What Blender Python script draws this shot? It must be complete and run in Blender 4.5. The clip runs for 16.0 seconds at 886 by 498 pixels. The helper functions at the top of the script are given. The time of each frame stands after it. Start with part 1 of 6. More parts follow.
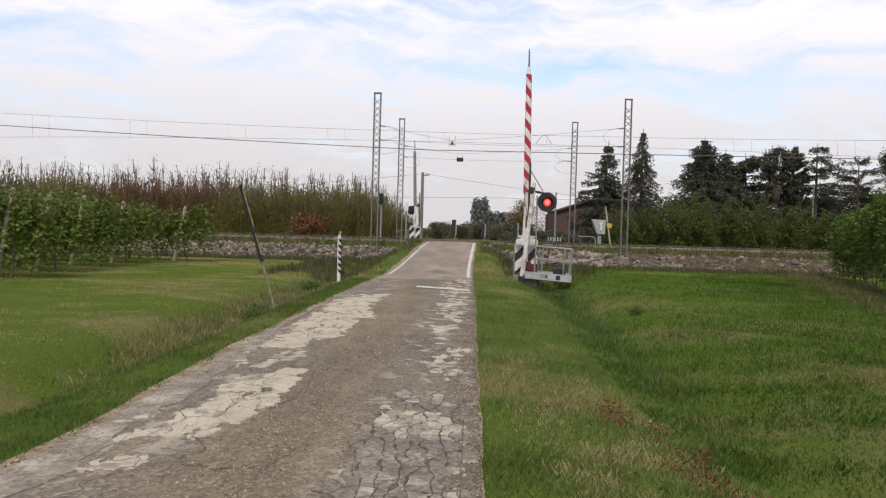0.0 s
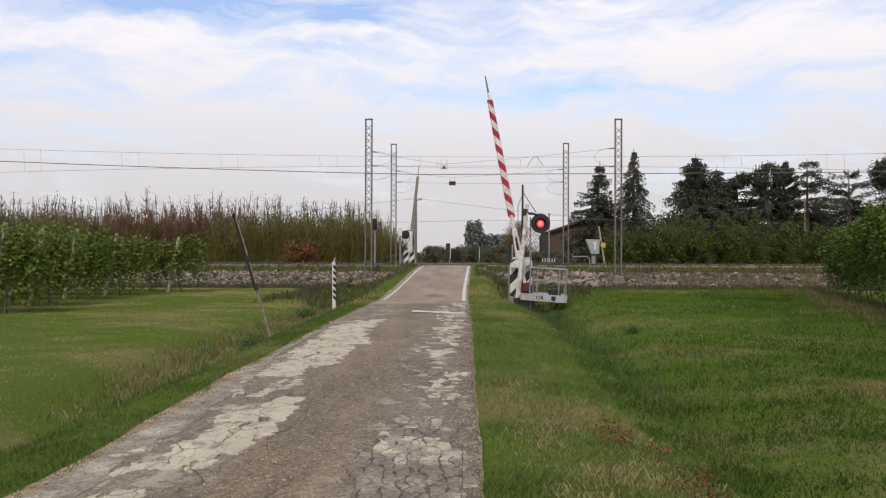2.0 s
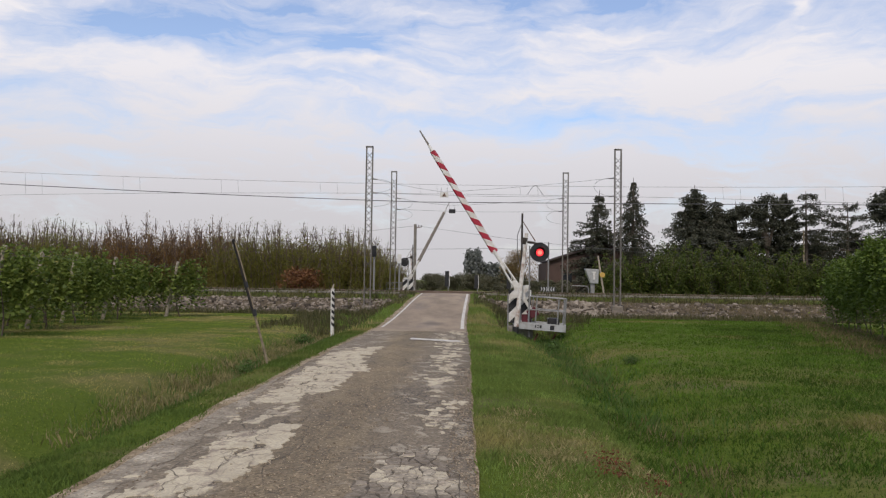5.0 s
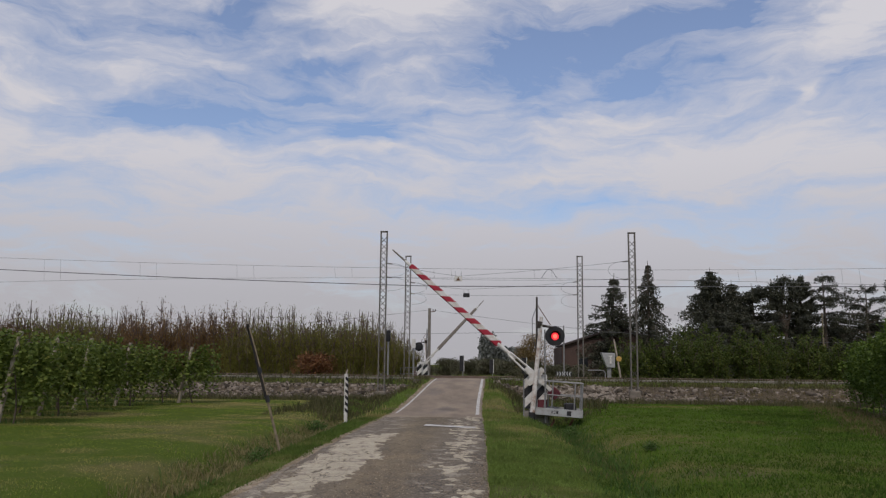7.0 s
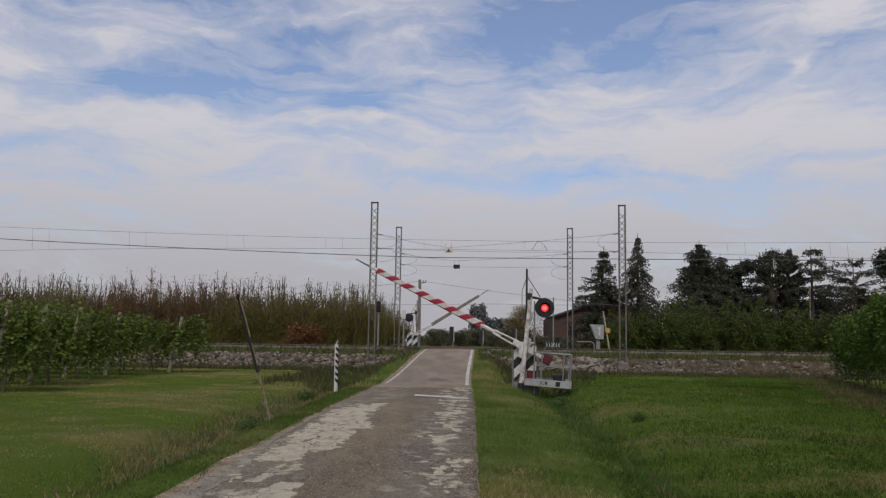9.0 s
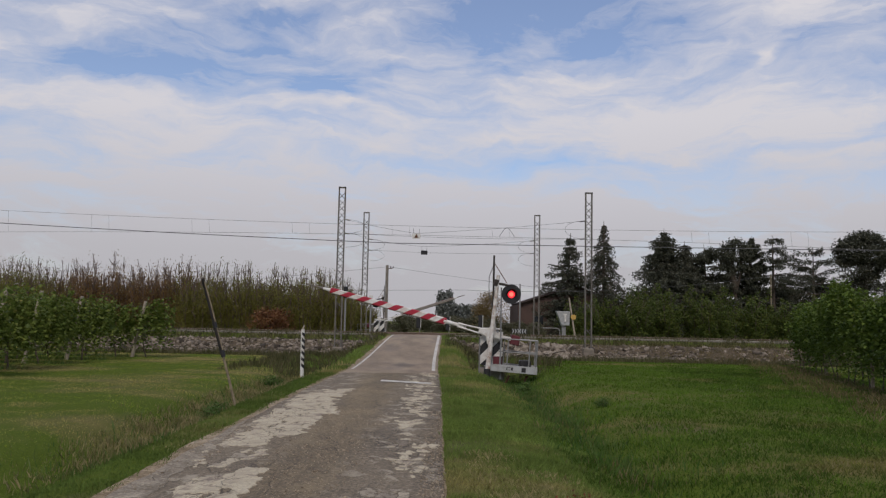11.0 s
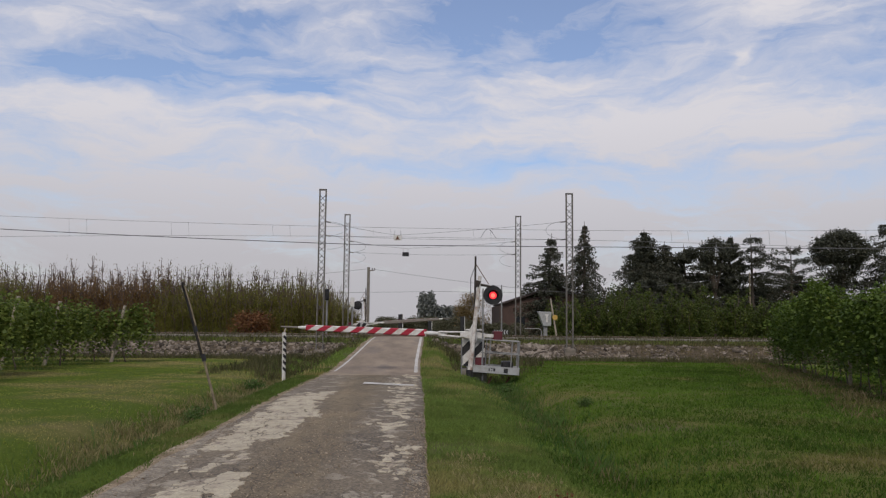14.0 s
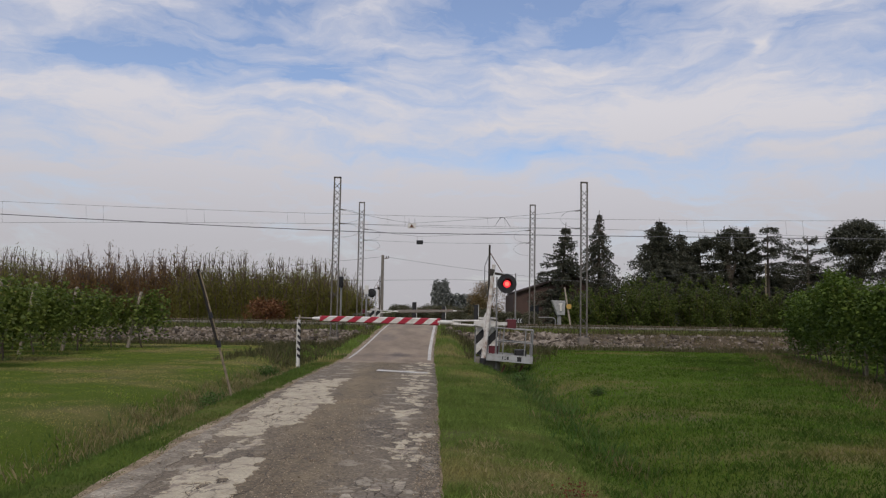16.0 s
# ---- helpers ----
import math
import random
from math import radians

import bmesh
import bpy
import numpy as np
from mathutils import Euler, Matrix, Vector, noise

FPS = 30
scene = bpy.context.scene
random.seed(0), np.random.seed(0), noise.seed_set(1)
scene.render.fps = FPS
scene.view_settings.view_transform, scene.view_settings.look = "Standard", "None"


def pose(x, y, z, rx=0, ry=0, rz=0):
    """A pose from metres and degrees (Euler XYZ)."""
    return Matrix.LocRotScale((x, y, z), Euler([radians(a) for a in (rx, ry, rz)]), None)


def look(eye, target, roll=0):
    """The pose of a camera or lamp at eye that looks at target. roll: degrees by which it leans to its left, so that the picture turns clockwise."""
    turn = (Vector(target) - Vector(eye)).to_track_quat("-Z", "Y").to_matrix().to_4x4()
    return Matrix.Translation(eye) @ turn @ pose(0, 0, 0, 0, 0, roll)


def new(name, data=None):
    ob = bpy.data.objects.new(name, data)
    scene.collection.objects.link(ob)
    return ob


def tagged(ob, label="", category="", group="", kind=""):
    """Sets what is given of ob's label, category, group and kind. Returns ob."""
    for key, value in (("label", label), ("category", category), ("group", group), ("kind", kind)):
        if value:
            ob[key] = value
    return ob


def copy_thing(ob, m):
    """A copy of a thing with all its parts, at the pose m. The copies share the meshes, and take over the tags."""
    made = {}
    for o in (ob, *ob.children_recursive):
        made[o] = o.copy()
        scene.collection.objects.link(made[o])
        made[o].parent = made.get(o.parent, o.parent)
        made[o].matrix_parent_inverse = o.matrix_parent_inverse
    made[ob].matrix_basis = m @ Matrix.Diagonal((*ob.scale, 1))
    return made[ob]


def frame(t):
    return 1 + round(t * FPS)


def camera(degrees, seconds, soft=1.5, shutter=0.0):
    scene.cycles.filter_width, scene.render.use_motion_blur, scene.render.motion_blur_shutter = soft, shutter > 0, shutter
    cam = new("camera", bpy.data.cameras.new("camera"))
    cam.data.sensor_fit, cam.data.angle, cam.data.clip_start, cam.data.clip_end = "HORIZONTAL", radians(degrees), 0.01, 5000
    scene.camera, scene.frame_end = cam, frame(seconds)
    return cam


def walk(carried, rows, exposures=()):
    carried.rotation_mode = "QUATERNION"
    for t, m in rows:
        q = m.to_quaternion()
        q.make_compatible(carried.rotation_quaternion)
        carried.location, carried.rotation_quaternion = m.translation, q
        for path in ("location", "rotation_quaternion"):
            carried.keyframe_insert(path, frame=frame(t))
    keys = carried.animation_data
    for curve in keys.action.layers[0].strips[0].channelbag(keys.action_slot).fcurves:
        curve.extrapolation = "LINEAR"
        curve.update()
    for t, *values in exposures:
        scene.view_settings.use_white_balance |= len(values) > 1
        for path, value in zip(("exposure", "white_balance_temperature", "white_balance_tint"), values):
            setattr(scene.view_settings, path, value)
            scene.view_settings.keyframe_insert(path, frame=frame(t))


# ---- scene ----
cam = camera(57.1, 16.0, soft=1.25)
PATH = [
    (0.00, pose(0, 0, 1.50, 88.545, -1.671, 2.022)),
    (0.50, pose(0, 0, 1.50, 88.648, -0.742, 2.025)),
    (1.00, pose(0, 0, 1.50, 89.422, -0.477, 1.883)),
    (1.50, pose(0, 0, 1.50, 89.722, -0.487, 1.758)),
    (2.00, pose(0, 0, 1.50, 90.224, -0.162, 1.615)),
    (2.50, pose(0, 0, 1.50, 90.792, -0.226, 1.452)),
    (3.00, pose(0, 0, 1.50, 91.366, -0.209, 1.699)),
    (3.50, pose(0, 0, 1.50, 91.697, -0.484, 1.771)),
    (4.00, pose(0, 0, 1.50, 91.847, -0.738, 1.614)),
    (6.50, pose(0, 0, 1.50, 95.871, -0.974, 1.558)),
    (7.00, pose(0, 0, 1.50, 98.071, -0.622, 2.565)),
    (7.50, pose(0, 0, 1.50, 97.487, -0.815, 2.879)),
    (8.00, pose(0, 0, 1.50, 96.380, -1.046, 2.748)),
    (8.50, pose(0, 0, 1.50, 96.166, -1.030, 2.391)),
    (9.00, pose(0, 0, 1.50, 96.065, -0.887, 1.863)),
    (11.50, pose(0, 0, 1.50, 94.776, -1.095, -0.913)),
    (12.00, pose(0, 0, 1.50, 94.531, -0.990, -1.321)),
    (12.50, pose(0, 0, 1.50, 94.570, -1.239, -1.756)),
    (13.00, pose(0, 0, 1.50, 94.935, -1.272, -1.947)),
    (13.50, pose(0, 0, 1.50, 95.168, -1.056, -1.920)),
    (14.00, pose(0, 0, 1.50, 95.240, -0.589, -1.716)),
    (14.50, pose(0, 0, 1.50, 95.118, -0.628, -1.379)),
    (15.00, pose(0, 0, 1.50, 94.986, -0.967, -1.129)),
    (15.50, pose(0, 0, 1.50, 94.703, -0.769, -0.812)),
    (16.00, pose(0, 0, 1.50, 94.399, -0.982, -0.752)),
]
walk(cam, PATH, exposures=[(0, 0.03, 6500, 12), (1.5, -0.03, 6500, 12), (3.0, -0.14, 6500, 12), (4.2, -0.22, 6450, 12), (6.5, -0.48, 6350, 13), (7.0, -0.73, 6300, 13), (8.0, -0.84, 6300, 13), (9.0, -0.75, 6300, 13), (11.5, -0.62, 6350, 13), (13.0, -0.57, 6350, 13), (14.5, -0.58, 6350, 13), (16.0, -0.6, 6350, 13)])

# ---------------------------------------------------------------- world, sun, exposure
SUN_EL, SUN_AZ = 48.0, 186.0          # degrees; azimuth clockwise from the road's direction


def math_node(nt, op, a, b=None, clamp=False):
    n = nt.nodes.new("ShaderNodeMath")
    n.operation, n.use_clamp = op, clamp
    for i, v in enumerate((a, b)):
        if v is None:
            continue
        if isinstance(v, (int, float)):
            n.inputs[i].default_value = v
        else:
            nt.links.new(v, n.inputs[i])
    return n.outputs[0]


def ramp(nt, fac, stops, interp="LINEAR"):
    n = nt.nodes.new("ShaderNodeValToRGB")
    n.color_ramp.interpolation = interp
    els = n.color_ramp.elements
    while len(els) < len(stops):
        els.new(0.5)
    for e, (p, c) in zip(els, stops):
        e.position = p
        e.color = (*c, 1) if isinstance(c, tuple) else (c, c, c, 1)
    nt.links.new(fac, n.inputs[0])
    return n.outputs[0]


def mix_rgb(nt, fac, a, b, blend="MIX"):
    n = nt.nodes.new("ShaderNodeMixRGB")
    n.blend_type = blend
    for i, v in ((0, fac), (1, a), (2, b)):
        if isinstance(v, (int, float)):
            n.inputs[i].default_value = v if i == 0 else (v, v, v, 1)
        elif isinstance(v, tuple):
            n.inputs[i].default_value = (*v, 1)
        else:
            nt.links.new(v, n.inputs[i])
    return n.outputs[0]


def noise_fac(nt, vec, scale, detail=4.0, rough=0.55, distort=0.0):
    n = nt.nodes.new("ShaderNodeTexNoise")
    n.inputs["Scale"].default_value, n.inputs["Detail"].default_value = scale, detail
    n.inputs["Roughness"].default_value, n.inputs["Distortion"].default_value = rough, distort
    nt.links.new(vec, n.inputs["Vector"])
    return n.outputs["Fac"]


def mapped(nt, vec, scale=(1, 1, 1), rot=(0, 0, 0), loc=(0, 0, 0)):
    n = nt.nodes.new("ShaderNodeMapping")
    n.inputs["Scale"].default_value, n.inputs["Location"].default_value = scale, loc
    n.inputs["Rotation"].default_value = tuple(radians(a) for a in rot)
    nt.links.new(vec, n.inputs["Vector"])
    return n.outputs[0]


world = bpy.data.worlds.new("sky")
scene.world = world
world.use_nodes = True
wt = world.node_tree
wt.nodes.clear()
sky = wt.nodes.new("ShaderNodeTexSky")
sky.sky_type, sky.sun_disc = "NISHITA", False
sky.sun_elevation, sky.sun_rotation = radians(SUN_EL), radians(SUN_AZ)
sky.air_density, sky.dust_density, sky.ozone_density = 1.15, 0.5, 3.0
coord = wt.nodes.new("ShaderNodeTexCoord").outputs["Generated"]
sep = wt.nodes.new("ShaderNodeSeparateXYZ")
wt.links.new(coord, sep.inputs[0])
up = math_node(wt, "MAXIMUM", sep.outputs[2], 0.0)
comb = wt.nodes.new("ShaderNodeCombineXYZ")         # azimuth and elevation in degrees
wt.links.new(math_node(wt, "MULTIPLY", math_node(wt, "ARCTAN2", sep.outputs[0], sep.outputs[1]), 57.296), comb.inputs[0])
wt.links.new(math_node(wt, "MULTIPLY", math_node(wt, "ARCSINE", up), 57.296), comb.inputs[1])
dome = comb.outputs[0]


def drifted(vec, scale, amount, detail):
    """The sky's coordinates pushed about by noise, so that cloud edges fray."""
    n = wt.nodes.new("ShaderNodeTexNoise")
    n.inputs["Scale"].default_value, n.inputs["Detail"].default_value = scale, detail
    wt.links.new(mapped(wt, vec, (0.55, 1.0, 1), (0, 0, -12)), n.inputs["Vector"])
    c = wt.nodes.new("ShaderNodeVectorMath")
    c.operation = "SUBTRACT"
    c.inputs[1].default_value = (0.5, 0.5, 0.5)
    wt.links.new(n.outputs["Color"], c.inputs[0])
    k = wt.nodes.new("ShaderNodeVectorMath")
    k.operation = "MULTIPLY"
    k.inputs[1].default_value = (amount * 1.8, amount, 0)
    wt.links.new(c.outputs[0], k.inputs[0])
    a = wt.nodes.new("ShaderNodeVectorMath")
    a.operation = "ADD"
    wt.links.new(vec, a.inputs[0])
    wt.links.new(k.outputs[0], a.inputs[1])
    return a.outputs[0]


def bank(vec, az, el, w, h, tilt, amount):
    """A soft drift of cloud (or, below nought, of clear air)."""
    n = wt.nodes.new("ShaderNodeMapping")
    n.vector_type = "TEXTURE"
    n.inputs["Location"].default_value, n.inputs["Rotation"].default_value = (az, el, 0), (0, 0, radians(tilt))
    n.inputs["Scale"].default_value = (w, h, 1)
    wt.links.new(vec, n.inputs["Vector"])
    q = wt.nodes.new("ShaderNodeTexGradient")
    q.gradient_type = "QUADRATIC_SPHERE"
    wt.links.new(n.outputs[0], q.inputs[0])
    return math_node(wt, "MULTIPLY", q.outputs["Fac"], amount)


soft = drifted(dome, 0.16, 5.0, 5)
frayed = drifted(soft, 0.75, 1.9, 6)
big = noise_fac(wt, mapped(wt, soft, (0.035, 0.12, 1), (0, 0, 4), (3.1, 1.7, 0)), 1.5, 5, 0.55, 0.4)
wisp = noise_fac(wt, mapped(wt, frayed, (0.055, 0.26, 1), (0, 0, 14), (0.4, 5.2, 0)), 1.6, 8, 0.62, 0.5)
comb_n = noise_fac(wt, mapped(wt, soft, (0.16, 0.72, 1), (0, 0, 24), (2.0, 1.2, 0)), 1.3, 6, 0.6, 0.3)
cover = math_node(wt, "ADD", math_node(wt, "MULTIPLY", math_node(wt, "SUBTRACT", big, 0.5), 1.1), math_node(wt, "MULTIPLY", math_node(wt, "SUBTRACT", wisp, 0.5), 1.75))
cover = math_node(wt, "ADD", cover, math_node(wt, "MULTIPLY", math_node(wt, "SUBTRACT", comb_n, 0.5), 1.0))
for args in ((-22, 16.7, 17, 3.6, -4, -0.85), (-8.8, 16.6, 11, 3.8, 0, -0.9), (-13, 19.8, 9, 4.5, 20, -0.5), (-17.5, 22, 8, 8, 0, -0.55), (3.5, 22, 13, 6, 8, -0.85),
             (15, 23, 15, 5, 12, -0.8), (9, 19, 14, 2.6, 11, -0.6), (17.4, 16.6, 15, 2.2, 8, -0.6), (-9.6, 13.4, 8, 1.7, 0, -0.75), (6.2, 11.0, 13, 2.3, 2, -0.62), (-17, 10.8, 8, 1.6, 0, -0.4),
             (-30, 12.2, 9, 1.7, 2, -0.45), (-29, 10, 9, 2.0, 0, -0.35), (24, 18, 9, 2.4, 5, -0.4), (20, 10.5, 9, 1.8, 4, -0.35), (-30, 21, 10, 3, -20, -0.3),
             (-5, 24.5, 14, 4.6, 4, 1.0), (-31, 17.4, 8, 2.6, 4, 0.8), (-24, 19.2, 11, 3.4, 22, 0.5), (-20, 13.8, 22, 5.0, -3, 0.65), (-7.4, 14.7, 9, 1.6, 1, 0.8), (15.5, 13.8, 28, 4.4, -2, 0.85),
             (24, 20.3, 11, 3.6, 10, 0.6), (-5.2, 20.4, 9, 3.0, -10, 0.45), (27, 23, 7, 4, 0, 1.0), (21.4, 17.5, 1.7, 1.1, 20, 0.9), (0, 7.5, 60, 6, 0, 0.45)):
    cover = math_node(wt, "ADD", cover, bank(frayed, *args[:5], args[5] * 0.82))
veil = ramp(wt, up, [(0.0, 1.15), (0.10, 0.95), (0.17, 0.66), (0.25, 0.56), (0.34, 0.46), (0.42, 0.48), (1.0, 0.45)])
cover = math_node(wt, "ADD", cover, veil)
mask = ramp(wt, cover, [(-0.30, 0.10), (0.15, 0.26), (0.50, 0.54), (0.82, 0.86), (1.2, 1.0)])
cloud = ramp(wt, up, [(0.0, (4.75, 4.65, 4.75)), (0.08, (5.15, 5.05, 5.15)), (0.16, (6.0, 5.9, 6.1)), (0.24, (6.9, 6.75, 6.9)), (0.36, (7.2, 7.05, 7.2)), (1.0, (7.0, 6.9, 7.0))])
bg = wt.nodes.new("ShaderNodeBackground")
bg.inputs["Strength"].default_value = 0.145
air = mix_rgb(wt, 1.0, sky.outputs[0], (1.16, 1.14, 1.22), "MULTIPLY")
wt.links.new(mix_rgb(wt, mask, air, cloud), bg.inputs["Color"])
wout = wt.nodes.new("ShaderNodeOutputWorld")
wt.links.new(bg.outputs[0], wout.inputs["Surface"])

sun = new("sun", bpy.data.lights.new("sun", "SUN"))
sun.data.energy, sun.data.angle, sun.data.color = 2.7, radians(14), (1.0, 0.92, 0.80)
_sd = Vector((math.sin(radians(SUN_AZ)) * math.cos(radians(SUN_EL)), math.cos(radians(SUN_AZ)) * math.cos(radians(SUN_EL)), math.sin(radians(SUN_EL))))
sun.matrix_world = look(_sd * 60, (0, 0, 0))


# ---------------------------------------------------------------- materials
def material(name, rough=0.8, metal=0.0):
    m = bpy.data.materials.new(name)
    m.use_nodes = True
    nt = m.node_tree
    b = nt.nodes["Principled BSDF"]
    b.inputs["Roughness"].default_value, b.inputs["Metallic"].default_value = rough, metal
    b.inputs["Specular IOR Level"].default_value = 0.3
    return m, nt, b


def bump(nt, b, height, strength=0.4, dist=0.01):
    n = nt.nodes.new("ShaderNodeBump")
    n.inputs["Strength"].default_value, n.inputs["Distance"].default_value = strength, dist
    nt.links.new(height, n.inputs["Height"])
    nt.links.new(n.outputs[0], b.inputs["Normal"])


def obj_vec(nt):
    return nt.nodes.new("ShaderNodeTexCoord").outputs["Object"]


def world_vec(nt):
    return nt.nodes.new("ShaderNodeNewGeometry").outputs["Position"]


def worn(name, base, dirt, rough=0.6, metal=0.0, scale=6.0, amount=0.5, relief=0.15):
    """Paint or metal with stains at two scales and fine relief."""
    m, nt, b = material(name, rough, metal)
    v = obj_vec(nt)
    big_n = noise_fac(nt, v, scale, 5, 0.6)
    fine = noise_fac(nt, v, scale * 9, 4, 0.6)
    f = math_node(nt, "ADD", math_node(nt, "MULTIPLY", big_n, 0.65), math_node(nt, "MULTIPLY", fine, 0.35))
    mask_f = ramp(nt, f, [(0.44, 0.0), (0.66, amount)])
    nt.links.new(mix_rgb(nt, mask_f, base, dirt), b.inputs["Base Color"])
    bump(nt, b, fine, relief, 0.004)
    return m


def leafy(name, stops, trans=0.3, rough=0.55):
    """Foliage: each leaf takes its own tone; some light passes through."""
    m, nt, b = material(name, rough)
    b.inputs["Specular IOR Level"].default_value = 0.18
    geo = nt.nodes.new("ShaderNodeNewGeometry")
    patchy = noise_fac(nt, geo.outputs["Position"], 0.9, 3)
    f = math_node(nt, "ADD", math_node(nt, "MULTIPLY", geo.outputs["Random Per Island"], 0.55), math_node(nt, "MULTIPLY", patchy, 0.5))
    col = ramp(nt, f, stops)
    nt.links.new(col, b.inputs["Base Color"])
    tr = nt.nodes.new("ShaderNodeBsdfTranslucent")
    nt.links.new(col, tr.inputs["Color"])
    mx = nt.nodes.new("ShaderNodeMixShader")
    mx.inputs[0].default_value = trans
    nt.links.new(b.outputs[0], mx.inputs[1])
    nt.links.new(tr.outputs[0], mx.inputs[2])
    nt.links.new(mx.outputs[0], nt.nodes["Material Output"].inputs["Surface"])
    return m


def dryness(nt, v):
    """Where the turf is dry: broad drifts and smaller spots, the same for soil and blades."""
    broad = noise_fac(nt, mapped(nt, v, (0.20, 0.24, 0.1), loc=(0.3, 0.9, 0)), 1.0, 2, 0.5)
    mid = noise_fac(nt, mapped(nt, v, (0.55, 0.62, 0.2), loc=(2.2, 0.4, 0)), 0.9, 5, 0.62)
    return math_node(nt, "ADD", math_node(nt, "MULTIPLY", broad, 0.52), math_node(nt, "MULTIPLY", mid, 0.48))


def grass_ground():
    m, nt, b = material("grass_ground", 0.95)
    b.inputs["Specular IOR Level"].default_value = 0.05
    v = world_vec(nt)
    mid = noise_fac(nt, v, 1.6, 5, 0.65)
    fine = noise_fac(nt, v, 22.0, 4, 0.7)
    green = ramp(nt, fine, [(0.25, (0.048, 0.074, 0.010)), (0.55, (0.082, 0.115, 0.016)), (0.8, (0.125, 0.155, 0.027))])
    dry = ramp(nt, fine, [(0.2, (0.10, 0.085, 0.034)), (0.6, (0.19, 0.155, 0.066)), (0.85, (0.27, 0.22, 0.10))])
    col = mix_rgb(nt, ramp(nt, dryness(nt, v), [(0.47, 0.0), (0.62, 0.85)]), green, dry)
    soil = ramp(nt, fine, [(0.3, (0.07, 0.055, 0.035)), (0.7, (0.17, 0.14, 0.09))])
    dark_n = noise_fac(nt, mapped(nt, v, (0.6, 0.35, 1), loc=(7, 3, 0)), 1.0, 4, 0.6)
    col = mix_rgb(nt, ramp(nt, dark_n, [(0.58, 0.0), (0.72, 0.55)]), col, soil)
    nt.links.new(col, b.inputs["Base Color"])
    bump(nt, b, math_node(nt, "ADD", fine, math_node(nt, "MULTIPLY", mid, 1.5)), 0.8, 0.05)
    return m


def blades(name, green, straw, threshold, trans=0.3):
    """Grass blades: each its own tone, drier where the turf is dry."""
    m, nt, b = material(name, 0.75)
    b.inputs["Specular IOR Level"].default_value = 0.08
    geo = nt.nodes.new("ShaderNodeNewGeometry")
    v = geo.outputs["Position"]
    rnd = geo.outputs["Random Per Island"]
    g1 = ramp(nt, rnd, [(0.0, tuple(c * 0.78 for c in green)), (0.6, green), (1.0, tuple(min(1, c * 1.28) for c in green))])
    tone = ramp(nt, noise_fac(nt, mapped(nt, v, (0.5, 0.8, 0.1), loc=(9, 4, 0)), 0.9, 4, 0.6), [(0.34, 0.72), (0.5, 1.0), (0.66, 1.26)])
    g1 = mix_rgb(nt, 1.0, g1, tone, "MULTIPLY")
    d = math_node(nt, "ADD", dryness(nt, v), math_node(nt, "MULTIPLY", math_node(nt, "SUBTRACT", rnd, 0.5), 0.03))
    col = mix_rgb(nt, ramp(nt, d, [(threshold - 0.04, 0.04), (threshold + 0.07, 0.85)]), g1, straw)
    nt.links.new(col, b.inputs["Base Color"])
    tr = nt.nodes.new("ShaderNodeBsdfTranslucent")
    nt.links.new(col, tr.inputs["Color"])
    mx = nt.nodes.new("ShaderNodeMixShader")
    mx.inputs[0].default_value = trans
    nt.links.new(b.outputs[0], mx.inputs[1])
    nt.links.new(tr.outputs[0], mx.inputs[2])
    nt.links.new(mx.outputs[0], nt.nodes["Material Output"].inputs["Surface"])
    return m


def cracks(nt, v, scale, width, warp_by=0.16):
    n = nt.nodes.new("ShaderNodeTexNoise")
    n.inputs["Scale"].default_value, n.inputs["Detail"].default_value = 3.5, 5
    nt.links.new(v, n.inputs["Vector"])
    warp = mix_rgb(nt, warp_by, v, n.outputs["Color"], "ADD")
    ck = nt.nodes.new("ShaderNodeTexVoronoi")
    ck.feature = "DISTANCE_TO_EDGE"
    ck.inputs["Scale"].default_value = scale
    nt.links.new(warp, ck.inputs["Vector"])
    return ramp(nt, ck.outputs["Distance"], [(0.0, 1.0), (width * 0.4, 0.85), (width, 0.0)])


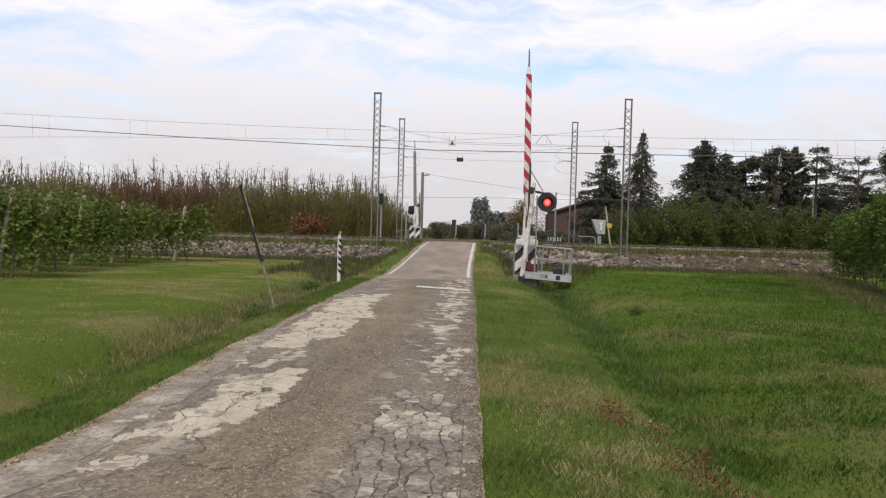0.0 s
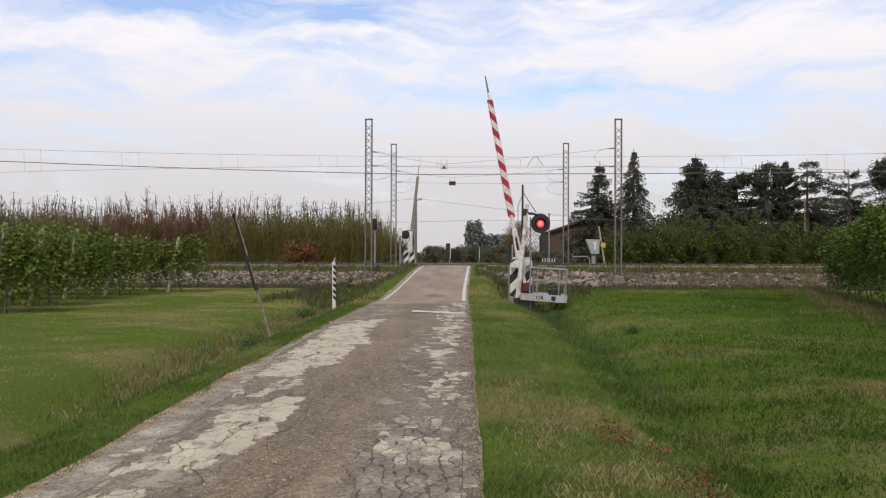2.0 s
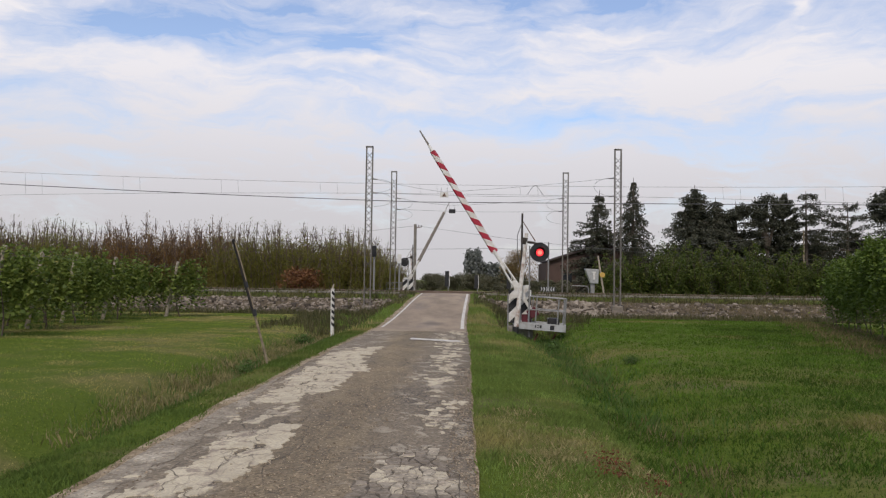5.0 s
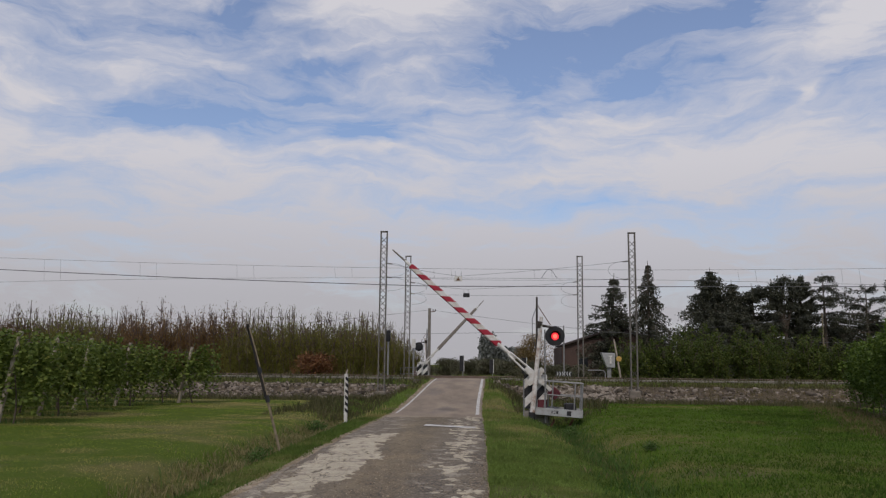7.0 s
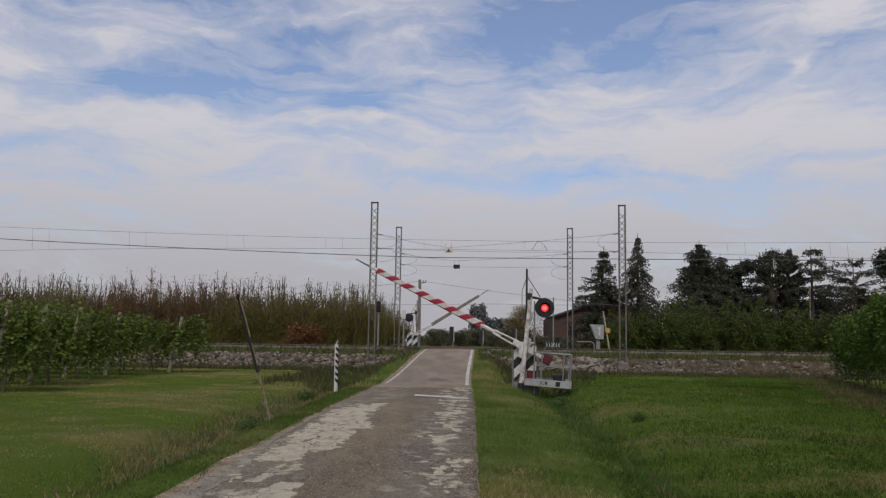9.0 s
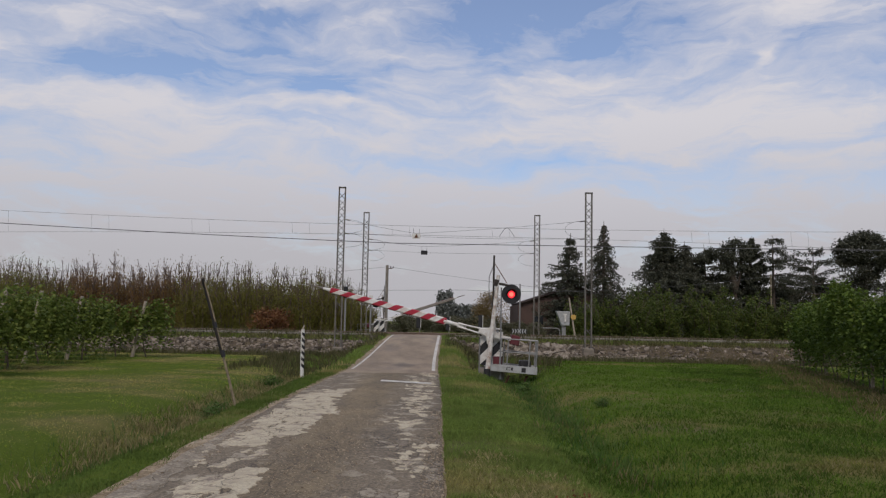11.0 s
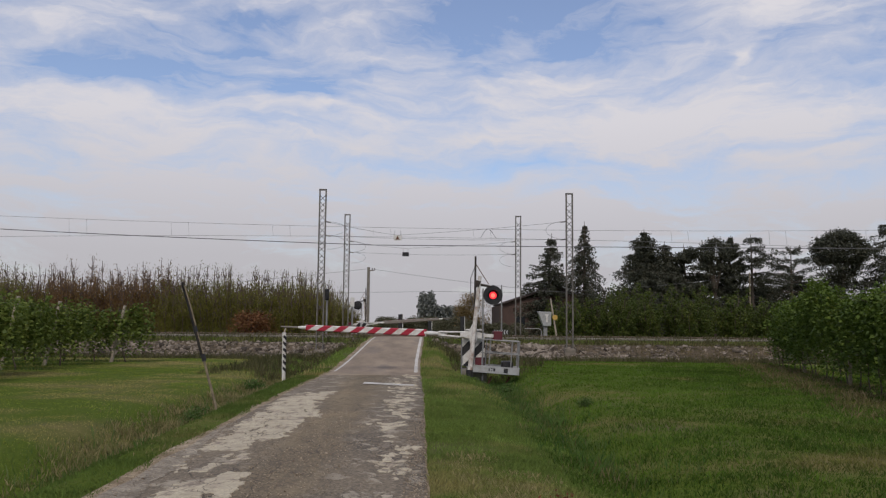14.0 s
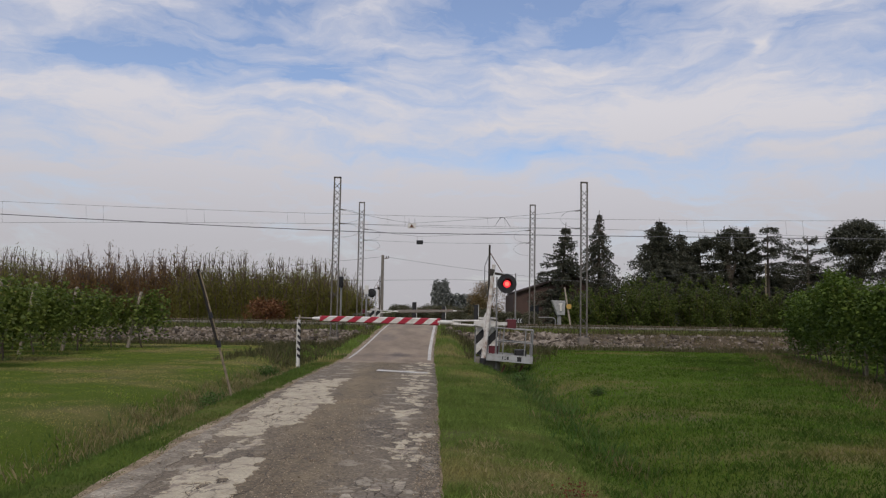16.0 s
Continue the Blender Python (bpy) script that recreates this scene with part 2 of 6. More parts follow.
def asphalt():
    m, nt, b = material("asphalt", 0.9)
    v = world_vec(nt)
    grain = noise_fac(nt, v, 55.0, 3, 0.7)
    stone = nt.nodes.new("ShaderNodeTexVoronoi")
    stone.inputs["Scale"].default_value = 46.0
    nt.links.new(v, stone.inputs["Vector"])
    mid = noise_fac(nt, mapped(nt, v, (1.5, 0.5, 1)), 1.3, 5, 0.6)
    broad = noise_fac(nt, mapped(nt, v, (0.8, 0.16, 1)), 1.0, 3, 0.55)
    base = ramp(nt, math_node(nt, "ADD", math_node(nt, "MULTIPLY", mid, 0.6), math_node(nt, "MULTIPLY", broad, 0.4)),
                [(0.36, (0.122, 0.097, 0.066)), (0.52, (0.165, 0.128, 0.082)), (0.66, (0.225, 0.172, 0.104))])
    speck = ramp(nt, stone.outputs["Color"], [(0.2, 0.45), (0.5, 0.9), (0.72, 1.2), (0.9, 2.0)])
    col = mix_rgb(nt, 0.6, base, speck, "MULTIPLY")
    dustn = noise_fac(nt, mapped(nt, v, (1.0, 0.5, 1), loc=(2, 9, 0)), 0.9, 5, 0.7)
    col = mix_rgb(nt, ramp(nt, dustn, [(0.52, 0.0), (0.72, 0.5)]), col, (0.31, 0.245, 0.148))
    sp = nt.nodes.new("ShaderNodeSeparateXYZ")
    nt.links.new(v, sp.inputs[0])
    # worn wheel tracks: fine pale scabs and alligator cracks along both edges of the lane
    edge_r = ramp(nt, math_node(nt, "ADD", sp.outputs[0], 1.2), [(0.15, 0.0), (0.55, 1.0)])
    edge_l = ramp(nt, math_node(nt, "MULTIPLY", math_node(nt, "ADD", sp.outputs[0], 1.3), -1.0), [(0.25, 0.0), (0.75, 1.0)])
    edges = math_node(nt, "MAXIMUM", edge_r, edge_l)
    # the worn lane is greyer than the gravelly middle
    col = mix_rgb(nt, math_node(nt, "MULTIPLY", edges, 0.45), col, mix_rgb(nt, 0.6, (0.170, 0.143, 0.114), speck, "MULTIPLY"))
    scab_n = noise_fac(nt, mapped(nt, v, (1.0, 0.75, 1), loc=(4, 0, 0)), 3.2, 8, 0.68, 0.5)
    scab = math_node(nt, "MULTIPLY", ramp(nt, scab_n, [(0.54, 0.0), (0.58, 0.8), (0.66, 1.0)]), edges)
    col = mix_rgb(nt, math_node(nt, "MULTIPLY", scab, 0.75), col, (0.37, 0.325, 0.250))
    where = ramp(nt, noise_fac(nt, mapped(nt, v, (1.2, 0.4, 1), loc=(5, 1, 0)), 1.1, 3), [(0.46, 0.05), (0.6, 1.0)])
    fine_c = math_node(nt, "MULTIPLY", cracks(nt, mapped(nt, v, (1.0, 0.7, 1)), 7.5, 0.06, 0.07), math_node(nt, "MULTIPLY", edge_r, where))
    long_c = math_node(nt, "MULTIPLY", cracks(nt, mapped(nt, v, (1.3, 0.40, 1)), 2.0, 0.014, 0.35), where)
    crack = math_node(nt, "MAXIMUM", fine_c, long_c)
    col = mix_rgb(nt, math_node(nt, "MULTIPLY", crack, 0.8), col, (0.045, 0.038, 0.032))
    nt.links.new(col, b.inputs["Base Color"])
    h = math_node(nt, "SUBTRACT", math_node(nt, "ADD", stone.outputs["Distance"], math_node(nt, "ADD", grain, scab)), math_node(nt, "MULTIPLY", crack, 3.0))
    bump(nt, b, h, 0.55, 0.008)
    return m


def smooth_asphalt():
    m, nt, b = material("smooth_asphalt", 0.85)
    v = world_vec(nt)
    grain = noise_fac(nt, v, 60.0, 3, 0.7)
    mid = noise_fac(nt, mapped(nt, v, (1.0, 0.4, 1)), 1.2, 5, 0.6)
    base = ramp(nt, mid, [(0.36, (0.190, 0.147, 0.106)), (0.52, (0.250, 0.193, 0.138)), (0.68, (0.30, 0.236, 0.168))])
    col = mix_rgb(nt, 0.5, base, ramp(nt, grain, [(0.3, 0.7), (0.6, 1.1)]), "MULTIPLY")
    stain = noise_fac(nt, mapped(nt, v, (0.9, 0.28, 1), loc=(1.5, 0.6, 0)), 1.0, 4, 0.6)
    col = mix_rgb(nt, ramp(nt, stain, [(0.56, 0.0), (0.70, 0.6)]), col, (0.14, 0.115, 0.10))
    # an old oil stain at the foot of the ramp
    away = nt.nodes.new("ShaderNodeVectorMath")
    away.operation = "LENGTH"
    nt.links.new(mapped(nt, v, (1.0, 0.55, 0), loc=(1.15, -14.85, 0)), away.inputs[0])
    oil = math_node(nt, "ADD", away.outputs["Value"], math_node(nt, "MULTIPLY", mid, 0.9))
    col = mix_rgb(nt, ramp(nt, oil, [(0.55, 0.65), (1.15, 0.0)]), col, (0.085, 0.072, 0.066))
    nt.links.new(col, b.inputs["Base Color"])
    bump(nt, b, grain, 0.35, 0.005)
    return m


def dirt(name="gravel_dirt", tones=((0.165, 0.120, 0.068), (0.275, 0.212, 0.135), (0.37, 0.31, 0.23))):
    m, nt, b = material(name, 0.95)
    v = world_vec(nt)
    st = nt.nodes.new("ShaderNodeTexVoronoi")
    st.inputs["Scale"].default_value = 38.0
    nt.links.new(v, st.inputs["Vector"])
    mid = noise_fac(nt, v, 2.6, 5, 0.65)
    base = ramp(nt, mid, [(0.35, tones[0]), (0.55, tones[1]), (0.7, tones[2])])
    nt.links.new(mix_rgb(nt, 0.8, base, ramp(nt, st.outputs["Color"], [(0.2, 0.65), (0.6, 1.0), (0.9, 1.35)]), "MULTIPLY"), b.inputs["Base Color"])
    bump(nt, b, st.outputs["Distance"], 0.7, 0.012)
    return m


def pale_crust():
    m, nt, b = material("pale_crust", 0.9)
    v = world_vec(nt)
    rnd = nt.nodes.new("ShaderNodeObjectInfo").outputs["Random"]
    grain = noise_fac(nt, v, 46.0, 5, 0.7)
    mid = noise_fac(nt, v, 4.0, 4, 0.6)
    f = math_node(nt, "ADD", math_node(nt, "MULTIPLY", rnd, 0.16), math_node(nt, "MULTIPLY", mid, 0.84))
    base = ramp(nt, f, [(0.25, (0.36, 0.305, 0.215)), (0.5, (0.47, 0.405, 0.285)), (0.8, (0.56, 0.49, 0.35))])
    col = mix_rgb(nt, ramp(nt, grain, [(0.40, 0.5), (0.58, 0.0)]), base, (0.25, 0.225, 0.20))
    worn_n = noise_fac(nt, mapped(nt, v, (1.2, 0.9, 1)), 3.4, 9, 0.68, 0.7)
    col = mix_rgb(nt, ramp(nt, worn_n, [(0.545, 0.0), (0.60, 0.85)]), col, (0.215, 0.172, 0.135))
    crack = math_node(nt, "MULTIPLY", cracks(nt, mapped(nt, v, (1.5, 0.6, 1)), 2.2, 0.020, 0.35), ramp(nt, noise_fac(nt, v, 1.5, 3), [(0.44, 0.0), (0.56, 1.0)]))
    crack = math_node(nt, "MAXIMUM", crack, math_node(nt, "MULTIPLY", cracks(nt, mapped(nt, v, (1.0, 0.6, 1)), 5.5, 0.03, 0.08), 0.3))
    col = mix_rgb(nt, math_node(nt, "MULTIPLY", crack, 0.8), col, (0.075, 0.06, 0.048))
    nt.links.new(col, b.inputs["Base Color"])
    bump(nt, b, math_node(nt, "SUBTRACT", grain, math_node(nt, "MULTIPLY", crack, 2.0)), 0.5, 0.006)
    return m


def rocky(name, a, c):
    m, nt, b = material(name, 0.9)
    geo = nt.nodes.new("ShaderNodeNewGeometry")
    fine = noise_fac(nt, geo.outputs["Position"], 18.0, 4, 0.7)
    f = math_node(nt, "ADD", math_node(nt, "MULTIPLY", geo.outputs["Random Per Island"], 0.6), math_node(nt, "MULTIPLY", fine, 0.4))
    nt.links.new(ramp(nt, f, [(0.2, a), (0.8, c)]), b.inputs["Base Color"])
    bump(nt, b, fine, 0.5, 0.02)
    return m


M_GROUND = grass_ground()
M_ASPHALT = asphalt()
M_CRUST = pale_crust()
M_DIRT = dirt()
M_EDGE = dirt("crumbled_edge", ((0.165, 0.135, 0.10), (0.27, 0.232, 0.178), (0.42, 0.372, 0.29)))
M_PLATE = dirt("broken_asphalt", ((0.155, 0.128, 0.098), (0.21, 0.175, 0.135), (0.31, 0.265, 0.205)))
M_PALEPLATE = dirt("pale_broken_asphalt", ((0.23, 0.195, 0.15), (0.32, 0.275, 0.21), (0.42, 0.37, 0.285)))
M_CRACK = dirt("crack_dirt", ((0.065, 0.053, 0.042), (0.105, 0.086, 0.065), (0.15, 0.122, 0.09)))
M_CHIPS = rocky("brown_chippings", (0.12, 0.085, 0.055), (0.42, 0.34, 0.24))
M_EARTH = dirt("bank_soil", ((0.055, 0.042, 0.028), (0.10, 0.076, 0.050), (0.17, 0.13, 0.088)))
M_SMOOTH = smooth_asphalt()
M_PAINT = worn("road_paint", (0.55, 0.53, 0.49), (0.28, 0.24, 0.19), 0.85, 0, 4, 0.9)
M_WHITE = worn("white_paint", (0.62, 0.61, 0.58), (0.36, 0.29, 0.22), 0.5, 0, 4, 0.75)
M_RUSTWHITE = worn("rust_streaked_paint", (0.60, 0.58, 0.54), (0.20, 0.105, 0.06), 0.6, 0, 5, 1.0)
M_RED = worn("red_paint", (0.33, 0.020, 0.038), (0.22, 0.035, 0.045), 0.45, 0, 5, 0.5)
M_BLACK = worn("black_paint", (0.016, 0.016, 0.018), (0.05, 0.045, 0.04), 0.5, 0, 5, 0.5)
M_GALV = worn("galvanised_steel", (0.25, 0.247, 0.243), (0.15, 0.135, 0.12), 0.6, 0.3, 5, 0.7)
M_MAST = worn("dull_mast_steel", (0.165, 0.152, 0.135), (0.085, 0.070, 0.055), 0.7, 0.2, 5, 0.8)
M_GREY = worn("grey_paint", (0.36, 0.365, 0.36), (0.20, 0.18, 0.155), 0.6, 0.1, 5, 0.7)
M_RUST = worn("rusty_steel", (0.16, 0.075, 0.045), (0.07, 0.045, 0.035), 0.85, 0.2, 7, 0.8)
M_DARKRED = worn("dark_red_paint", (0.105, 0.020, 0.026), (0.08, 0.03, 0.03), 0.6, 0, 5, 0.6)
M_CONC = worn("concrete", (0.205, 0.185, 0.155), (0.10, 0.088, 0.07), 0.92, 0, 4, 0.8, 0.4)
M_WIRE = worn("old_cable", (0.105, 0.105, 0.108), (0.12, 0.11, 0.10), 0.7, 0, 2, 0.5)
M_COPPER = worn("weathered_copper", (0.17, 0.165, 0.16), (0.10, 0.10, 0.10), 0.6, 0.3, 2, 0.5)
M_GLAZE = worn("insulator_glaze", (0.09, 0.08, 0.075), (0.05, 0.04, 0.04), 0.25, 0, 5, 0.4)
M_WOOD = worn("grey_wood", (0.36, 0.305, 0.24), (0.18, 0.15, 0.12), 0.9, 0, 5, 0.8, 0.5)
M_ARMBACK = worn("weathered_boom_back", (0.215, 0.190, 0.165), (0.11, 0.095, 0.08), 0.85, 0, 5, 0.8, 0.4)
M_OLDCONC = worn("old_concrete", (0.20, 0.172, 0.138), (0.08, 0.068, 0.054), 0.95, 0, 4, 0.8, 0.6)
M_DARKWOOD = worn("creosoted_wood", (0.030, 0.025, 0.021), (0.085, 0.072, 0.06), 0.9, 0, 4, 0.6, 0.5)
M_BLACKWOOD = worn("tarred_wood", (0.016, 0.014, 0.013), (0.045, 0.038, 0.032), 0.9, 0, 7, 0.6, 0.5)
M_POLEWOOD = worn("brown_pole_wood", (0.23, 0.185, 0.12), (0.07, 0.055, 0.04), 0.9, 0, 7, 0.9, 0.5)
M_BARK = worn("bark", (0.10, 0.078, 0.06), (0.045, 0.037, 0.03), 0.95, 0, 6, 0.8, 0.6)
M_TWIG = worn("bare_twigs", (0.135, 0.098, 0.080), (0.08, 0.058, 0.048), 0.95, 0, 6, 0.7)
M_OLDWOOD = worn("brown_weathered_wood", (0.22, 0.18, 0.12), (0.10, 0.083, 0.06), 0.9, 0, 5, 0.8, 0.5)
M_RAIL = worn("rail_steel", (0.20, 0.15, 0.12), (0.12, 0.08, 0.06), 0.6, 0.5, 4, 0.7)
M_YELLOW = worn("yellow_paint", (0.48, 0.30, 0.07), (0.32, 0.21, 0.08), 0.6, 0, 5, 0.5)
M_BRICK = worn("old_brick", (0.082, 0.052, 0.042), (0.042, 0.031, 0.027), 0.95, 0, 1.2, 0.7, 0.5)
M_ROOF = worn("roof_tiles", (0.062, 0.046, 0.042), (0.036, 0.031, 0.030), 0.95, 0, 2, 0.7, 0.6)
M_BANK = leafy("bank_weeds", [(0.2, (0.040, 0.046, 0.016)), (0.55, (0.085, 0.082, 0.034)), (0.9, (0.16, 0.135, 0.07))], 0.3)
# olive scrub leaves, with the haze of distance put in as a lighter tone
M_SCRUB = leafy("hazy_scrub", [(0.2, (0.075, 0.078, 0.045)), (0.6, (0.115, 0.112, 0.065)), (0.95, (0.15, 0.125, 0.08))], 0.3)
M_DARKGLASS = worn("dark_glass", (0.02, 0.022, 0.025), (0.04, 0.04, 0.04), 0.2, 0, 3, 0.3)
M_ROCK = worn("pale_rock", (0.27, 0.228, 0.182), (0.06, 0.046, 0.032), 0.92, 0, 2.2, 0.9, 0.7)
M_BALLAST = rocky("rubble_stone", (0.030, 0.023, 0.016), (0.27, 0.225, 0.178))
M_GRASS = blades("grass_blades", (0.130, 0.190, 0.042), (0.36, 0.29, 0.12), 0.56)
M_VERGE = blades("deep_green_blades", (0.085, 0.132, 0.027), (0.26, 0.215, 0.085), 0.575)
M_BROWNGRASS = leafy("brown_grass", [(0.2, (0.07, 0.065, 0.025)), (0.55, (0.14, 0.115, 0.052)), (0.85, (0.24, 0.19, 0.095))], 0.3)
M_MOWN = blades("mown_blades", (0.174, 0.228, 0.035), (0.40, 0.33, 0.12), 0.475)
M_LUSH = blades("lush_blades", (0.050, 0.096, 0.014), (0.17, 0.15, 0.052), 0.58)
M_FIELD = blades("field_blades", (0.078, 0.142, 0.017), (0.22, 0.195, 0.06), 0.585)
M_STRAW = leafy("brown_straw", [(0.2, (0.15, 0.155, 0.052)), (0.55, (0.29, 0.25, 0.11)), (0.85, (0.42, 0.35, 0.18))], 0.3)
M_DRYGRASS = leafy("dry_grass", [(0.2, (0.10, 0.12, 0.035)), (0.55, (0.20, 0.17, 0.075)), (0.85, (0.34, 0.28, 0.14))], 0.3)
M_WEED = leafy("ditch_weeds", [(0.2, (0.035, 0.075, 0.016)), (0.55, (0.07, 0.13, 0.026)), (0.85, (0.13, 0.16, 0.055))], 0.3)
M_REDWEED = leafy("red_weeds", [(0.2, (0.08, 0.026, 0.014)), (0.8, (0.20, 0.062, 0.032))], 0.3)
M_VINE = leafy("vine_leaves", [(0.2, (0.055, 0.092, 0.016)), (0.5, (0.090, 0.138, 0.023)), (0.8, (0.130, 0.178, 0.031)), (0.96, (0.22, 0.20, 0.05))], 0.36)
M_VINE_LIGHT = leafy("grape_leaves", [(0.2, (0.076, 0.112, 0.024)), (0.5, (0.128, 0.172, 0.036)), (0.78, (0.180, 0.216, 0.046)), (0.93, (0.31, 0.25, 0.072))], 0.4)
M_HEDGE = leafy("hedge_leaves", [(0.2, (0.040, 0.062, 0.013)), (0.5, (0.076, 0.104, 0.021)), (0.78, (0.122, 0.145, 0.030)), (0.95, (0.20, 0.17, 0.045))], 0.36)
M_BROWN = leafy("autumn_leaves", [(0.15, (0.130, 0.076, 0.036)), (0.42, (0.200, 0.108, 0.048)), (0.7, (0.215, 0.145, 0.054)), (0.95, (0.19, 0.165, 0.060))], 0.42)
M_OLIVE = leafy("olive_leaves", [(0.15, (0.105, 0.114, 0.025)), (0.5, (0.180, 0.176, 0.038)), (0.9, (0.225, 0.180, 0.052))], 0.42)
M_RUSSET = leafy("russet_leaves", [(0.15, (0.085, 0.045, 0.022)), (0.5, (0.17, 0.072, 0.034)), (0.9, (0.22, 0.12, 0.05))], 0.3)
M_NEEDLE = leafy("dark_needles", [(0.2, (0.050, 0.054, 0.040)), (0.6, (0.078, 0.081, 0.056)), (0.95, (0.115, 0.110, 0.072))], 0.3)
# distance haze is mixed into this leaf colour: greyer and paler than the leaves
M_FAR = leafy("hazed_far_leaves", [(0.2, (0.13, 0.138, 0.125)), (0.8, (0.19, 0.198, 0.18))], 0.2)
M_GOLD = leafy("golden_leaves", [(0.15, (0.13, 0.095, 0.045)), (0.5, (0.25, 0.16, 0.07)), (0.9, (0.17, 0.165, 0.075))], 0.35)
M_LAMP = bpy.data.materials.new("red_lamp")
M_LAMP.use_nodes = True
_b = M_LAMP.node_tree.nodes["Principled BSDF"]
_b.inputs["Base Color"].default_value = (0.5, 0.01, 0.01, 1)
_b.inputs["Emission Color"].default_value = (1.0, 0.035, 0.05, 1)
_b.inputs["Emission Strength"].default_value = 1.6
M_CORE = M_LAMP.copy()
M_CORE.name = "red_lamp_core"
M_CORE.node_tree.nodes["Principled BSDF"].inputs["Emission Color"].default_value = (1.0, 0.09, 0.06, 1)
M_CORE.node_tree.nodes["Principled BSDF"].inputs["Emission Strength"].default_value = 4.4


# ---------------------------------------------------------------- mesh helpers
rng = np.random.default_rng(7)


def thing(name, at=(0, 0, 0), turn=0.0, label="", category="", group="", kind=""):
    e = new(name)
    e.empty_display_size = 0.3
    e.matrix_basis = pose(*at, 0, 0, turn)
    return tagged(e, label, category, group, kind)


def part(name, bm, mat, parent=None, label=""):
    me = bpy.data.meshes.new(name)
    bm.to_mesh(me)
    bm.free()
    me.materials.append(mat)
    ob = new(name, me)
    if parent:
        ob.parent = parent
    return tagged(ob, label)


def np_part(name, verts, faces, mat, parent=None, label="", smooth=False):
    """One mesh object from numpy arrays; faces all have the same number of corners."""
    me = bpy.data.meshes.new(name)
    verts, faces = np.asarray(verts, np.float32), np.asarray(faces, np.int32)
    n, k = faces.shape
    me.vertices.add(len(verts))
    me.vertices.foreach_set("co", verts.ravel())
    me.loops.add(n * k)
    me.loops.foreach_set("vertex_index", faces.ravel())
    me.polygons.add(n)
    me.polygons.foreach_set("loop_start", np.arange(0, n * k, k, dtype=np.int32))
    me.polygons.foreach_set("loop_total", np.full(n, k, dtype=np.int32))
    if smooth:
        me.polygons.foreach_set("use_smooth", np.ones(n, dtype=bool))
    me.update(calc_edges=True)
    me.validate()
    me.materials.append(mat)
    ob = new(name, me)
    if parent:
        ob.parent = parent
    return tagged(ob, label)


def box(bm, lo, hi, bevel=0.0, m=None):
    lo, hi = Vector(lo), Vector(hi)
    r = bmesh.ops.create_cube(bm, size=1.0)
    mt = Matrix.Translation((lo + hi) / 2) @ Matrix.Diagonal((*(hi - lo), 1))
    if m is not None:
        mt = m @ mt
    bmesh.ops.transform(bm, matrix=mt, verts=r["verts"])
    if bevel:
        es = list({e for v in r["verts"] for e in v.link_edges})
        bmesh.ops.bevel(bm, geom=es, offset=bevel, segments=1, affect="EDGES", clamp_overlap=True)
    return bm


def a_box(lo, hi, bevel=0.0, m=None):
    return box(bmesh.new(), lo, hi, bevel, m)


def rod(bm, a, b, r0, r1=None, sides=8):
    a, b = Vector(a), Vector(b)
    d = b - a
    r = bmesh.ops.create_cone(bm, cap_ends=True, segments=sides, radius1=r0, radius2=r0 if r1 is None else r1, depth=d.length)
    mt = Matrix.Translation((a + b) / 2) @ d.to_track_quat("Z", "Y").to_matrix().to_4x4()
    bmesh.ops.transform(bm, matrix=mt, verts=r["verts"])
    return bm


def a_rod(a, b, r0, r1=None, sides=8):
    return rod(bmesh.new(), a, b, r0, r1, sides)


def tube_arrays(pts, radii, sides=5):
    """Vertices and quads of a bent tube along pts."""
    pts = np.asarray(pts, float)
    radii = np.broadcast_to(np.asarray(radii, float), (len(pts),))
    tan = np.gradient(pts, axis=0)
    tan /= np.linalg.norm(tan, axis=1)[:, None] + 1e-9
    ref = np.where(np.abs(tan[:, 2:3]) > 0.9, np.array([[1.0, 0, 0]]), np.array([[0, 0, 1.0]]))
    s = np.cross(tan, ref)
    s /= np.linalg.norm(s, axis=1)[:, None]
    u = np.cross(s, tan)
    a = np.linspace(0, 2 * np.pi, sides, endpoint=False)
    ring = np.cos(a)[None, :, None] * s[:, None] + np.sin(a)[None, :, None] * u[:, None]
    v = (pts[:, None] + ring * radii[:, None, None]).reshape(-1, 3)
    i = np.arange(len(pts) - 1)[:, None] * sides
    j = np.arange(sides)[None]
    k = (j + 1) % sides
    f = np.stack([i + j, i + k, i + sides + k, i + sides + j], -1).reshape(-1, 4)
    return v, f


def tube(name, pts, radii, mat, parent=None, label="", sides=5):
    v, f = tube_arrays(pts, radii, sides)
    return np_part(name, v, f, mat, parent, label, True)


def joined(chunks):
    vs, fs, n = [], [], 0
    for v, f in chunks:
        vs.append(v)
        fs.append(f + n)
        n += len(v)
    return np.concatenate(vs), np.concatenate(fs)


def leaf_arrays(c, size, flat=0.4, long=1.5, gen=None):
    """Rhombic, slightly folded leaves round the centres c."""
    g = gen or rng
    n = len(c)
    nrm = g.normal(size=(n, 3))
    nrm[:, 2] = np.abs(nrm[:, 2]) + flat
    nrm /= np.linalg.norm(nrm, axis=1)[:, None]
    t = np.cross(nrm, g.normal(size=(n, 3)))
    t /= np.linalg.norm(t, axis=1)[:, None] + 1e-9
    s = np.cross(nrm, t)
    h = (np.asarray(size) * np.ones(n))[:, None] * 0.5
    v = np.stack([c - t * h * long, c + s * h + nrm * h * 0.25, c + t * h * long, c - s * h + nrm * h * 0.25], 1).reshape(-1, 3)
    f = np.arange(4 * n).reshape(-1, 4)
    return v, f


